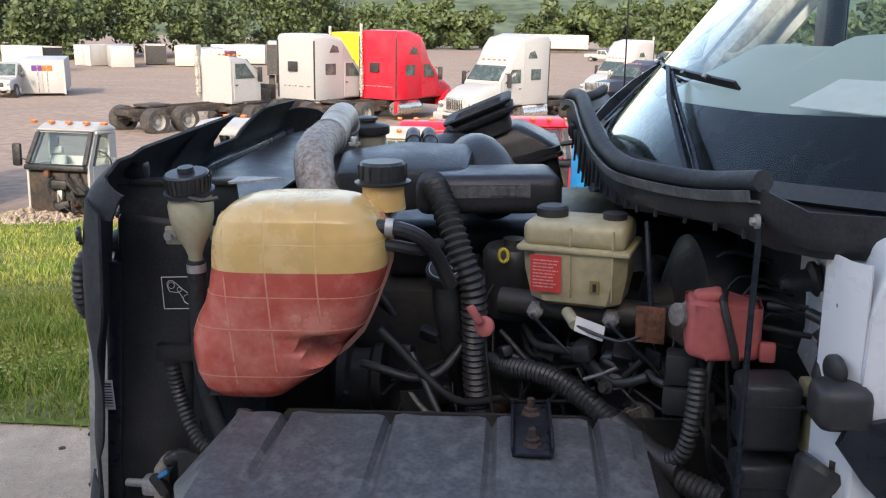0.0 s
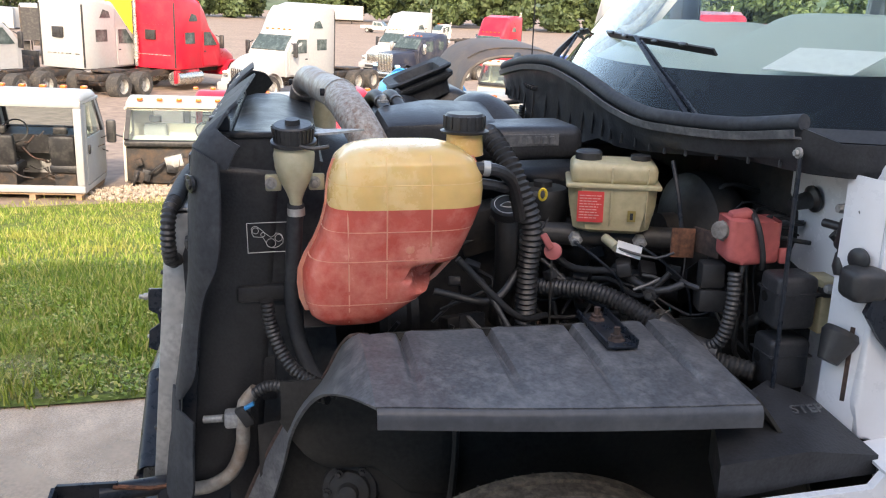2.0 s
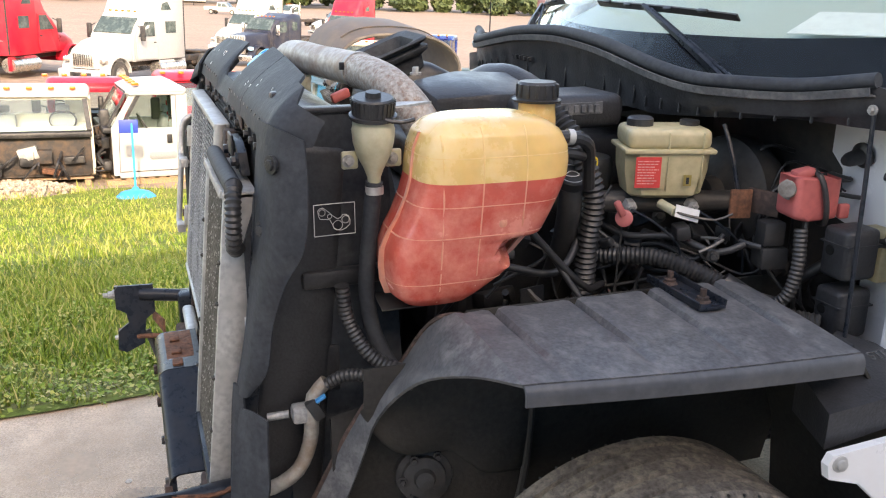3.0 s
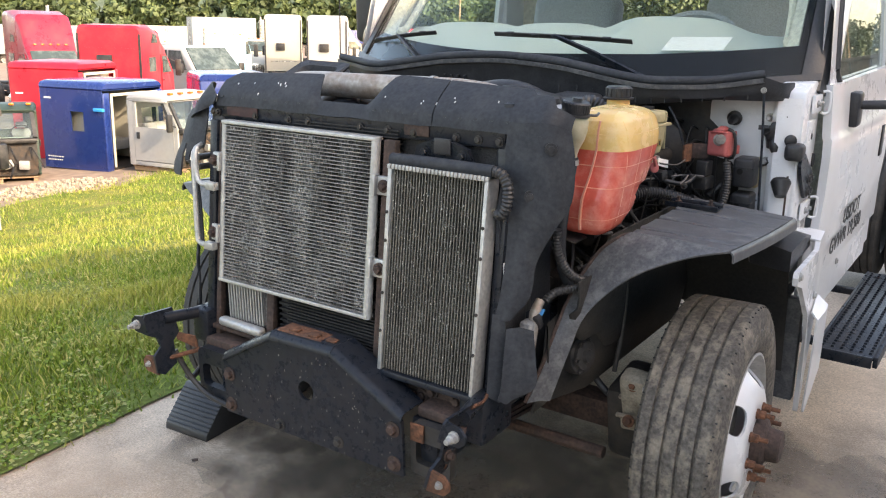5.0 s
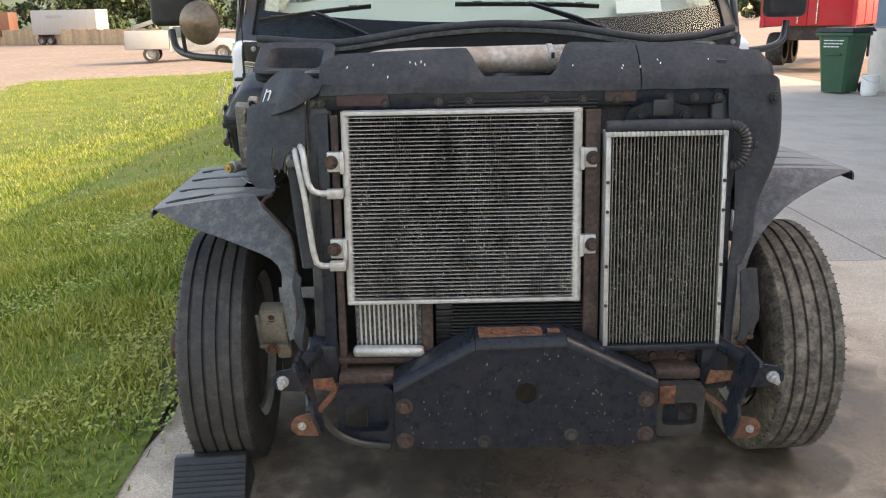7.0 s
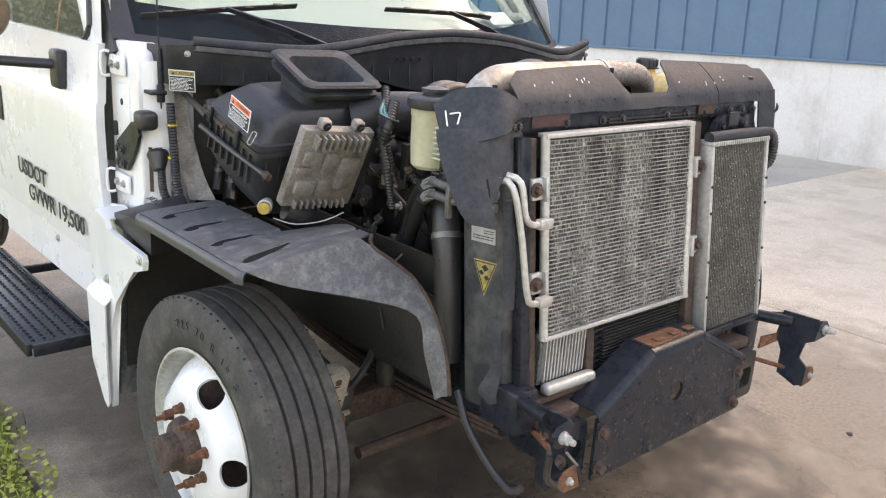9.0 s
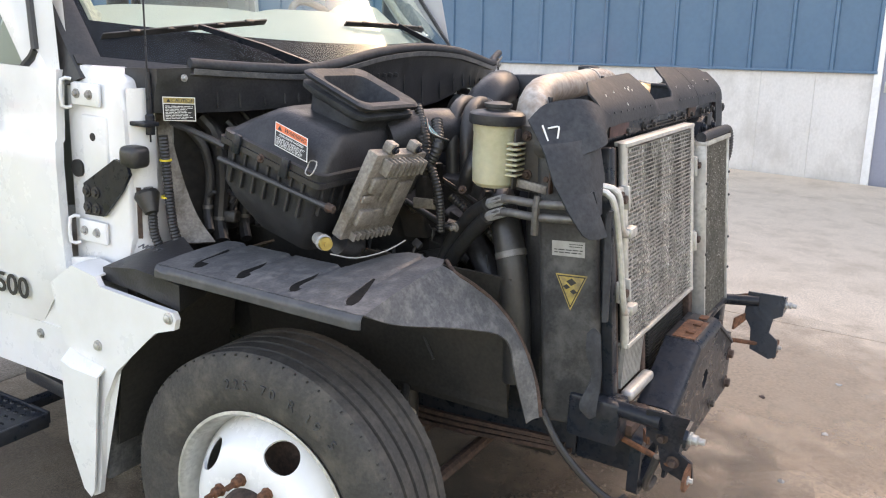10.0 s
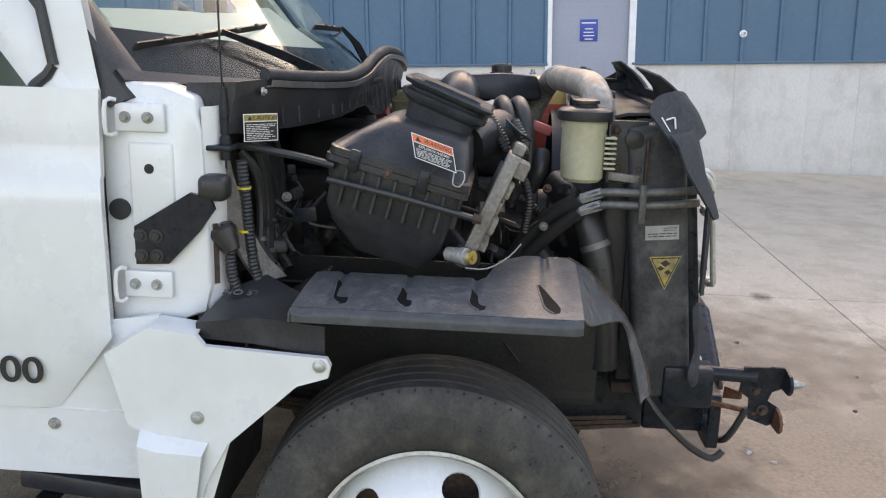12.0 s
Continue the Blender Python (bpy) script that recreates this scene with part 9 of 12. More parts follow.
# dark inner bay floor and liner
part("bay_liner", sheet(bmn(), [[(-0.57, y, 0.60), (-0.56, y, 0.85), (-0.60, y, 0.99)] for y in (-0.40, -0.2, 0.2, 0.6)], 0.006), M["liner"], trk)
part("inner_panel", sheet(bmn(), lerp_rows([[(-0.915, 0.545, 1.35), (-0.88, 0.535, 1.35)], [(-0.915, 0.535, 1.25), (-0.88, 0.515, 1.25)], [(-0.915, 0.520, 1.14), (-0.87, 0.485, 1.14)], [(-0.915, 0.490, 1.06), (-0.86, 0.450, 1.06)], [(-0.915, 0.450, 1.00), (-0.85, 0.400, 1.00)]], 4), 0.01), M["ecucast"], trk, "grimy pale curved inner panel", 60)
part("dangling_cable", tube(bmn(), [(-0.62, -0.52, 0.66), (-0.63, -0.58, 0.58), (-0.62, -0.66, 0.50), (-0.61, -0.73, 0.46), (-0.60, -0.76, 0.48)], 0.010, 8), M["hose"], trk)

part("insulation_panel", sheet(bmn(), [[Vector((x, 0.585 - 0.05 * math.sin(3.1 * (x + 0.86) / 0.40), z)) for x in (-0.86, -0.80, -0.70, -0.58, -0.46)] for z in (0.98, 1.10, 1.24, 1.37)], 0.012), M["dark"], trk, "dusty black moulded firewall mat", 60)
for k, (x, z0, z1, r) in enumerate(((-0.80, 1.04, 1.30, 0.013), (-0.755, 1.00, 1.33, 0.022), (-0.70, 1.05, 1.28, 0.012), (-0.655, 0.99, 1.31, 0.017), (-0.60, 1.02, 1.34, 0.010))):
    hs = part("heater_hose", tube(bmn(), [(x - 0.02, 0.520, z1), (x, 0.488, z1 - 0.05), (x + 0.012, 0.478, (z0 + z1) / 2), (x - 0.005, 0.474, z0 + 0.03), (x - 0.03, 0.440, z0 - 0.02)], r, 10), M["hose"], trk, "black rubber heater hose")
    part("end_clamp", cyl(bmn(), (x - 0.003, 0.4745, z0 + 0.036), (x - 0.002, 0.475, z0 + 0.046), r + 0.002, seg=14), M["line"], hs)
part("heater_valve", rbox(bmn(), (-0.735, 0.455, 1.045), (0.05, 0.05, 0.035), (0, 10, 20), 0.008), M["dark"], trk, "oily black heater valve")

# small fittings crowding the bay
rg = random.Random(77)
CL = [M["hose"], M["hose"], M["plastic"], M["dark"], M["dark"], M["steel"], M["rustdark"], M["ecucast"]]
for lo, hi, s, n in (((0.40, -0.12, 0.82), (0.60, 0.50, 1.20), 1, 46), ((0.56, 0.24, 0.96), (0.74, 0.48, 1.17), 1, 44), ((-0.62, -0.32, 0.78), (-0.42, 0.10, 1.22), -1, 34), ((-0.84, 0.34, 1.02), (-0.54, 0.50, 1.22), -1, 14)):
    for k in range(n):
        p = Vector([rg.uniform(a, b) for a, b in zip(lo, hi)])
        r = rg.random()
        if r < 0.26:
            cn = part("connector", rbox(bmn(), p, (rg.uniform(0.015, 0.035), rg.uniform(0.02, 0.045), rg.uniform(0.015, 0.03)), (rg.uniform(-40, 40), rg.uniform(-40, 40), rg.uniform(0, 180)), 0.003), rg.choice([M["hose"], M["plastic"], M["ecucast"] if k % 5 == 0 else M["hose"]]), en)
            part("lead", tube(bmn(), [p, p + Vector((rg.uniform(-0.04, 0.04), rg.uniform(-0.05, 0.05), -0.03)), p + Vector((rg.uniform(-0.06, 0.06), rg.uniform(-0.08, 0.08), -0.09))], 0.004, 6), M["hose"], cn)
        elif r < 0.44:
            part("bolt", bolt(bmn(), p, (s, rg.uniform(-0.6, 0.3), rg.uniform(-0.2, 0.8)), rg.uniform(0.006, 0.010), 0.012), rg.choice([M["ecucast"], M["rustdark"], M["dark"]]), en, smooth=25)
        elif r < 0.60:
            part("bracket", rbox(bmn(), p, (0.004, rg.uniform(0.03, 0.07), rg.uniform(0.02, 0.05)), (rg.uniform(-25, 25), 0, rg.uniform(-50, 50)), 0.001), rg.choice(CL), en)
        elif r < 0.72:
            d = Vector((s * rg.uniform(0.2, 1), rg.uniform(-1, 1), rg.uniform(-0.5, 0.8))).normalized()
            q = rg.uniform(0.010, 0.02)
            part("fitting", revolve(bmn(), [(q, 0), (q, 0.012), (q * 1.25, 0.013), (q * 1.25, 0.022), (q * 0.7, 0.024), (q * 0.7, 0.045)], p, d, 10), rg.choice(CL), en, smooth=30)
        else:
            q = p + Vector((rg.uniform(-0.05, 0.05), rg.uniform(-0.16, 0.16), rg.uniform(-0.14, 0.10)))
            m_ = (p + q) / 2 + Vector((s * rg.uniform(0.0, 0.05), rg.uniform(-0.03, 0.03), rg.uniform(-0.06, 0.02)))
            part("wire", tube(bmn(), [p, m_, q], rg.choice([0.0018, 0.0025, 0.0035, 0.006]), 6), M["tealpl"] if rg.random() < 0.05 else rg.choice([M["hose"], M["hose"], M["dark"], M["line"]]), en)

# ---- wheel chock and small litter on the slab ----
ck = empty("wheel_chock", TILT @ pose(-1.015, -0.36, 0, 0, 0, 4), "black ribbed rubber wheel chock by the tyre", "wheel chock")
bm = bmn()
prof = [(-0.13, 0.0), (-0.125, 0.03), (0.0, 0.165), (0.03, 0.165), (0.13, 0.03), (0.13, 0.0)]
loft(bm, [[(-0.12, y, z) for y, z in prof], [(0.12, y, z) for y, z in prof]])
bmesh.ops.bevel(bm, geom=list(bm.edges), offset=0.006, segments=2, profile=0.5, affect="EDGES")
part("body", bm, M["hose"], ck)
for k in range(9):
    t = k / 9
    part("ridge", rbox(bmn(), (0, -0.118 + 0.113 * t, 0.04 + 0.122 * t), (0.232, 0.006, 0.006), (47, 0, 0), 0.002), M["rubber"], ck)
rg = random.Random(21)
for k in range(16):
    x, y = rg.uniform(-1.2, 1.9), rg.uniform(-1.9, -0.5)
    p = TILT @ Vector((x, y, 0))
    r = rg.uniform(0.008, 0.02)
    bm = bmesh.new()
    bmesh.ops.create_icosphere(bm, subdivisions=1, radius=r)
    for v in bm.verts:
        v.co *= rg.uniform(0.6, 1.2)
        v.co.z *= 0.5
    ob = part("pebble", bm, M["rustdark"] if k % 3 else M["cast"], None)
    ob.location = p + Vector((0, 0, r * 0.25))
    tagged(ob, "small dirt clod lying on the slab", "pebble", "litter on the slab")

# ---- looms and hoses hanging in front of the driver-side firewall ----
rg = random.Random(61)
part("insulation_panel", sheet(bmn(), [[Vector((x, 0.592 - 0.045 * math.sin(3.1 * (x - 0.30) / 0.50), z)) for x in (0.30, 0.40, 0.52, 0.64, 0.72, 0.80)] for z in (0.98, 1.10, 1.24, 1.39)], 0.012), M["dark"], trk, "dusty black moulded firewall mat", 60)
part("brake_booster", revolve(bmn(), [(0.0, -0.06), (0.10, -0.055), (0.125, -0.02), (0.128, 0.0), (0.125, 0.03), (0.07, 0.06), (0.04, 0.065), (0.04, 0.10)], (0.545, 0.455, 1.215), (0.10, -1, 0), 36), M["dark"], trk, "round black brake booster against the firewall")
for k in range(9):
    x = 0.62 + 0.024 * k + rg.uniform(-0.01, 0.01)
    y = 0.47 + rg.uniform(-0.04, 0.04)
    z1, z0 = rg.uniform(1.20, 1.34), rg.uniform(0.98, 1.10)
    dx = rg.uniform(-0.05, 0.05)
    loom("wire_loom", [(x, 0.545, z1), (x + dx * 0.3, y - 0.01, z1 + 0.015), (x + dx, y - 0.04, z1 - 0.06), (x + dx * 0.7, y - 0.035, (z1 + z0) / 2), (x - dx * 0.4, y - 0.02, z0 + 0.04), (x - dx, y + 0.02, z0)], rg.uniform(0.002, 0.006), 0)
for k in range(6):
    z = 1.00 + 0.034 * k
    xa, xb = 0.44 + rg.uniform(0, 0.08), 0.72 + rg.uniform(-0.05, 0.06)
    ya, yb = rg.uniform(0.06, 0.22), rg.uniform(0.32, 0.44)
    loom("engine_hose", [(xa, ya, z + rg.uniform(-0.02, 0.05)), (xa + (xb - xa) * 0.3, ya + 0.02, z - rg.uniform(0.02, 0.06)), ((xa + xb) / 2 + 0.02, (ya + yb) / 2, z - rg.uniform(-0.02, 0.05)), (xb - 0.02, yb - 0.05, z - 0.03), (xb, yb, z + rg.uniform(-0.03, 0.03))], rg.uniform(0.003, 0.008), 0.0014 if k % 3 == 0 else 0)
for x, y, z, dx, dy, dz in ((0.66, 0.24, 1.17, 0.05, 0.03, 0.03), (0.60, 0.30, 1.12, 0.045, 0.05, 0.04), (0.70, 0.43, 1.10, 0.05, 0.04, 0.05), (0.56, 0.20, 1.07, 0.04, 0.05, 0.035)):
    part("wire_connector", rbox(bmn(), (x, y, z), (dx, dy, dz), (10, 0, -20), 0.006), M["hose"], trk)
cl_ = part("wire_plug", rbox(bmn(), (0.942, 0.528, 1.308), (0.030, 0.035, 0.060), (0, 12, 0), 0.008), M["hose"], trk, "black multi-pin plug and its boot")
part("plug_neck", tube(bmn(), [(0.955, 0.525, 1.335), (0.965, 0.520, 1.352), (0.985, 0.515, 1.360)], 0.005, 8), M["hose"], cl_)
part("plug_stub", cyl(bmn(), (0.935, 0.524, 1.318), (0.893, 0.512, 1.318), 0.008), M["hose"], cl_)
part("plug_boot", revolve(bmn(), [(0.010, 0), (0.016, 0.012), (0.018, 0.035), (0.012, 0.05)], (0.945, 0.525, 1.285), (0.2, -0.2, -1), 14), M["hose"], cl_)
part("oval_grommet", revolve(bmn(), [(0.020, 0), (0.020, 0.006), (0.014, 0.010), (0, 0.010)], (1.002, 0.512, 1.282), (0.3, -1, 0.0), 18), M["hose"], trk, "black oval wall grommet")
part("stud_pin", cyl(bmn(), (0.775, 0.55, 1.285), (0.748, 0.50, 1.280), 0.006), M["line"], trk)
for x, z in ((0.80, 1.34),):
    part("cable_boot", revolve(bmn(), [(0.0, 0.0), (0.026, 0.0), (0.026, 0.006), (0.017, 0.012), (0.014, 0.04), (0.009, 0.05), (0.0, 0.05)], (x, 0.549, z), (0, -1, -0.2), 16), M["hose"], trk, "black rubber cable boot")

# the cab and the driver's side of the bay sit slightly askew behind the cooling pack
def askew(ob):
    for v in ob.data.vertices:
        w = min(1, max(0, (v.co.x - 0.25) / 0.30))
        w *= w * (3 - 2 * w)
        back = min(1.0, max(0, v.co.y + 0.25)) * w
        v.co += Vector((-0.003 * (w if v.co.y > -0.5 else 0), 0.020 * back, -0.009 * back))


for ob in list(trk.children_recursive):
    if ob.type == "MESH" and not (ob.name.startswith("wheel") or (ob.parent and ob.parent.name.startswith("wheel"))):
        askew(ob)

# ---- the yard: parked trucks, cab shells, trailers, woods ----
YM = {
    "red": mat("red truck paint", (0.50, 0.012, 0.030), 0.35, grain=10, big=1.5, var=0.06, bump=0, dirt=(0.36, 0.06, 0.06), dirt_amt=0.4),
    "maroon": mat("maroon truck paint", (0.27, 0.016, 0.035), 0.3, grain=10, big=1.5, var=0.06, bump=0, dirt=(0.22, 0.06, 0.06), dirt_amt=0.4),
    "blue": mat("deep blue truck paint", (0.010, 0.030, 0.155), 0.25, grain=10, big=1.5, var=0.06, bump=0, coat=0.4),
    "sky": mat("bright blue hood paint", (0.015, 0.33, 0.72), 0.35, grain=10, big=2, var=0.06, bump=0),
    "pale": mat("pale blue truck paint", (0.30, 0.56, 0.70), 0.4, grain=10, big=2, var=0.06, bump=0),
    "yellow": mat("yellow truck paint", (0.72, 0.50, 0.02), 0.4, grain=10, big=2, var=0.06, bump=0),
    "green": mat("dark green faded paint", (0.022, 0.045, 0.032), 0.5, grain=10, big=2, var=0.1, bump=0, dirt=(0.07, 0.08, 0.065), dirt_amt=0.4),
    "navy": mat("near-black blue paint", (0.018, 0.022, 0.04), 0.4, grain=10, big=2, var=0.08, bump=0, dirt=(0.10, 0.09, 0.08), dirt_amt=0.5),
    "fairing": mat("weathered grey-brown fairing", (0.060, 0.050, 0.044), 0.6, grain=8, big=2.5, var=0.12, bump=0.05, dirt=(0.14, 0.115, 0.095), dirt_amt=0.6),
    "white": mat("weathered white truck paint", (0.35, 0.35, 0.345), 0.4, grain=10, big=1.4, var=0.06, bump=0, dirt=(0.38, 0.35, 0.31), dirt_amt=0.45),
    "cream": mat("ivory truck paint", (0.46, 0.43, 0.35), 0.45, grain=10, big=1.4, var=0.04, bump=0, dirt=(0.50, 0.44, 0.36), dirt_amt=0.4),
    "brown": mat("brown trailer sides", (0.13, 0.06, 0.04), 0.6, grain=10, big=1.4, var=0.1, bump=0),
    "chrome": mat("dull chrome", (0.62, 0.60, 0.56), 0.25, 0.85, grain=20, big=4, var=0.1, bump=0.02),
    "glass": mat("dusty tinted cab glass", (0.045, 0.065, 0.065), 0.12, grain=8, big=2, var=0.2, bump=0, dirt=(0.16, 0.19, 0.18), dirt_amt=0.7),
    "pane": mat("clear cab glass", (0.75, 0.86, 0.83), 0.03, grain=4, big=2, var=0.02, bump=0, trans=1.0),
    "chassis": mat("greasy chassis steel", (0.030, 0.027, 0.026), 0.7, grain=12, big=5, var=0.4, bump=0.2, dirt=(0.14, 0.085, 0.05), dirt_amt=0.6),
    "rim": mat("dirty grey wheel rim", (0.34, 0.33, 0.31), 0.5, 0.3, grain=12, big=6, var=0.3, bump=0.1),
    "tyre": mat("dusty yard tyre", (0.040, 0.038, 0.036), 0.9, grain=20, big=5, var=0.3, bump=0.2, dirt=(0.13, 0.11, 0.09), dirt_amt=0.6),
    "black": mat("black yard plastic", (0.018, 0.018, 0.020), 0.5, grain=20, big=5, var=0.3, bump=0.1, dirt=(0.10, 0.09, 0.08), dirt_amt=0.5),
    "wood": mat("weathered pallet wood", (0.34, 0.23, 0.14), 0.85, grain=30, big=4, var=0.4, bump=0.3, per_object=0.25, stretch=(1, 6, 6)),
    "fence": mat("tan timber fence", (0.48, 0.33, 0.20), 0.9, grain=3, big=0.7, var=0.2, bump=0.1, per_object=0.2),
    "amber": mat("amber marker lens", (0.72, 0.14, 0.01), 0.3, var=0.1, bump=0),
    "dump": mat("rusty black roll-off steel", (0.055, 0.045, 0.042), 0.75, grain=9, big=2.2, var=0.5, bump=0.3, dirt=(0.19, 0.165, 0.15), dirt_amt=0.75),
    "binpl": mat("dark green bin plastic", (0.012, 0.075, 0.038), 0.5, grain=20, big=4, var=0.1, bump=0.05),
    "bucket": mat("white bucket plastic", (0.74, 0.74, 0.74), 0.45, grain=20, big=6, var=0.05, bump=0, dirt=(0.55, 0.53, 0.5), dirt_amt=0.4),
    "gravel": mat("pale crushed gravel", (0.38, 0.31, 0.235), 0.95, grain=30, big=5, var=0.5, bump=0.6),
}
YM["grill"] = M["finsdark"]


def spot(x, y, heading, sink=0.0):
    return Matrix.Translation((x, y, ground_z(x, y) - 0.03 - sink)) @ Matrix.Rotation(radians(heading), 4, "Z")


def ring(x, w, z0, z1, r, n=4, dx=0.0):
    """A rounded cross-section at x: half width w, from z0 to z1; dx leans its top backwards."""
    pts = []
    for cy, cz, a0 in ((w - r, z1 - r, 0), (-(w - r), z1 - r, 90), (-(w - 0.04), z0 + 0.04, 180), (w - 0.04, z0 + 0.04, 270)):
        rr = r if a0 < 180 else 0.04
        for k in range(n):
            a = radians(a0 + 90 * k / (n - 1))
            pts.append((x, cy + rr * math.cos(a), cz + rr * math.sin(a)))
    return pts


def yard_wheel(parent, x, y, r=0.5, w=0.28, rim="rim"):
    s = 1 if y > 0 else -1
    bm = revolve(bmn(), [(r * 0.60, -w / 2), (r * 0.94, -w / 2), (r, -w * 0.32), (r, w * 0.32), (r * 0.94, w / 2), (r * 0.60, w / 2), (r * 0.58, 0)], (x, y, r), (0, s, 0), 20, False)
    ty = part("wheel", bm, YM["tyre"], parent)
    part("rim", revolve(bmn(), [(0.06, w * 0.30), (r * 0.2, w * 0.30), (r * 0.24, w * 0.1), (r * 0.5, w * 0.12), (r * 0.57, w * 0.42), (r * 0.61, w * 0.44), (r * 0.60, 0), (0.05, 0)], (x, y, r), (0, s, 0), 16, True), YM[rim], ty)
    return ty


def flat(bm, pts, n, th=0.012):
    return plate(bm, [Vector(p) for p in pts], Vector(n) * th)


def chassis(tk, x0, x1, axles, duals=True):
    for s in (-1, 1):
        part("frame_rail", box(bmn(), (x0, s * 0.43 - 0.04, 0.68), (x1, s * 0.43 + 0.04, 0.94), 0.01), YM["chassis"], tk)
    for k in range(4):
        x = x0 + 0.05 + (x1 - x0) * 0.28 * k
        part("cross_member", box(bmn(), (x, -0.39, 0.70), (x + 0.09, 0.39, 0.90), 0.01), YM["chassis"], tk)
    for a in axles:
        part("axle", cyl(bmn(), (a, -0.95, 0.5), (a, 0.95, 0.5), 0.08, seg=10), YM["chassis"], tk)
        for s in (-1, 1):
            yard_wheel(tk, a, s * 0.93, 0.5, 0.50 if duals else 0.28)
            part("leaf_spring", box(bmn(), (a - 0.6, s * 0.5 - 0.05, 0.52), (a + 0.6, s * 0.5 + 0.05, 0.66), 0.03), YM["chassis"], tk)
    if duals:
        part("coupling_plate", box(bmn(), (axles[0] + 0.1, -0.45, 0.96), (axles[0] + 1.15, 0.45, 1.06), 0.04), YM["chassis"], tk)


def semi(x, y, heading, paint, label, sl=1.9, H=3.85, tail=5.2, hood=True, old=False, stack=True, scale=1.0, low=None):
    """A conventional tractor unit; its origin is under the back of the cab or sleeper, facing +x."""
    tk = empty("semi_truck", spot(x, y, heading) @ Matrix.Scale(scale, 4), label, "truck", "yard trucks")
    P = YM[paint]
    c0, c1 = sl, sl + 1.35
    w = 1.08 if sl else 1.0
    chassis(tk, -tail, c1 + 1.55, (-tail + 0.75, -tail + 2.1))
    if sl:
        part("sleeper", loft(bmn(), [ring(0.0, w - 0.05, 0.95, H - 0.12, 0.16), ring(0.09, w, 0.92, H - 0.03, 0.2), ring(sl * 0.55, w, 0.92, H, 0.22), ring(sl, w - 0.02, 0.92, H - 0.18, 0.26)]), P, tk)
        part("back_trim", box(bmn(), (-0.03, -w + 0.02, 1.0), (0.0, -w + 0.09, H - 0.3)), YM["black"], tk)
        part("back_trim", box(bmn(), (-0.03, w - 0.09, 1.0), (0.0, w - 0.02, H - 0.3)), YM["black"], tk)
        vent = part("vent_box", rbox(bmn(), (-0.05, 0.15, 2.35), (0.12, 0.5, 0.42), bevel=0.03), YM["black"], tk)
        part("louvre", rbox(bmn(), (-0.12, 0.15, 2.35), (0.03, 0.3, 0.2), bevel=0.01), YM["grill"], vent)
        part("seam_strip", box(bmn(), (-0.012, -0.8, 1.5), (0.02, 0.8, 1.53)), YM["chrome"], tk)
        part("seam_strip", box(bmn(), (-0.012, -0.85, 2.75), (0.02, 0.85, 2.78)), P, tk)
        for s in (-1, 1):
            part("side_window", flat(bmn(), [(sl * 0.35, s * (w - 0.005), 2.0), (sl * 0.72, s * (w - 0.005), 2.0), (sl * 0.72, s * (w - 0.005), 2.48), (sl * 0.35, s * (w - 0.005), 2.48)], (0, s, 0), 0.02), YM["glass"], tk)
            if H > 3.4:
                part("roof_window", flat(bmn(), [(sl * 0.5, s * (w - 0.01), 2.95), (sl * 0.85, s * (w - 0.01), 2.95), (sl * 0.80, s * (w - 0.01), 3.2), (sl * 0.62, s * (w - 0.01), 3.28)], (0, s, 0), 0.025), YM["glass"], tk)
            part("side_fairing", rbox(bmn(), (sl * 0.45, s * 0.98, 0.62), (sl * 0.95, 0.1, 0.55), bevel=0.03), P, tk)
    top = min(H - 0.15, H) if sl and H > 3.3 else 2.78
    rings = [ring(c0 + 0.002, w - 0.03, 0.92, top, 0.22)]
    if top > 3:
        rings += [ring(c0 + 0.4, w - 0.06, 0.92, top - 0.35, 0.26), ring(c0 + 0.75, w - 0.08, 0.92, 2.92, 0.26)]
    rings += [ring(c0 + 0.95, w - 0.1, 0.92, 2.66, 0.2), ring(c1 - 0.05, w - 0.08, 0.92, 2.32, 0.12), ring(c1 + 0.22, w - 0.05, 0.92, 1.95, 0.1)]
    part("cab", loft(bmn(), rings), P, tk)
    a, b = (c0 + 0.99, 2.585), (c1 + 0.17, 1.99)
    part("windscreen", plate(bmn(), [(a[0], -w + 0.22, a[1]), (a[0], w - 0.22, a[1]), (b[0], w - 0.18, b[1]), (b[0], -w + 0.18, b[1])], (0.045, 0, 0.055)), YM["glass"], tk)
    for s in (-1, 1):
        d = part("door", flat(bmn(), [(c0 + 0.12, s * (w - 0.035), 1.0), (c1 + 0.02, s * (w - 0.055), 1.0), (c1 + 0.02, s * (w - 0.055), 1.95), (c0 + 0.78, s * (w - 0.09), 2.55), (c0 + 0.12, s * (w - 0.05), 2.55)], (0, s, 0), 0.03), P, tk)
        part("door_window", flat(bmn(), [(c0 + 0.22, s * (w - 0.01), 1.9), (c1 - 0.08, s * (w - 0.03), 1.9), (c0 + 0.78, s * (w - 0.05), 2.48), (c0 + 0.22, s * (w - 0.02), 2.48)], (0, s, 0), 0.012), YM["glass"], d)
        part("door_handle", rbox(bmn(), (c0 + 0.25, s * (w + 0.01), 1.65), (0.14, 0.03, 0.05), bevel=0.01), YM["black"], d)
        mr = part("mirror", rbox(bmn(), (c1 - 0.05, s * (w + 0.22), 2.05), (0.1, 0.22, 0.6), bevel=0.04), YM["black" if not old else "chrome"], tk)
        part("mirror_arm", cyl(bmn(), (c1 - 0.1, s * (w - 0.06), 2.35), (c1 - 0.08, s * (w + 0.14), 2.25), 0.02, seg=6), YM["black"], mr)
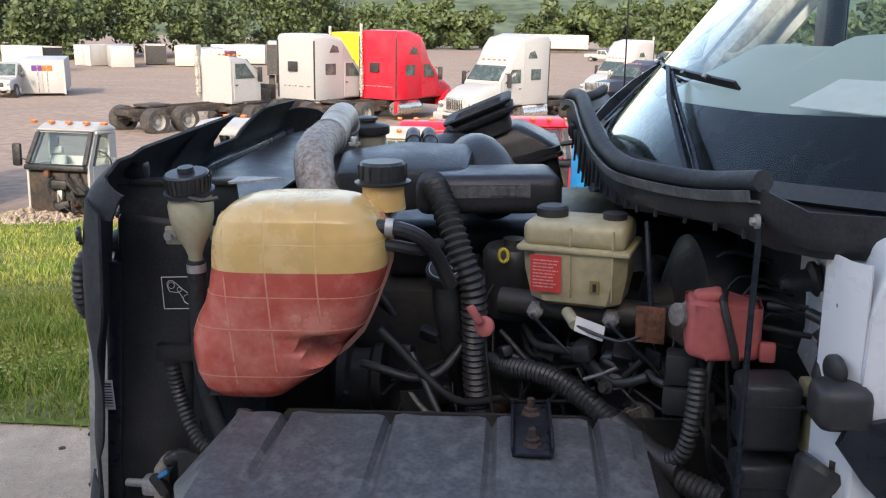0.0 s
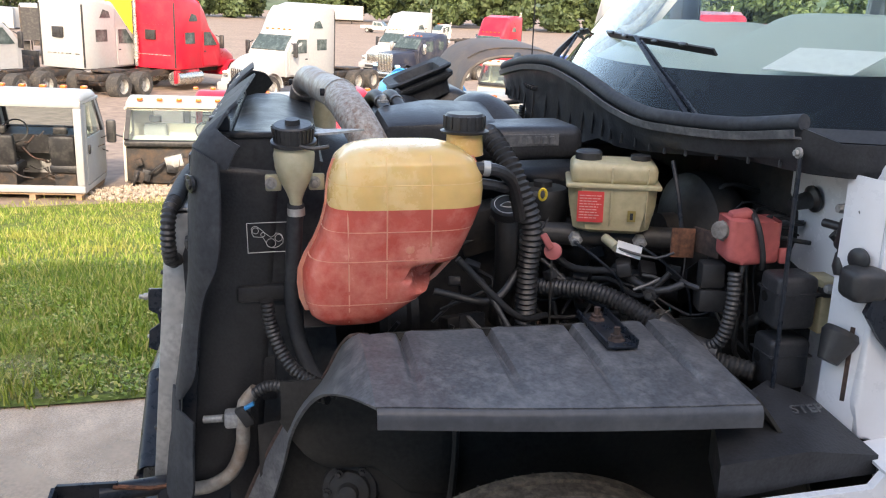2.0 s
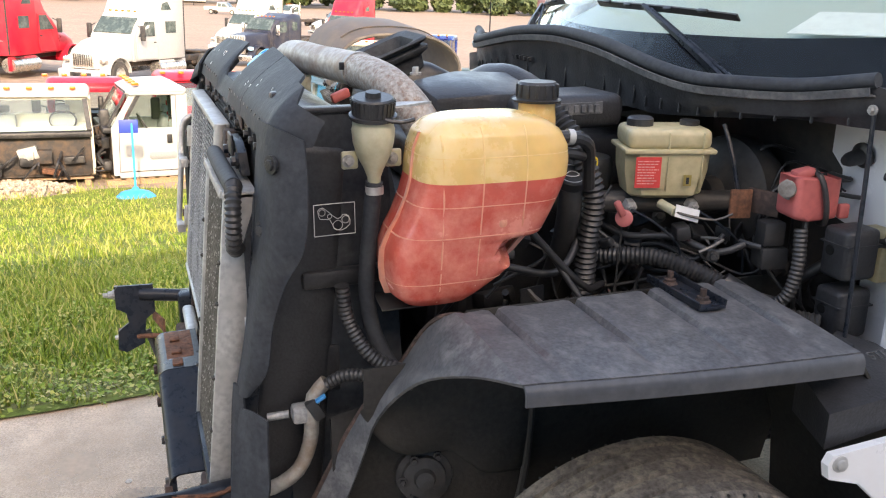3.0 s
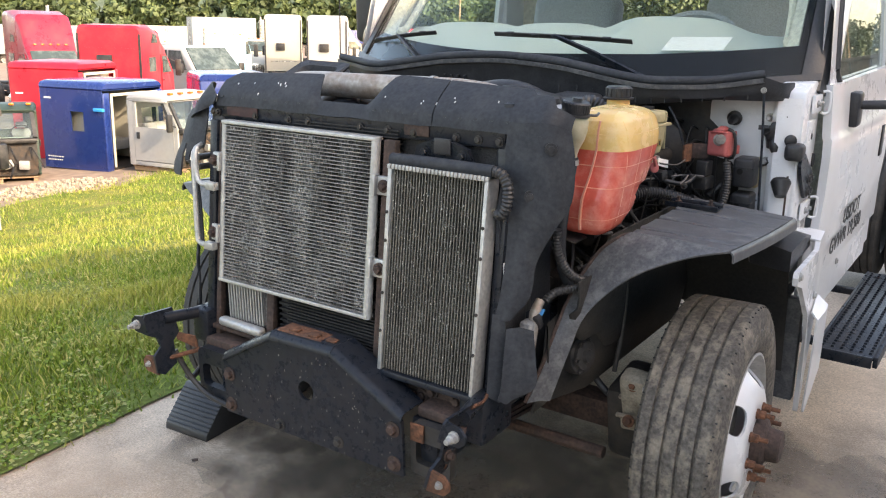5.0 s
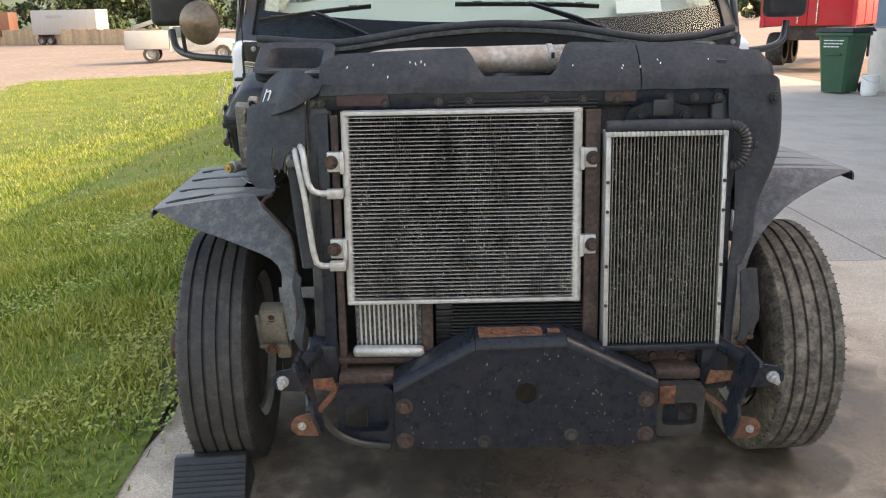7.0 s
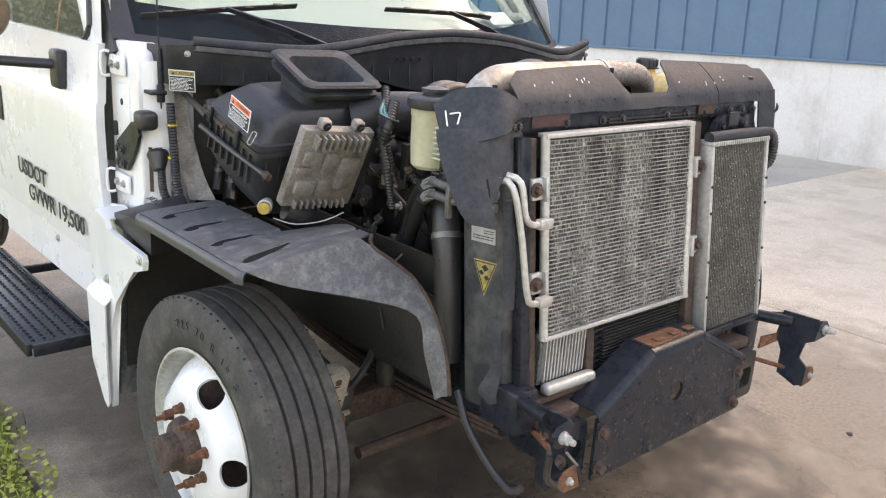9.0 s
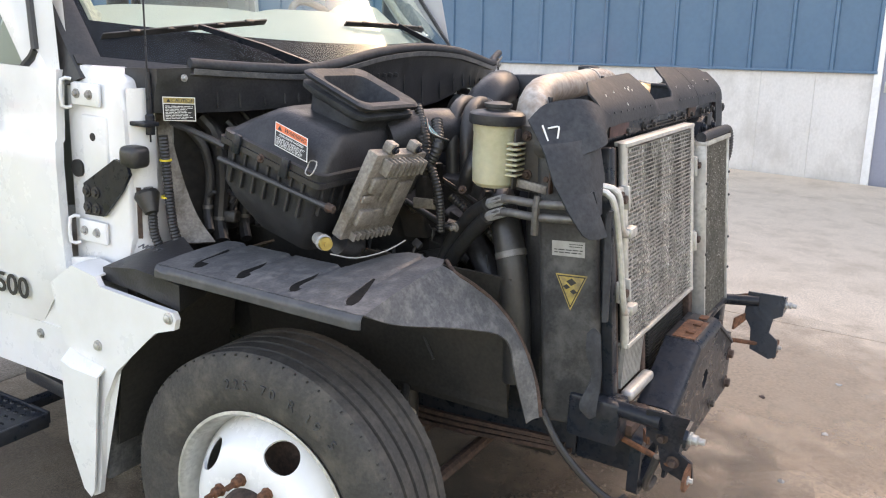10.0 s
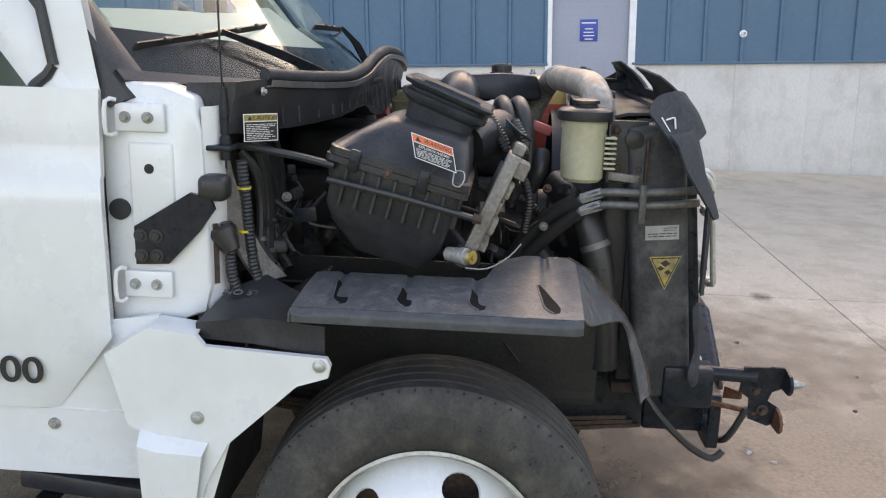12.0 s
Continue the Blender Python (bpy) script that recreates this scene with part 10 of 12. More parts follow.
        tank = part("fuel_tank", cyl(bmn(), (0.1, s * 0.86, 0.55), (max(1.0, sl), s * 0.86, 0.55), 0.30, seg=18), YM["chrome"], tk)
        part("step", box(bmn(), (0.3, s * 1.0 - 0.14, 0.86), (0.8, s * 1.0 + 0.1, 0.885)), YM["chassis"], tank)
    for k in range(5):
        part("marker_light", rbox(bmn(), (c0 + 0.80, -0.6 + 0.3 * k, (2.88 if top > 3 else 2.78)), (0.08, 0.12, 0.06), bevel=0.02), YM["amber"], tk)
    if stack:
        for s in ((1,) if not old else (1, -1)):
            st = part("exhaust_pipe", cyl(bmn(), (-0.16, s * 0.82, 1.0), (-0.16, s * 0.82, H + 0.25), 0.075, seg=12), YM["chrome"], tk)
            part("heat_shield", cyl(bmn(), (-0.16, s * 0.82, 1.3), (-0.16, s * 0.82, 2.4), 0.115, seg=12), YM["chrome"], st)
    if hood:
        n = c1 + 0.23
        hl = 1.75
        if old:
            part("hood", loft(bmn(), [ring(n, 0.80, 0.95, 1.9, 0.14), ring(n + hl * 0.6, 0.66, 0.95, 1.84, 0.12), ring(n + hl, 0.58, 0.95, 1.78, 0.1)]), P, tk)
        else:
            part("hood", loft(bmn(), [ring(n, w - 0.12, 0.95, 1.88, 0.2), ring(n + hl * 0.45, 0.92, 0.9, 1.74, 0.24), ring(n + hl * 0.85, 0.78, 0.75, 1.5, 0.24), ring(n + hl, 0.66, 0.72, 1.3, 0.2)]), P, tk)
        gz = (0.72, 1.76) if old else (0.78, 1.32)
        gw = 0.56 if old else 0.48
        gx = n + hl + 0.005
        gr = part("grille", box(bmn(), (gx - 0.03, -gw, gz[0]), (gx + 0.03, gw, gz[1]), 0.02), YM["chrome"], tk)
        for k in range(9):
            part("grille_bar", box(bmn(), (gx + 0.031, -gw + 0.07 + k * (2 * gw - 0.14) / 8 - 0.022, gz[0] + 0.06), (gx + 0.04, -gw + 0.07 + k * (2 * gw - 0.14) / 8 + 0.022, gz[1] - 0.06)), YM["chassis"], gr)
        fx = n + hl - 0.75
        for s in (-1, 1):
            arch = [[(fx + 0.62 * math.cos(q), s * yy, 0.52 + 0.62 * math.sin(q)) for yy in (0.62, 0.98, 1.13)] for q in [math.pi * k / 10 for k in range(11)]]
            part("fender", sheet(bmn(), arch, 0.06 * s), P, tk)
            part("headlight", rbox(bmn(), (n + hl - 0.12, s * 0.85, 1.05), (0.28, 0.3, 0.2), rot=(0, 0, -s * 25), bevel=0.06), YM["pale" if old else "chrome"], tk)
            yard_wheel(tk, fx, s * 0.98, 0.5, 0.28)
        bp = part("bumper", rbox(bmn(), (n + hl + 0.12, 0, 0.52), (0.18, 2.2, 0.36), bevel=0.07), YM["chrome"] if old else P, tk)
        part("bumper_insert", rbox(bmn(), (n + hl + 0.215, 0, 0.5), (0.02, 1.0, 0.16), bevel=0.01), YM["black"], bp)
    else:
        part("engine", loft(bmn(), [ring(c1 + 0.25, 0.38, 0.7, 1.5, 0.1), ring(c1 + 0.8, 0.34, 0.6, 1.45, 0.12), ring(c1 + 1.3, 0.42, 0.6, 1.35, 0.06)]), YM["chassis"], tk)
        part("radiator", box(bmn(), (c1 + 1.42, -0.5, 0.65), (c1 + 1.52, 0.5, 1.55), 0.02), YM["grill"], tk)
        for s in (-1, 1):
            yard_wheel(tk, c1 + 1.15, s * 0.98, 0.5, 0.28)
    return tk


# heading: degrees from +x towards +y that the truck faces
semi(-36.9, -6.0, 152, "red", "red sleeper tractor unit seen with its chrome stack", H=4.0, tail=4.4)
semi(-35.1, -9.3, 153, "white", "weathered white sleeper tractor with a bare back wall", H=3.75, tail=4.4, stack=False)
semi(-40.5, -8.2, 150, "yellow", "yellow sleeper tractor behind other trucks", H=3.95, tail=3.5)
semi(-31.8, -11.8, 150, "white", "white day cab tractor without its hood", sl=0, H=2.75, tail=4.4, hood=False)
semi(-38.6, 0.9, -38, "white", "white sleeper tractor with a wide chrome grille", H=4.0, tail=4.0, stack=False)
semi(-49.0, 8.2, -48, "navy", "old dark long-nosed truck with an upright chrome grille", sl=1.2, H=2.95, tail=4.2, old=True, scale=0.95)
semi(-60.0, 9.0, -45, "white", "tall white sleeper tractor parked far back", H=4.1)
semi(-58.0, 15.0, -40, "red", "red sleeper tractor parked far back", H=4.0)
semi(-34.2, 18.1, -15, "maroon", "maroon sleeper tractor with a roof fairing", H=4.2, tail=5)
semi(-24.0, 14.9, 125, "red", "red sleeper tractor with a boxed back wall", H=3.55, tail=2.9, stack=False, hood=False)
semi(-40.2, 28.7, -35, "white", "white daycab truck with a dark stack", sl=1.0, H=3.3)
semi(-34.0, 28.5, 125, "pale", "pale blue day cab tractor", sl=0, H=2.8, scale=1.12, hood=False)
semi(-35.4, 34.2, 133, "cream", "ivory tall sleeper tractor seen from behind", H=4.2, stack=False)
semi(-30.2, 32.3, 128, "white", "white tall sleeper tractor with a weathered back", H=4.05, stack=False)
semi(-41.5, 37.5, -40, "cream", "small ivory day cab truck", sl=0, H=2.9)
semi(-62.0, 43.0, -50, "white", "white day cab truck deep in the yard", sl=0, H=2.8)
semi(-66.0, 45.0, 130, "navy", "black sleeper tractor deep in the yard", H=3.6)
semi(-58.5, 51.0, -55, "pale", "pale blue day cab truck", sl=0, H=2.8)
semi(-55.5, 52.6, 125, "cream", "ivory sleeper tractor seen from behind", H=4.2)
semi(-50.2, 53.6, 120, "white", "white tall sleeper tractor seen from behind", H=4.2)
semi(-45.5, 48.0, 65, "white", "white sleeper tractor with tandem axles", H=4.0, tail=4.6)
semi(-53.0, 45.0, 62, "white", "white day cab tractor with tandem axles", sl=0, H=2.9, tail=4.4)
semi(-49.0, 77.0, 150, "white", "small white truck on a long bare frame", H=3.4, sl=0.8, tail=7)
semi(-110.0, 20.0, -60, "white", "white truck at the far end of the yard", sl=0, H=2.8)
semi(-88.0, 21.0, -80, "white", "white day cab truck far back", sl=0.0, H=2.8)


def cab_shell(x, y, heading, paint, label, back="closed", W=1.0, L=1.5, H=1.62, lift=0.14, glass=True, tilt=(0, 0), seed=1, pallet=True, guts=True):
    """A severed truck cab standing on a pallet, facing +x."""
    rnd = random.Random(seed)
    P = YM[paint]
    base = spot(x, y, heading) @ Matrix.Rotation(radians(tilt[0]), 4, "X") @ Matrix.Rotation(radians(tilt[1]), 4, "Y")
    if pallet:
        pal = empty("wooden_pallet", base, "grey weathered wooden pallet under a cab shell", "pallet", "pallets")
        for k in range(7):
            part("deck_board", box(bmn(), (-L / 2 + k * L / 6.6, -W * 0.95, 0.10), (-L / 2 + k * L / 6.6 + 0.12, W * 0.95, 0.125)), YM["wood"], pal)
        for yy in (-W * 0.85, 0, W * 0.85):
            part("runner", box(bmn(), (-L / 2, yy - 0.05, 0), (L / 2 + 0.12, yy + 0.05, 0.098)), YM["wood"], pal)
    cs = empty("cab_shell", base @ Matrix.Translation((0, 0, lift)), label, "truck cab", "cab shells")
    x0, x1, belt, head = -L / 2, L / 2, H * 0.58, H - 0.10
    xt = x1 - 0.42
    for s in (-1, 1):
        o = Vector((0, -s * 0.045, 0))
        Y = s * W
        part("side_panel", plate(bmn(), [(x0, Y, 0), (x0 + 0.16, Y, 0), (x0 + 0.16, Y, head), (x0, Y, head)], o), P, cs)
        part("side_panel", plate(bmn(), [(x1 - 0.1, Y, 0.05), (x1, Y, 0.05), (x1, Y, belt), (xt + 0.08, Y - s * 0.05, head), (xt - 0.02, Y - s * 0.05, head), (x1 - 0.12, Y, belt)], o), P, cs)
        part("roof_rail", box(bmn(), (x0, min(Y, Y - s * 0.08), head + 0.001), (xt + 0.1, max(Y, Y - s * 0.08), head + 0.06), 0.02), P, cs)
        part("sill", box(bmn(), (x0 + 0.162, min(Y, Y - s * 0.08), 0), (x1 - 0.102, max(Y, Y - s * 0.08), 0.1), 0.01), P, cs)
        yo = Y + s * 0.006
        d = part("door", plate(bmn(), [(x0 + 0.17, yo, 0.12), (x1 - 0.11, yo, 0.12), (x1 - 0.13, yo, belt - 0.02), (x0 + 0.17, yo, belt - 0.02)], o), P, cs)
        part("window_post", plate(bmn(), [(x0 + 0.17, yo, belt - 0.018), (x0 + 0.24, yo, belt - 0.018), (x0 + 0.24, yo, head - 0.01), (x0 + 0.17, yo, head - 0.01)], o), P, d)
        part("window_post", plate(bmn(), [(x1 - 0.13, yo, belt - 0.018), (x1 - 0.19, yo, belt - 0.018), (xt - 0.1, yo - s * 0.05, head - 0.01), (xt - 0.04, yo - s * 0.05, head - 0.01)], o), YM["black"], d)
        part("door_handle", rbox(bmn(), (x0 + 0.3, yo + s * 0.015, belt - 0.22), (0.09, 0.03, 0.16), bevel=0.02), YM["black"], d)
        if rnd.random() < 0.75:
            part("window_glass", plate(bmn(), [(x0 + 0.242, yo - s * 0.02, belt - 0.018), (x1 - 0.195, yo - s * 0.02, belt - 0.018), (xt - 0.105, yo - s * 0.05, head - 0.012), (x0 + 0.242, yo - s * 0.05, head - 0.012)], o * 0.12), YM["pane"], d).visible_shadow = False
        if rnd.random() < 0.6:
            mr = part("mirror", rbox(bmn(), (x1 - 0.05, Y + s * 0.2, belt + 0.15), (0.09, 0.17, 0.42), bevel=0.04), YM["black"], cs)
            part("mirror_arm", cyl(bmn(), (x1 - 0.05, Y, belt + 0.05), (x1 - 0.05, Y + s * 0.16, belt + 0.1), 0.015, seg=6), YM["black"], mr)
    part("roof", loft(bmn(), [ring(x0 - 0.02, W, head + 0.03, H + 0.02, 0.05), ring(x0 + 0.15, W + 0.01, head + 0.03, H + 0.10, 0.1), ring(xt - 0.1, W - 0.01, head + 0.03, H + 0.08, 0.1), ring(xt + 0.14, W - 0.05, head + 0.02, H - 0.02, 0.05)]), P, cs)
    for k in range(5):
        part("marker_light", rbox(bmn(), (xt - 0.02, -0.7 + 0.35 * k, H + 0.10), (0.12, 0.1, 0.05), bevel=0.015), YM["amber"], cs)
    part("floor_pan", box(bmn(), (x0 + 0.02, -W + 0.09, 0.02), (x1 - 0.02, W - 0.09, 0.06)), YM["chassis"], cs)
    part("firewall", box(bmn(), (x1 - 0.05, -W + 0.05, 0.06), (x1, W - 0.05, belt - 0.08), 0.01), P if not guts else YM["chassis"], cs)
    part("cowl", box(bmn(), (x1 - 0.02, -W + 0.03, belt - 0.10), (x1 + 0.14, W - 0.03, belt + 0.0), 0.03), YM["black"], cs)
    if glass:
        part("windscreen", plate(bmn(), [(x1 + 0.02, -W + 0.1, belt), (x1 + 0.02, W - 0.1, belt), (xt + 0.12, W - 0.14, head), (xt + 0.12, -W + 0.14, head)], (0.01, 0, 0.01)), YM["pane"], cs).visible_shadow = False
    for s in (-1, 1):
        part("windscreen_pillar", plate(bmn(), [(x1 + 0.03, s * (W - 0.1), belt), (x1 + 0.03, s * (W - 0.02), belt), (xt + 0.13, s * (W - 0.06), head), (xt + 0.13, s * (W - 0.14), head)], (0.03, 0, 0.03)), YM["black"] if glass else P, cs)
    if back == "open":
        part("back_frame", box(bmn(), (x0 - 0.05, -W, 0), (x0, W, 0.13), 0.02), P, cs)
        part("back_frame", box(bmn(), (x0 - 0.05, -W, head - 0.05), (x0, W, head + 0.06), 0.02), P, cs)
        for s in (-1, 1):
            part("back_frame", box(bmn(), (x0 - 0.05, min(s * W, s * (W - 0.13)), 0.131), (x0, max(s * W, s * (W - 0.13)), head - 0.051), 0.02), P, cs)
    else:
        zz = (0, 0.95, 1.32, head + 0.02)
        part("back_panel", box(bmn(), (x0 - 0.04, -W + 0.01, 0), (x0, W - 0.01, 0.95), 0.015), P, cs)
        part("back_panel", box(bmn(), (x0 - 0.04, -W + 0.01, 1.32), (x0, W - 0.01, head + 0.02), 0.015), P, cs)
        for s in (-1, 1):
            part("back_panel", box(bmn(), (x0 - 0.04, min(s * (W - 0.01), s * 0.55), 0.951), (x0, max(s * (W - 0.01), s * 0.55), 1.319), 0.01), P, cs)
        part("back_window", box(bmn(), (x0 - 0.03, -0.55, 0.951), (x0 - 0.02, 0.55, 1.319)), YM["pane"], cs).visible_shadow = False
    for s in (-1, 1):
        cloth = YM["black"] if back == "open" else M["seat"]
        st = part("seat", rbox(bmn(), (x0 + 0.42, s * 0.5, 0.38), (0.5, 0.5, 0.16), bevel=0.06), cloth, cs)
        part("backrest", rbox(bmn(), (x0 + 0.2, s * 0.5, 0.70), (0.14, 0.44, 0.56), rot=(0, -8, 0), bevel=0.06), cloth, st)
        part("headrest", rbox(bmn(), (x0 + 0.14, s * 0.5, 1.06), (0.10, 0.24, 0.14), rot=(0, -8, 0), bevel=0.04), cloth, st)
        part("seat_base", box(bmn(), (x0 + 0.25, s * 0.5 - 0.18, 0.06), (x0 + 0.6, s * 0.5 + 0.18, 0.30)), YM["chassis"], st)
    part("dashboard", loft(bmn(), [ring(x1 - 0.42, W - 0.12, 0.5, 0.84, 0.08), ring(x1 - 0.06, W - 0.1, 0.55, belt - 0.02, 0.06)]), YM["black"] if back == "open" else M["dash"], cs)
    if back == "open":
        for s in (-1, 1):
            part("inner_lining", box(bmn(), (x0 + 0.02, min(s * (W - 0.05), s * (W - 0.085)), 0.11), (x1 - 0.08, max(s * (W - 0.05), s * (W - 0.085)), belt), 0.005), YM["black"], cs)
        part("headliner", box(bmn(), (x0 + 0.02, -W + 0.09, head - 0.03), (xt, W - 0.09, head + 0.02), 0.005), YM["chassis"], cs)
        for k in range(22):
            a = Vector((rnd.uniform(x0 + 0.05, x1 - 0.25), rnd.uniform(-W + 0.2, W - 0.2), rnd.uniform(0.10, belt + 0.1)))
            e = a + Vector((rnd.uniform(-0.1, 0.1), rnd.uniform(-0.45, 0.45), rnd.uniform(-0.4, 0.2)))
            e.z = max(0.07, e.z)
            part("torn_loom", tube(bmn(), [a, (a + e) / 2 + Vector((-0.06, 0, -0.05)), e], rnd.uniform(0.006, 0.02), 6, 0.06), rnd.choice([YM["black"], YM["chassis"], YM["chassis"], M["rustdark"]]), cs)
    part("steering_wheel", tube(bmn(), [(x1 - 0.58 + 0.10 * math.sin(2 * math.pi * k / 16), 0.5 + 0.22 * math.cos(2 * math.pi * k / 16), 0.92 + 0.19 * math.sin(2 * math.pi * k / 16)) for k in range(17)], 0.015, 6, 0.05), YM["black"], cs)
    if guts:
        for k in range(16):
            a = Vector((x1 + 0.03, rnd.uniform(-W + 0.15, W - 0.15), rnd.uniform(0.12, belt - 0.1)))
            if k % 2:
                part("bracket", rbox(bmn(), a + Vector((0.05, 0, 0)), (0.13, rnd.uniform(0.08, 0.35), rnd.uniform(0.06, 0.25)), rot=(rnd.uniform(-20, 20), 0, rnd.uniform(-15, 15)), bevel=0.015), rnd.choice([YM["chassis"], YM["black"], M["rust"], M["alu"]]), cs)
            else:
                e = Vector((x1 + rnd.uniform(0.1, 0.25), a.y + rnd.uniform(-0.4, 0.4), max(0.0, a.z - rnd.uniform(0.2, 0.5))))
                part("cut_hose", tube(bmn(), [a, (a + e) / 2 + Vector((0.14, 0, 0.03)), e], rnd.uniform(0.012, 0.03), 6, 0.06), YM["black"], cs)
    return cs


def parts_pallet(x, y, heading):
    """A wooden pallet with greasy axle parts lying on it."""
    base = spot(x, y, heading)
    rnd = random.Random(5)
    pal = empty("wooden_pallet", base, "weathered brown pallet with gaps between its boards", "pallet", "pallets")
    for k in range(8):
        part("deck_board", box(bmn(), (-0.62 + k * 0.155, -0.55, 0.10), (-0.62 + k * 0.155 + 0.10, 0.55, 0.122)), YM["wood"], pal)
    for yy in (-0.5, 0.0, 0.5):
        part("runner", box(bmn(), (-0.62, yy - 0.04, 0), (0.57, yy + 0.04, 0.098)), YM["wood"], pal)
    ax = empty("axle_parts", base @ Matrix.Translation((0, 0, 0.123)), "greasy black axle parts heaped on a pallet", "scrap parts")
    part("housing", revolve(bmn(), [(0.0, -0.19), (0.13, -0.17), (0.19, -0.06), (0.19, 0.06), (0.13, 0.17), (0.0, 0.19)], (-0.12, -0.10, 0.19), (0.2, 1, 0.1), 20), YM["chassis"], ax)
    part("axle_tube", tube(bmn(), [(-0.14, -0.50, 0.16), (-0.12, -0.1, 0.19), (-0.05, 0.46, 0.20)], 0.06, 10), YM["chassis"], ax)
    part("hub", revolve(bmn(), [(0.16, 0), (0.16, 0.05), (0.09, 0.06), (0.09, 0.13), (0, 0.13)], (0.25, 0.20, 0.0), (0, 0, 1), 20), YM["chassis"], ax)
    for k in range(9):
        a = Vector((rnd.uniform(-0.4, 0.4), rnd.uniform(-0.45, 0.45), 0.02))
        e = a + Vector((rnd.uniform(-0.2, 0.2), rnd.uniform(-0.3, 0.3), rnd.uniform(0.05, 0.3)))
        part("rod", tube(bmn(), [a, (a + e) / 2 + Vector((0.03, 0, 0.05)), e], rnd.uniform(0.012, 0.03), 7), rnd.choice([YM["chassis"], YM["black"], M["rustdark"]]), ax)


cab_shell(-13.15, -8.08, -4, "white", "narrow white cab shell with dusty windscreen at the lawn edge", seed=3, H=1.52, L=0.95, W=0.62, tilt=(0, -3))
parts_pallet(-12.95, -6.75, -20)
cab_shell(-13.9, -4.75, 177, "white", "white cab shell with its back open on two seats", back="open", seed=5, W=0.90, L=1.45, H=1.62, guts=False)
cab_shell(-14.7, -2.45, 3, "cream", "ivory cab shell with marker lights and bare firewall", seed=7, W=0.98, H=1.42, L=1.3)
cab_shell(-14.6, -0.6, -82, "white", "white cab shell on a pallet showing its door", seed=9, H=1.56, W=0.72, L=1.28)
cab_shell(-15.9, 0.5, 10, "red", "red cab shell behind a white one", seed=10, H=1.62, W=0.75, L=1.2)
cab_shell(-16.2, -1.6, 185, "red", "red cab shell with open back", back="open", seed=12, H=1.5, W=0.7, L=1.2)
cab_shell(-17.9, 7.7, -30, "green", "dark green cab shell with torn-off front end", seed=13, H=1.5, W=0.85, L=1.2)
cab_shell(-15.70, 11.15, 10, "white", "white cab shell with square door window", seed=15, H=1.62, W=1.0, L=1.5)
cab_shell(-16.7, 16.6, 5, "white", "white cab shell with its front torn open", seed=17, H=1.6, W=0.98, L=1.5)
cab_shell(-16.9, 19.6, 222, "white", "white cab shell lying with its door open", back="open", seed=19, H=1.6, W=0.98, L=1.4, tilt=(0, 4))
cab_shell(-31.0, 8.2, -32, "cream", "ivory cab shell with marker lights", seed=21, H=1.7, W=1.0, L=1.5, guts=False)
cab_shell(-33.0, 11.5, -30, "blue", "dark blue cab shell with flat windscreen", seed=22, H=1.9, W=1.0, L=1.5, guts=False)


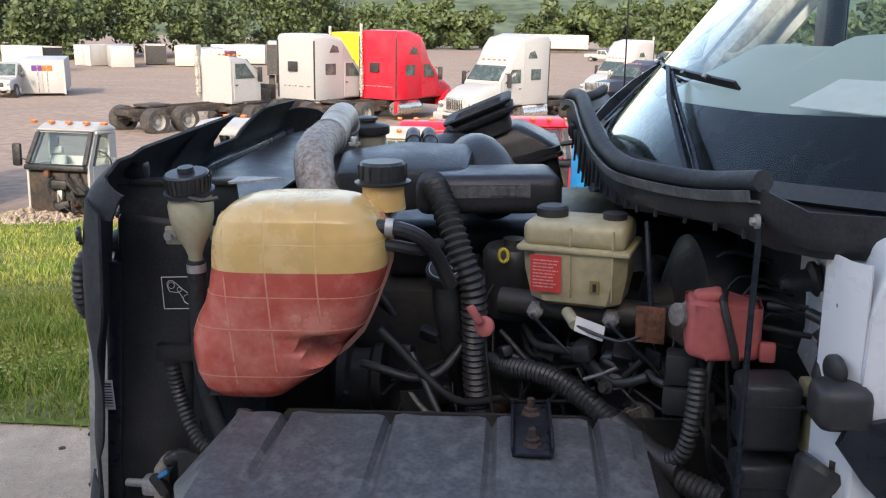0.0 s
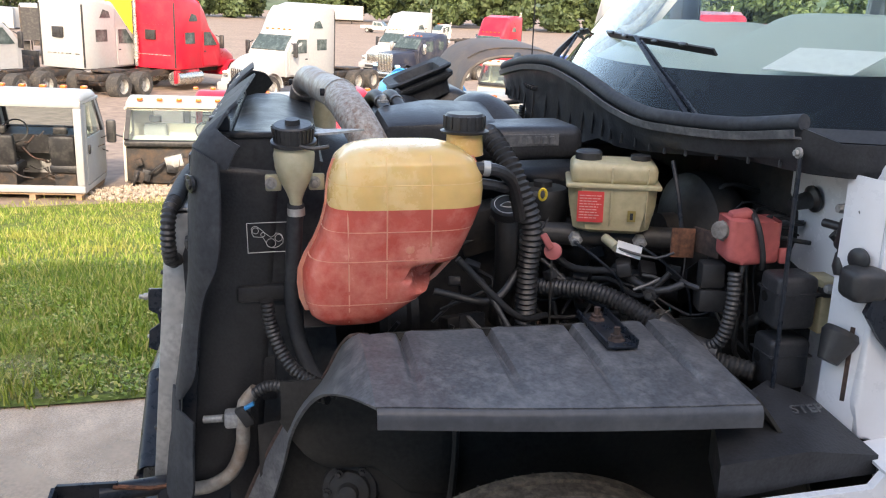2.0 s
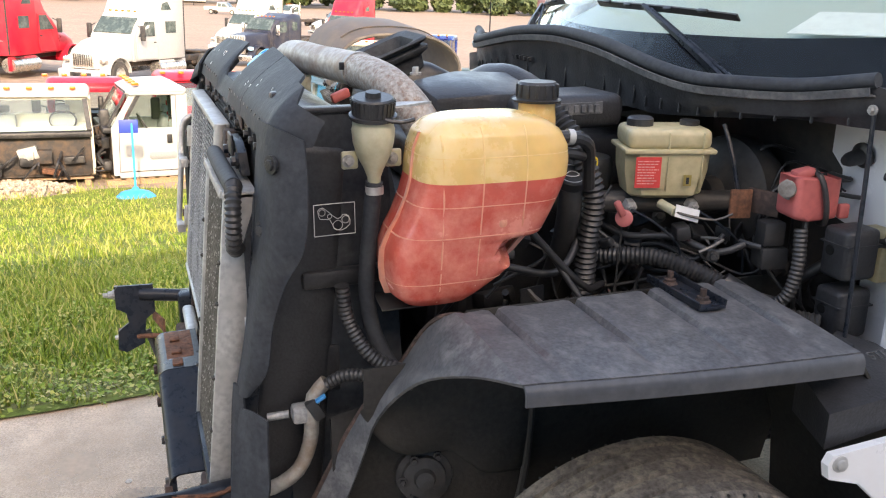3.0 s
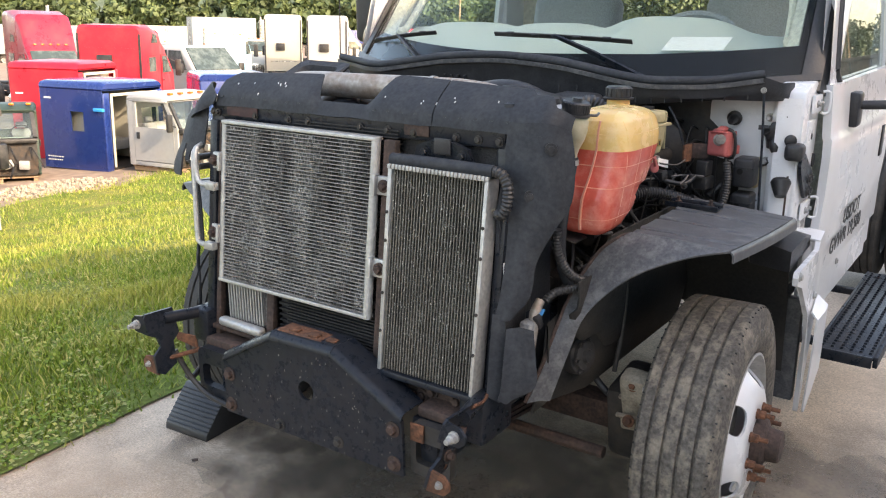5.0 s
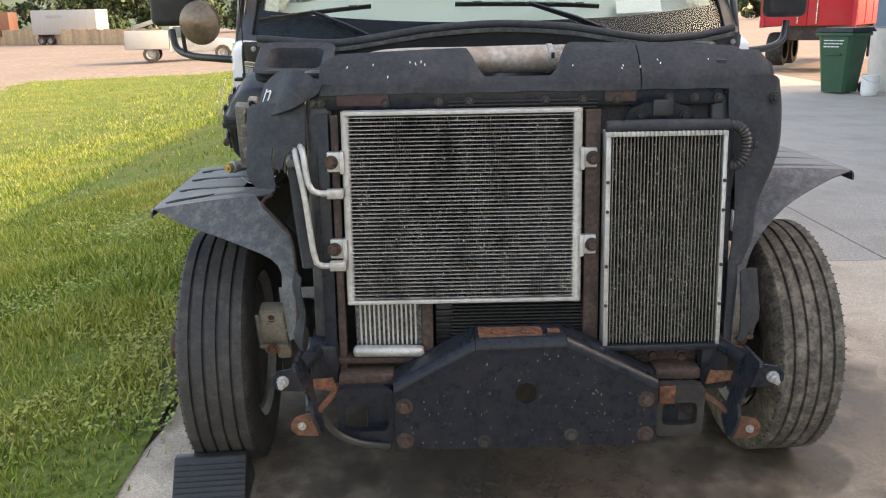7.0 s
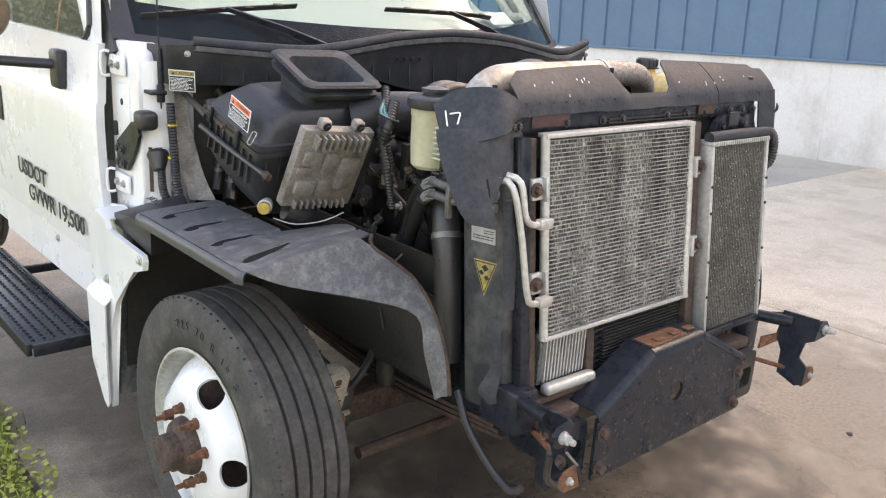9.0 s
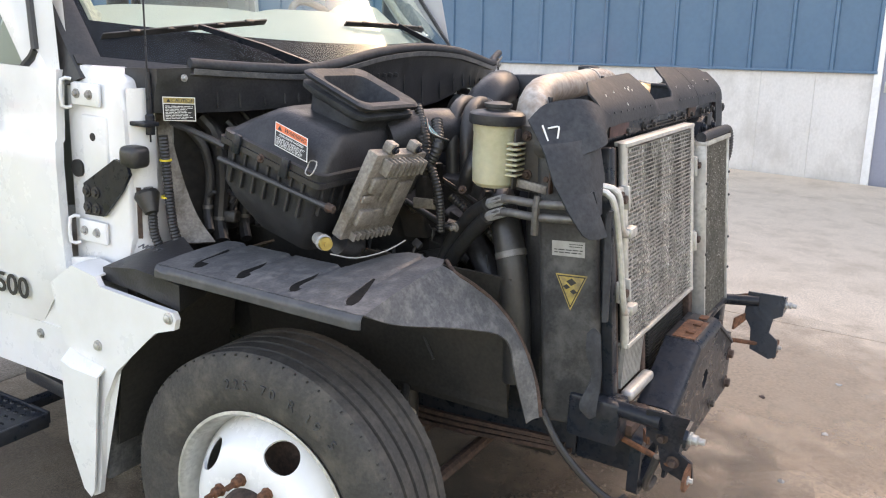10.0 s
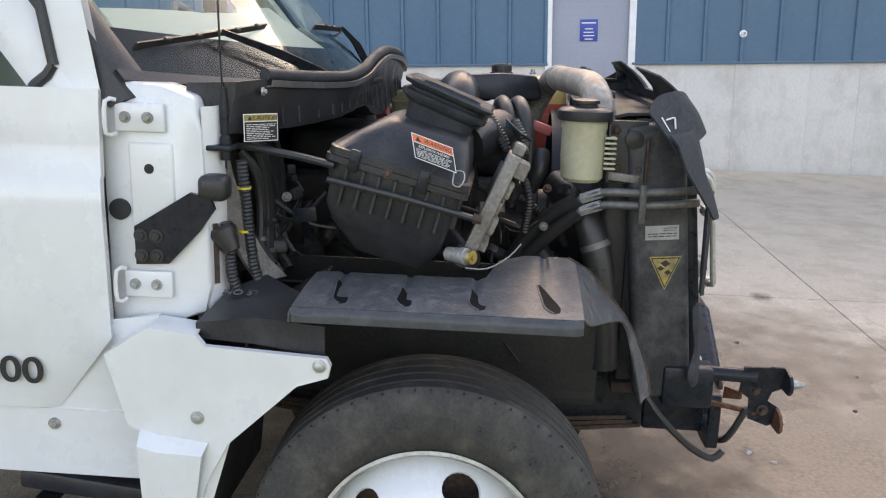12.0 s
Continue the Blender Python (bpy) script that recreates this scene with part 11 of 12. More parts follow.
def sleeper_box(x, y, heading, paint, label, L=1.6, W=1.05, H=2.15, window=True, tilt=0.0):
    """A cut-off sleeper compartment, its open mouth facing +x."""
    P = YM[paint]
    sb = empty("sleeper_box", spot(x, y, heading) @ Matrix.Rotation(radians(tilt), 4, "Y"), label, "sleeper cab", "cab shells")
    for s in (-1, 1):
        Y = s * W
        o = Vector((0, -s * 0.04, 0))
        wx0, wx1, wz0, wz1 = -0.05, 0.36, 0.95, 1.42
        if s < 0 and window:
            part("side_wall", plate(bmn(), [(-L / 2, Y, 0), (L / 2, Y, 0), (L / 2, Y, wz0), (-L / 2, Y, wz0)], o), P, sb)
            part("side_wall", plate(bmn(), [(-L / 2, Y, wz1), (L / 2, Y, wz1), (L / 2, Y, H - 0.2), (-L / 2, Y, H - 0.2)], o), P, sb)
            part("side_wall", plate(bmn(), [(-L / 2, Y, wz0), (wx0, Y, wz0), (wx0, Y, wz1), (-L / 2, Y, wz1)], o), P, sb)
            part("side_wall", plate(bmn(), [(wx1, Y, wz0), (L / 2, Y, wz0), (L / 2, Y, wz1), (wx1, Y, wz1)], o), P, sb)
        else:
            part("side_wall", plate(bmn(), [(-L / 2, Y, 0), (L / 2, Y, 0), (L / 2, Y, H - 0.2), (-L / 2, Y, H - 0.2)], o), P, sb)
        part("side_liner", box(bmn(), (-L / 2 + 0.05, min(s * (W - 0.30), s * (W - 0.27)), 0.1), (L / 2 - 0.1, max(s * (W - 0.30), s * (W - 0.27)), H - 0.3)), M["beige"], sb)
    part("roof", loft(bmn(), [ring(-L / 2 - 0.02, W + 0.005, H - 0.2, H - 0.03, 0.14), ring(-L / 2 + 0.1, W + 0.01, H - 0.2, H, 0.17), ring(L / 2 - 0.1, W + 0.01, H - 0.2, H, 0.17), ring(L / 2 + 0.03, W, H - 0.2, H - 0.05, 0.14)]), P, sb)
    part("back_wall", box(bmn(), (-L / 2 - 0.04, -W + 0.02, 0.0), (-L / 2, W - 0.02, H - 0.2), 0.02), P, sb)
    for s in (-1, 1):
        part("mouth_frame", box(bmn(), (L / 2, min(s * W, s * (W - 0.22)), 0), (L / 2 + 0.05, max(s * W, s * (W - 0.22)), H - 0.25), 0.03), P, sb)
        part("mouth_seal", box(bmn(), (L / 2 + 0.05, min(s * (W - 0.22), s * (W - 0.29)), 0.1), (L / 2 + 0.08, max(s * (W - 0.22), s * (W - 0.29)), H - 0.3), 0.02), M["beige"], sb)
    part("mouth_seal", box(bmn(), (L / 2 + 0.05, -W + 0.22, H - 0.34), (L / 2 + 0.08, W - 0.22, H - 0.27), 0.02), M["beige"], sb)
    part("bunk", rbox(bmn(), (-0.2, 0, 0.5), (L * 0.6, 2 * W - 0.7, 0.25), bevel=0.06), M["seat"], sb)
    part("floor_pan", box(bmn(), (-L / 2, -W + 0.05, 0.01), (L / 2, W - 0.05, 0.06)), YM["chassis"], sb)
    part("vent_trim", rbox(bmn(), (L / 2 - 0.08, -W - 0.03, 1.5), (0.3, 0.08, 0.08), bevel=0.02), YM["sky"], sb)
    rr = random.Random(4)
    part("side_print", bars(bmn(), (-L / 2 + 0.1, -W - 0.003, 0.32), (1, 0, 0), (0, 0, -1), 0.5, 0.16, 2, rr, 0.6, 0.002), M["whitelabel"], sb, "white unreadable print")
    part("number_bar", bars(bmn(), (-L / 2 + 0.12, -W - 0.003, 1.78), (1, 0, 0), (0, 0, -1), 0.22, 0.12, 1, rr, 1, 0.002), M["whitelabel"], sb, "white number bar")
    return sb


sleeper_box(-17.88, 10.45, 13, "blue", "glossy deep blue cut-off sleeper box on the ground", L=1.93)
sleeper_box(-20.5, 11.1, 28, "red", "faded red cut-off sleeper box", H=2.55, window=False, L=1.9)
sleeper_box(-17.7, 14.5, 150, "blue", "blue cut-off sleeper box with a wide side opening", H=2.15, L=2.2)
sleeper_box(-18.6, 22.9, 20, "green", "dark green box body on the lawn edge", H=1.5, L=1.5, window=False, W=0.95)
sleeper_box(-18.7, 16.4, 20, "white", "white roof cap behind cab shells", H=1.85, L=1.3, window=False, W=0.9)

# loose hoods
cab_shell(-12.55, 3.35, 8, "white", "white cab shell under a grey-brown roof fairing", seed=33, H=1.85, W=1.05, L=1.5, guts=False)
hd = empty("loose_fairing", spot(-12.45, 3.35, 8, -2.03), "weathered grey-brown roof fairing lying on a cab shell", "fairing")
rows = []
for i in range(13):
    q = math.pi * i / 12
    rows.append([Vector((-0.7 + 1.5 * k / 8 - 0.15 * math.sin(q), 1.15 * math.copysign(abs(math.cos(q)) ** 0.75, math.cos(q)), (0.99 - 0.22 * (k / 8) ** 2) * math.sin(q) ** 0.7)) for k in range(9)])
part("fairing_skin", sheet(bmn(), rows, 0.03), YM["fairing"], hd)
part("edge_lip", tube(bmn(), [r[8] for r in rows], 0.03, 6, 0.2), YM["fairing"], hd)
part("seam", tube(bmn(), [r[6] + Vector((0, 0, 0.012)) for r in rows[3:10]], 0.012, 5, 0.2), YM["chassis"], hd)
hb = empty("loose_hood", spot(-13.9, 2.15, 10), "bright blue loose truck hood", "hood")
part("hood_skin", loft(bmn(), [ring(-0.6, 0.8, 0.0, 2.30, 0.4), ring(-0.1, 0.8, 0.0, 2.42, 0.45), ring(0.4, 0.72, 0.0, 2.3, 0.45), ring(0.7, 0.6, 0.0, 1.9, 0.35)]), YM["sky"], hb)
part("grille_opening", rbox(bmn(), (0.70, 0, 0.95), (0.06, 0.78, 0.9), bevel=0.05), YM["black"], hb)
for k in range(5):
    part("grille_bar", rbox(bmn(), (0.735, 0, 0.62 + 0.16 * k), (0.02, 0.74, 0.035), bevel=0.01), YM["chrome"], hb)
for s in (-1, 1):
    part("headlight_socket", rbox(bmn(), (0.62, s * 0.56, 0.55), (0.2, 0.24, 0.3), rot=(0, 0, s * 35), bevel=0.06), YM["black"], hb)
    part("hood_crease", tube(bmn(), [(-0.58, s * 0.52, 2.285), (-0.1, s * 0.50, 2.405), (0.38, s * 0.42, 2.285), (0.68, s * 0.34, 1.87)], 0.02, 6), YM["sky"], hb)


def trailer(x, y, heading, paint, label, L=8.0, W=1.25, H=3.6, floor=1.1, wheels=True, logo=None, opened=False):
    """A box trailer; the origin is under the middle of its rear doors, the body reaching along +x."""
    tr = empty("box_trailer", spot(x, y, heading), label, "trailer", "box trailers")
    P = YM[paint]
    body = box(bmn(), (0.0, -W, floor), (L, W, H), 0.03)
    part("body", body, P, tr)
    n = int(L / 1.2)
    for k in range(n + 1):
        for s in (-1, 1):
            part("side_rib", box(bmn(), (0.05 + k * (L - 0.14) / n, min(s * W, s * (W + 0.02)), floor + 0.05), (0.10 + k * (L - 0.14) / n, max(s * W, s * (W + 0.02)), H - 0.05)), P, tr)
    part("rear_frame", box(bmn(), (-0.05, -W - 0.01, floor - 0.05), (0.0, -W + 0.1, H)), YM["chassis"] if opened else P, tr)
    part("rear_frame", box(bmn(), (-0.05, W - 0.1, floor - 0.05), (0.0, W + 0.01, H)), YM["chassis"] if opened else P, tr)
    part("rear_frame", box(bmn(), (-0.05, -W + 0.1, H - 0.12), (0.0, W - 0.1, H)), P, tr)
    if opened:
        # black sheet on the closed body stands for the shade inside
        part("dark_inside", box(bmn(), (-0.01, -W + 0.1, floor + 0.02), (-0.002, W - 0.1, H - 0.12)), YM["black"], tr)
    else:
        for s in (-1, 1):
            d = part("rear_door", box(bmn(), (-0.035, min(s * 0.01, s * (W - 0.1)), floor), (-0.001, max(s * 0.01, s * (W - 0.1)), H - 0.121), 0.01), P, tr)
            part("lock_rod", cyl(bmn(), (-0.06, s * 0.25, floor + 0.05), (-0.06, s * 0.25, H - 0.2), 0.02, seg=6), YM["chrome"], d)
    if wheels:
        for a in (0.9, 2.1):
            for s in (-1, 1):
                yard_wheel(tr, a, s * (W - 0.3), 0.48, 0.45)
        part("underframe", box(bmn(), (0.1, -0.5, 0.75), (L, 0.5, floor - 0.002)), YM["chassis"], tr)
        for s in (-1, 1):
            part("landing_leg", box(bmn(), (L * 0.78, s * 0.6 - 0.06, 0.0), (L * 0.78 + 0.12, s * 0.6 + 0.06, floor - 0.001)), YM["chassis"], tr)
    elif floor > 0.3:
        part("underframe", box(bmn(), (0.2, -0.9, 0.0), (L - 0.2, 0.9, floor - 0.002)), YM["chassis"], tr)
    for o, size, m in logo or ():
        part("logo_block", box(bmn(), (o[0], o[1], o[2]), (o[0] + size[0], o[1] + size[1], o[2] + size[2])), m, tr, "plain coloured logo shape")
    return tr


purple = mat("purple print", (0.09, 0.02, 0.17), 0.5, var=0.05, bump=0)
orange = mat("orange print", (0.70, 0.10, 0.01), 0.5, var=0.05, bump=0)
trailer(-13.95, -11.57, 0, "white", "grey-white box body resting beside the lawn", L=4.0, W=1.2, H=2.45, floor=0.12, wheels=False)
trailer(-47.0, -27.5, 205, "white", "white delivery box body with a coloured logo", L=6.0, W=1.2, H=2.1, floor=0.15, wheels=False, logo=[((-0.06, -0.55, 1.45), (0.02, 0.55, 0.32), orange), ((-0.06, 0.02, 1.45), (0.02, 0.55, 0.32), purple)])
yt = [(-84, -47, 250, 6.0), (-97, -50.5, 160, 7.0), (-100, -47.6, 30, 6.0), (-104, -44.5, 205, 6.0), (-108, -41.5, 15, 6.5), (-112, -40, 100, 7), (-118, -38, 60, 6), (-92, -33, 200, 8)]
for k, (a, b, h, ln) in enumerate(yt):
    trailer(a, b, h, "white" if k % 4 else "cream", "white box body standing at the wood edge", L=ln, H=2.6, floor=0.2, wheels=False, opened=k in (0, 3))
trailer(-95.0, -34.0, 185, "maroon", "low maroon trailer beside box bodies", L=6, H=2.2, floor=0.5)
trailer(-62.0, -17.0, 195, "white", "white box trailer with its rear open", L=9, H=3.4, opened=True)
trailer(-200.0, 5.0, 88, "white", "white trailer with blue print far away", L=12, H=4.2, logo=[((1, 1.26, 3.3), (10, 0.02, 0.5), M["bluelabel"])])
trailer(-92.0, 46.0, 50, "white", "long white box trailer behind the trucks", L=13, H=4.2)
trailer(-49.8, 39.2, 60, "white", "white box trailer with rounded top corners", L=4.5, H=4.3)
trailer(-84.0, 55.0, 50, "cream", "white box trailer behind the trucks", L=10, H=4.1)
trailer(-63.5, 69.0, 62, "blue", "blue box trailer on the far gravel", L=14, H=3.3, floor=0.7)
trailer(-66.0, 86.0, 55, "red", "red box trailer on the far gravel", L=14, H=3.4, floor=0.7)
trailer(-47.5, 103.5, -12, "white", "white box truck body with faded print by the fence", L=8.5, H=4.0, floor=1.2, logo=[((2.0, -1.29, 3.1), (2.0, 0.02, 0.3), YM["rim"])])
trailer(-63.0, 112.0, 0, "brown", "brown box trailer by the fence", L=8.5, H=4.2, floor=1.2)
trailer(10.2, 21.4, 55, "red", "red box trailer beside the warehouse corner", L=9, H=3.9, floor=1.15, logo=[((0.0, 1.27, 1.1), (8.9, 0.02, 0.2), YM["white"])])


def pickup(x, y, heading, paint, label, utility=False):
    pk = empty("pickup_truck", spot(x, y, heading), label, "pickup truck", "yard pickups")
    P = YM[paint]
    part("cab", loft(bmn(), [ring(-0.3, 0.92, 0.5, 1.15, 0.1), ring(-0.25, 0.86, 0.5, 1.92, 0.14), ring(1.2, 0.84, 0.5, 1.92, 0.14), ring(1.95, 0.92, 0.5, 1.18, 0.1), ring(3.1, 0.9, 0.5, 1.08, 0.1), ring(3.2, 0.84, 0.5, 0.95, 0.08)]), P, pk)
    part("windscreen", plate(bmn(), [(1.25, -0.70, 1.86), (1.25, 0.70, 1.86), (1.88, 0.80, 1.25), (1.88, -0.80, 1.25)], (0.03, 0, 0.03)), YM["glass"], pk)
    for s in (-1, 1):
        for a, b in ((-0.1, 0.5), (0.6, 1.2)):
            part("side_window", plate(bmn(), [(a, s * 0.90, 1.25), (b + (0.35 if a > 0 else 0), s * 0.90, 1.25), (b, s * 0.84, 1.8), (a, s * 0.84, 1.8)], (0, s * 0.02, 0)), YM["glass"], pk)
        part("side_mirror", rbox(bmn(), (1.55, s * 1.12, 1.3), (0.1, 0.2, 0.28), bevel=0.04), YM["black"], pk)
        part("headlight", rbox(bmn(), (3.18, s * 0.68, 0.88), (0.08, 0.3, 0.2), bevel=0.03), YM["chrome"], pk)
        for a in (-1.3, 2.4):
            yard_wheel(pk, a, s * 0.86, 0.42, 0.28)
        if utility:
            part("tool_locker", rbox(bmn(), (-1.45, s * 0.82, 1.15), (2.2, 0.42, 0.95), bevel=0.03), P, pk)
        else:
            part("bed_side", rbox(bmn(), (-1.45, s * 0.88, 0.95), (2.25, 0.1, 0.55), bevel=0.03), P, pk)
    part("bed_floor", box(bmn(), (-2.55, -0.85, 0.66), (-0.35, 0.85, 0.74)), P, pk)
    part("tailgate", rbox(bmn(), (-2.57, 0, 0.95), (0.08, 1.7, 0.55), bevel=0.03), P, pk)
    part("grille", rbox(bmn(), (3.22, 0, 0.8), (0.06, 1.0, 0.3), bevel=0.02), YM["black"], pk)
    part("bumper", rbox(bmn(), (3.3, 0, 0.58), (0.16, 1.85, 0.2), bevel=0.05), YM["chrome"], pk)
    if utility:
        part("boom", rbox(bmn(), (-1.0, 0.2, 2.15), (2.4, 0.22, 0.22), rot=(0, -18, 0), bevel=0.02), YM["rim"], pk)
    return pk


pickup(-29.9, 22.5, -4, "white", "large white crew-cab pickup truck").scale = (1.4, 1.4, 1.4)
pickup(-17.5, 56.5, 12, "white", "white service truck with tool lockers and boom", True).scale = (1.25, 1.25, 1.25)
pickup(-150, 15, 60, "white", "white pickup at the far end of the yard")
pickup(-58.5, 84, 200, "green", "dark pickup beside trailers")
pickup(-47, -29.5, 15, "white", "small white cab-forward truck")
pickup(-48.0, 36.5, -42, "white", "white pickup truck behind another")

# timber fence, poles
fn = empty("timber_fence", spot(-62, 116, -39), "tan timber fence along the far edge of the yard", "fence")
for k in range(70):
    part("fence_board", box(bmn(), (k * 0.62, -0.02, -0.3), (k * 0.62 + 0.6, 0.02, 1.9 + 0.05 * math.sin(k * 1.7)), 0), YM["fence"], fn, smooth=0)
for x, y, h in ((-58, 112, 10), (-78, 116, 10), (-38, 118, 10), (20, 168, 11), (32, 172, 11), (33, 174, 11), (5, 150, 9)):
    pl = empty("utility_pole", spot(x, y, 0), "weathered wooden utility pole by the trees", "utility pole", "utility poles")
    part("pole", cyl(bmn(), (0, 0, -0.5), (0, 0, h), 0.16, 0.11, 10), YM["wood"], pl)
    part("cross_arm", box(bmn(), (-1.1, -0.06, h - 0.9), (1.1, 0.06, h - 0.76)), YM["wood"], pl)
for x, y in ((8, 160), (11, 162)):
    ct = empty("cargo_container", spot(x, y, 80), "small white-ended container by the trees", "container")
    part("shell", box(bmn(), (-2, -1.1, 0.1), (2, 1.1, 2.3), 0.03), YM["chassis"], ct)
    part("end_door", box(bmn(), (-2.05, -1.0, 0.2), (-2.001, 1.0, 2.2), 0.01), YM["white"], ct)

# roll-off container
ro = empty("roll_off_container", pose(4.4, 30.6, 0.0), "rusty black ribbed roll-off waste container with round stickers", "container")
part("shell", box(bmn(), (-3.4, 0, 0.45), (3.4, 2.4, 2.0), 0.02), YM["dump"], ro)
part("top_rail", box(bmn(), (-3.45, -0.08, 1.92), (3.45, 0.06, 2.06), 0.02), YM["dump"], ro)
for k in range(11):
    part("side_rib", box(bmn(), (-3.4 + k * 0.67, -0.09, 0.5), (-3.3 + k * 0.67, -0.001, 1.92), 0.01), YM["black"], ro)
part("mid_rail", box(bmn(), (-3.4, -0.05, 1.02), (3.4, -0.001, 1.08)), YM["black"], ro)
part("bottom_rail", box(bmn(), (-3.4, -0.06, 0.30), (3.4, 0.1, 0.45), 0.02), M["rustdark"], ro)
for x in (-3, 3):
    part("skid", box(bmn(), (x - 0.3, 0.2, 0.05), (x + 0.3, 2.2, 0.299)), YM["black"], ro)
for x, m, r in ((-0.73, M["orangelabel"], 0.20), (1.2, M["whitelabel"], 0.16)):
    part("round_sticker", cyl(bmn(), (x, -0.001, 1.55), (x, -0.012, 1.55), r, seg=24), m, ro)
part("sticker", box(bmn(), (-0.9, -0.012, 1.80), (-0.55, -0.001, 1.87)), M["whitelabel"], ro)
part("sticker", box(bmn(), (0.0, -0.012, 1.62), (0.32, -0.001, 1.86)), M["whitelabel"], ro)

# wheeled bin and bucket at the warehouse corner
wb = empty("wheeled_bin", pose(7.52, 13.45, 0.056, 0, 0, -55), "dark green plastic wheeled bin with white print", "bin")
part("body", loft(bmn(), [[(sx_ * (0.24 + 0.10 * z / 1.05), sy_ * (0.25 + 0.08 * z / 1.05), z) for sx_, sy_ in ((-0.8, -1), (0.8, -1), (1, -0.8), (1, 0.8), (0.8, 1), (-0.8, 1), (-1, 0.8), (-1, -0.8))] for z in (0.02, 0.5, 1.0, 1.08)]), YM["binpl"], wb)
part("rim", box(bmn(), (-0.37, -0.36, 1.05), (0.37, 0.36, 1.12), 0.02), YM["binpl"], wb)
part("lid", loft(bmn(), [[(-0.38, -0.38, 1.125), (0.38, -0.38, 1.125), (0.40, 0.42, 1.125), (-0.40, 0.42, 1.125)], [(-0.33, -0.32, 1.20), (0.33, -0.32, 1.20), (0.36, 0.36, 1.20), (-0.36, 0.36, 1.20)]]), YM["black"], wb)
part("grip_bar", rbox(bmn(), (0, -0.325, 0.72), (0.3, 0.04, 0.035), bevel=0.01), YM["binpl"], wb)
part("bin_print", bars(bmn(), (-0.2, -0.33, 1.0), (1, 0, 0.0), (0, 0.08, -1), 0.4, 0.17, 3, random.Random(2), 0.7, 0.004), M["whitelabel"], wb, "white unreadable print")
for s in (-1, 1):
    part("wheel", cyl(bmn(), (s * 0.25, 0.3, 0.1), (s * 0.31, 0.3, 0.1), 0.1, seg=14), YM["black"], wb)
bk = empty("bucket", pose(7.75, 12.75, 0.056), "white plastic bucket beside the bin", "bucket")
part("body", revolve(bmn(), [(0.0, 0.0), (0.125, 0.0), (0.135, 0.02), (0.15, 0.34), (0.16, 0.345), (0.16, 0.375), (0.148, 0.375), (0.145, 0.05), (0.0, 0.04)], (0, 0, 0), (0, 0, 1), 22, False), YM["bucket"], bk)
part("bail", tube(bmn(), [(0.16, 0, 0.34), (0.12, -0.13, 0.28), (0, -0.19, 0.25), (-0.12, -0.13, 0.28), (-0.16, 0, 0.34)], 0.004, 5), YM["chrome"], bk)

# blue broom stand at the lawn edge
sb = empty("blue_stand", spot(-12.6, -0.8, 0), "bright blue pole on a round weighted foot", "stand")
part("foot", revolve(bmn(), [(0.0, 0.0), (0.30, 0.0), (0.32, 0.05), (0.24, 0.12), (0.07, 0.17), (0.03, 0.22), (0, 0.22)], (0, 0, 0), (0, 0, 1), 20, False), YM["sky"], sb)
part("pole", cyl(bmn(), (0, 0, 0.2), (-0.12, 0.0, 1.25), 0.018, seg=8), YM["sky"], sb)
part("sign_plate", rbox(bmn(), (-0.12, -0.05, 1.2), (0.03, 0.3, 0.22), bevel=0.01), M["bluelabel"], sb)


# heaps of crushed gravel and dirt at the lawn edge
def heap(name, x, y, rx, ry, h, m, label, seed):
    rnd = random.Random(seed)
    bm = bmn()
    for k in range(420):
        a, q = rnd.uniform(0, 6.283), rnd.random() ** 0.5
        px, py = x + rx * q * math.cos(a), y + ry * q * math.sin(a)
        z = ground_z(px, py) + h * (1 - q * q) * rnd.uniform(0.6, 1.05)
        s = rnd.uniform(0.02, 0.075)
        bmesh.ops.create_icosphere(bm, subdivisions=1, radius=s, matrix=pose(px, py, z - 0.02, rnd.uniform(0, 180), rnd.uniform(0, 180), rnd.uniform(0, 180)) @ Matrix.Diagonal((1, rnd.uniform(0.5, 1), rnd.uniform(0.4, 0.8), 1)))
    rows = []
    for i in range(7):
        q = i / 6
        rows.append([(x + rx * q * math.cos(6.283 * k / 16), y + ry * q * math.sin(6.283 * k / 16), ground_z(x, y) + h * 0.9 * (1 - q * q) - 0.12 * q) for k in range(17)])
    sheet(bm, rows, 0.02)
    return tagged(part(name, bm, m, None, smooth=0), label, "gravel", kind="stuff")


heap("gravel_heap", -15.6, 7.6, 0.8, 1.5, 0.10, YM["gravel"], "low heap of pale crushed gravel at the lawn edge", 1)
heap("gravel_heap", -12.8, -8.4, 1.1, 1.0, 0.16, YM["gravel"], "scattered rubble beside a cab shell", 2)
heap("gravel_heap", -13.6, -2.9, 0.6, 1.2, 0.14, YM["gravel"], "dirt and rubble under a cab shell", 3)
heap("gravel_heap", -15.9, 16.2, 1.1, 0.6, 0.18, YM["gravel"], "dirt and rubble under a cab shell", 4)
heap("gravel_heap", -19.5, 16.8, 1.4, 0.7, 0.12, YM["gravel"], "pale gravel beside the lawn", 5)

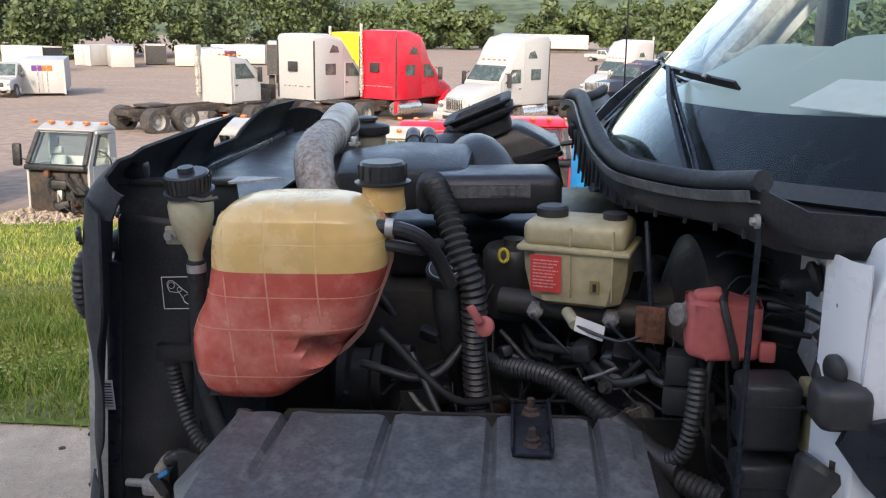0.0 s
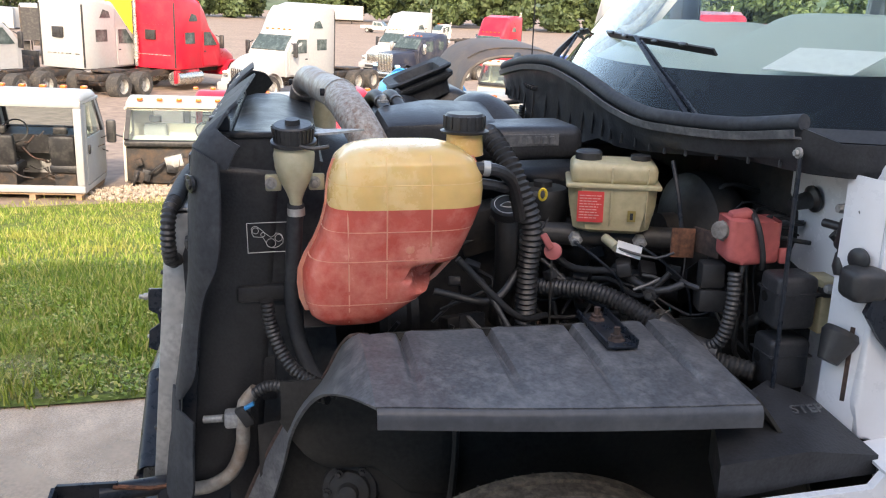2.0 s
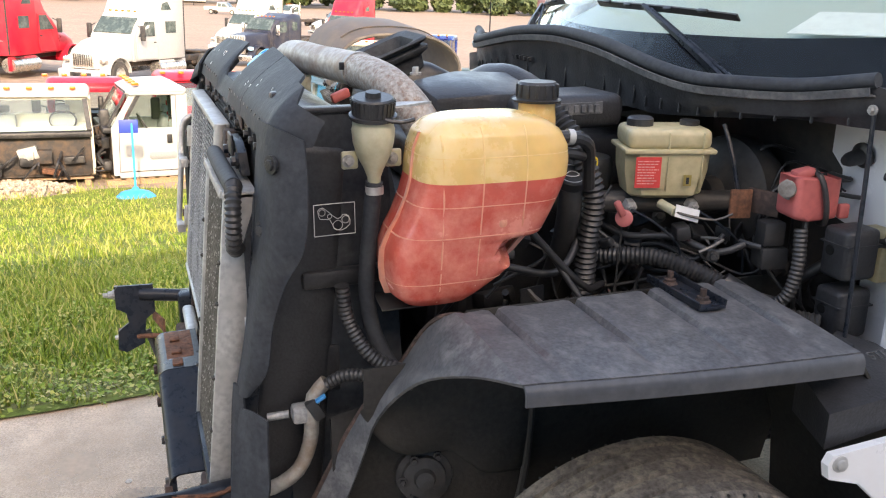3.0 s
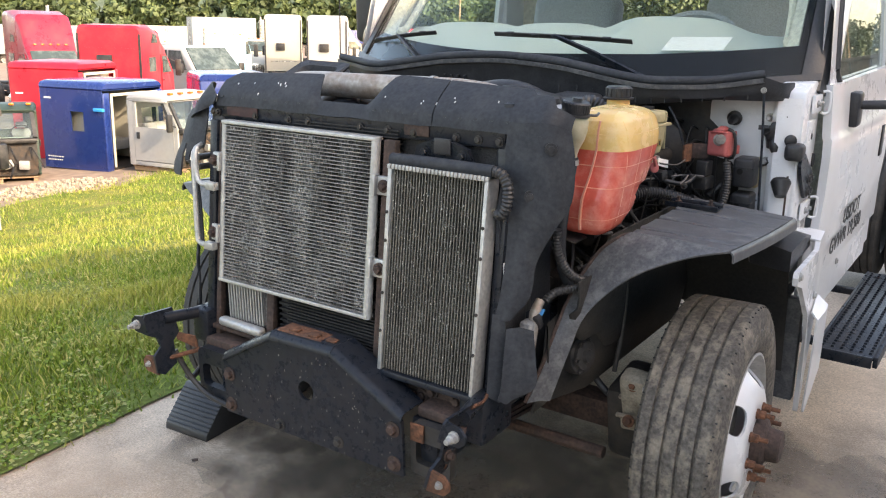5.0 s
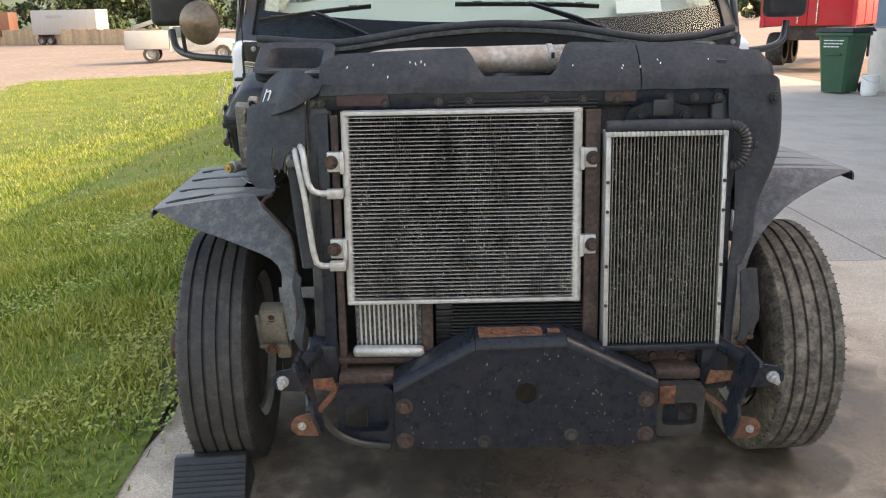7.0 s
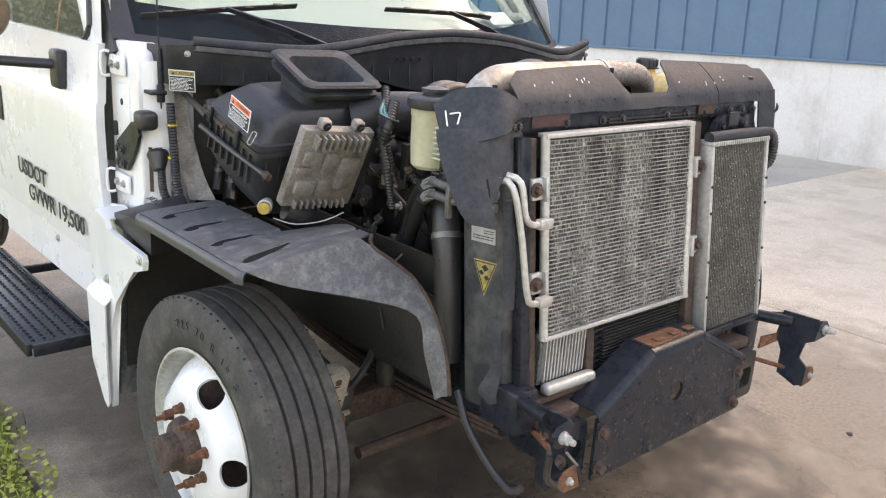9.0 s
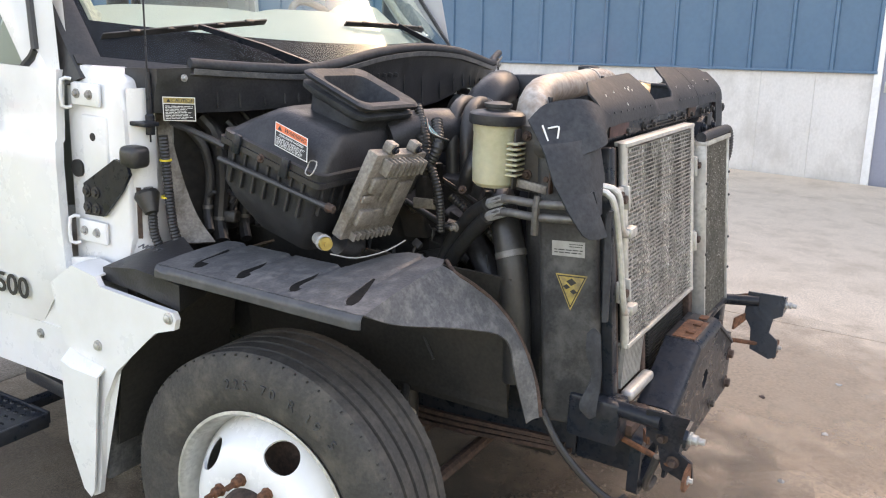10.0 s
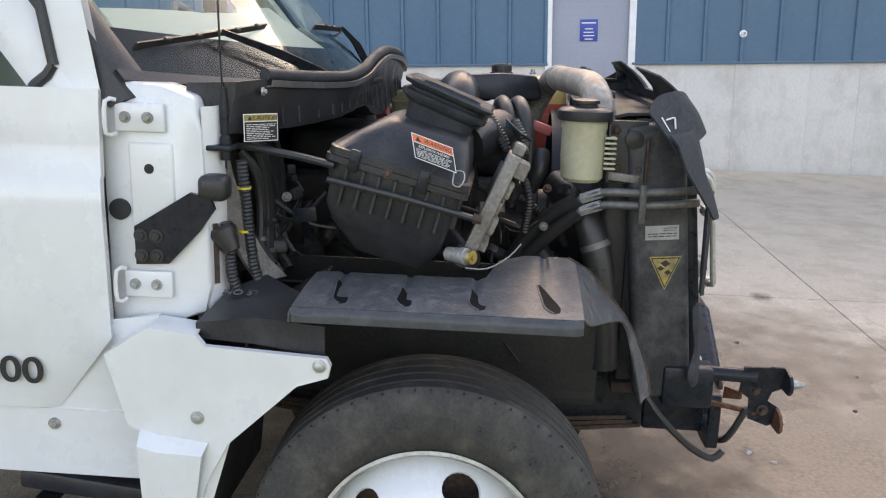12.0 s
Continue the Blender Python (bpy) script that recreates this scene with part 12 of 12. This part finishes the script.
# woods round the yard
mat_leaf = bpy.data.materials.new("woodland leaves")
mat_leaf.use_nodes = True
nt = mat_leaf.node_tree
lp = nt.nodes["Principled BSDF"]
geo = nt.nodes.new("ShaderNodeNewGeometry")
ramp = nt.nodes.new("ShaderNodeValToRGB")
ramp.color_ramp.elements[0].color, ramp.color_ramp.elements[1].color = (0.032, 0.055, 0.020, 1), (0.075, 0.105, 0.036, 1)
nt.links.new(geo.outputs["Random Per Island"], ramp.inputs[0])
tc = nt.nodes.new("ShaderNodeTexCoord")
nz = nt.nodes.new("ShaderNodeTexNoise")
nz.inputs["Scale"].default_value, nz.inputs["Detail"].default_value = 0.12, 3
nt.links.new(tc.outputs["Object"], nz.inputs["Vector"])
mr = nt.nodes.new("ShaderNodeMapRange")
mr.inputs["From Min"].default_value, mr.inputs["From Max"].default_value, mr.inputs["To Min"].default_value, mr.inputs["To Max"].default_value = 0.35, 0.65, 0.75, 1.25
nt.links.new(nz.outputs["Fac"], mr.inputs[0])
mx = nt.nodes.new("ShaderNodeMix")
mx.data_type, mx.blend_type = "RGBA", "MULTIPLY"
mx.inputs[0].default_value = 1
nt.links.new(ramp.outputs[0], mx.inputs[6])
nt.links.new(mr.outputs[0], mx.inputs[7])
nt.links.new(mx.outputs[2], lp.inputs["Base Color"])
lp.inputs["Roughness"].default_value = 0.65


def woods(name, line, label, depth=16, n_tree=44, hgt=(9, 14), leaf=0.42, leaves=1100, seed=1):
    """Leaf clumps of many trees along a line of points on the ground."""
    rg = np.random.default_rng(seed)
    cs, rs = [], []
    for (xa, ya), (xb, yb) in zip(line, line[1:]):
        L = math.hypot(xb - xa, yb - ya)
        nx_, ny_ = (yb - ya) / L, -(xb - xa) / L
        m_ = max(2, int(L / 100 * n_tree))
        for k in range(m_):
            u, v = (k + rg.uniform(0, 1)) / m_, rg.uniform(0, depth)
            x, y = xa + (xb - xa) * u - nx_ * v, ya + (yb - ya) * u - ny_ * v
            h = rg.uniform(*hgt) * (0.7 if v < 3 else 1.0)
            z = ground_z(x, y)
            for _ in range(7):
                cs.append((x + rg.normal(0, h * 0.16), y + rg.normal(0, h * 0.16), z + h * rg.uniform(0.12, 0.86)))
                rs.append((h * rg.uniform(0.13, 0.24), h * rg.uniform(0.10, 0.19)))
    cs, rs = np.array(cs), np.array(rs)
    per = leaves // 7
    n = len(cs) * per
    C = np.repeat(cs, per, 0)
    R = np.repeat(rs, per, 0)
    d = rg.normal(size=(n, 3))
    d /= np.linalg.norm(d, axis=1)[:, None]
    rad = rg.uniform(0.55, 1.08, n)[:, None]
    pos = C + d * rad * np.stack([R[:, 0], R[:, 0], R[:, 1]], 1)
    a = rg.normal(size=(n, 3)) + d * 0.2
    a /= np.linalg.norm(a, axis=1)[:, None]
    b = np.cross(a, d + rg.normal(size=(n, 3)) * 0.5)
    b /= np.linalg.norm(b, axis=1)[:, None]
    s = leaf * rg.uniform(0.5, 1.3, n)[:, None]
    V = np.empty((n, 4, 3), np.float32)
    V[:, 0], V[:, 1], V[:, 2], V[:, 3] = pos - a * s, pos + b * s * 0.6, pos + a * s, pos - b * s * 0.6
    me = bpy.data.meshes.new(name)
    me.vertices.add(n * 4)
    me.vertices.foreach_set("co", V.ravel())
    me.loops.add(n * 4)
    me.loops.foreach_set("vertex_index", np.arange(n * 4, dtype=np.int32))
    me.polygons.add(n)
    me.polygons.foreach_set("loop_start", (np.arange(n) * 4).astype(np.int32))
    me.update(calc_edges=True)
    me.materials.append(mat_leaf)
    return tagged(new(name, me), label, "trees", kind="stuff")


woods("woods", [(-88, -80), (-128, -46), (-150, -20)], "dense green wood behind the box bodies", seed=1, hgt=(10, 15))
woods("woods", [(-190, -50), (-215, 0), (-205, 50)], "green trees at the far west edge of the yard", seed=2, hgt=(9, 13), leaf=0.75)
woods("woods", [(-190, 30), (-150, 80), (-112, 110), (-88, 118)], "green trees north-west of the yard", seed=3, hgt=(9, 13), leaf=0.7)
woods("woods", [(-88, 116), (-60, 124), (-20, 132), (30, 178), (120, 220)], "green trees along the north edge", seed=4, hgt=(9, 15), depth=12)
# a wooded rise far behind
bm = bmn()
hv = []
for k in range(49):
    a = radians(95 + 125 * k / 48)
    hv.append([bm.verts.new((r * math.cos(a), r * math.sin(a), z + (0 if not i else 9 * noise.noise((k * 0.35, i, 0))))) for i, (r, z) in enumerate(((330, -8), (420, 12), (520, 27), (640, 30)))])
for p0, p1 in zip(hv, hv[1:]):
    for i in range(3):
        bm.faces.new((p0[i], p0[i + 1], p1[i + 1], p1[i]))
tagged(part("backdrop", bm, mat("hazy wooded hill", (0.085, 0.115, 0.075), 1.0, grain=0.12, big=0.02, var=0.5, bump=0.0, dirt=(0.13, 0.155, 0.12), dirt_amt=0.6, spec=0.1)), "wooded rise in the hazy distance", "hill", kind="structure")
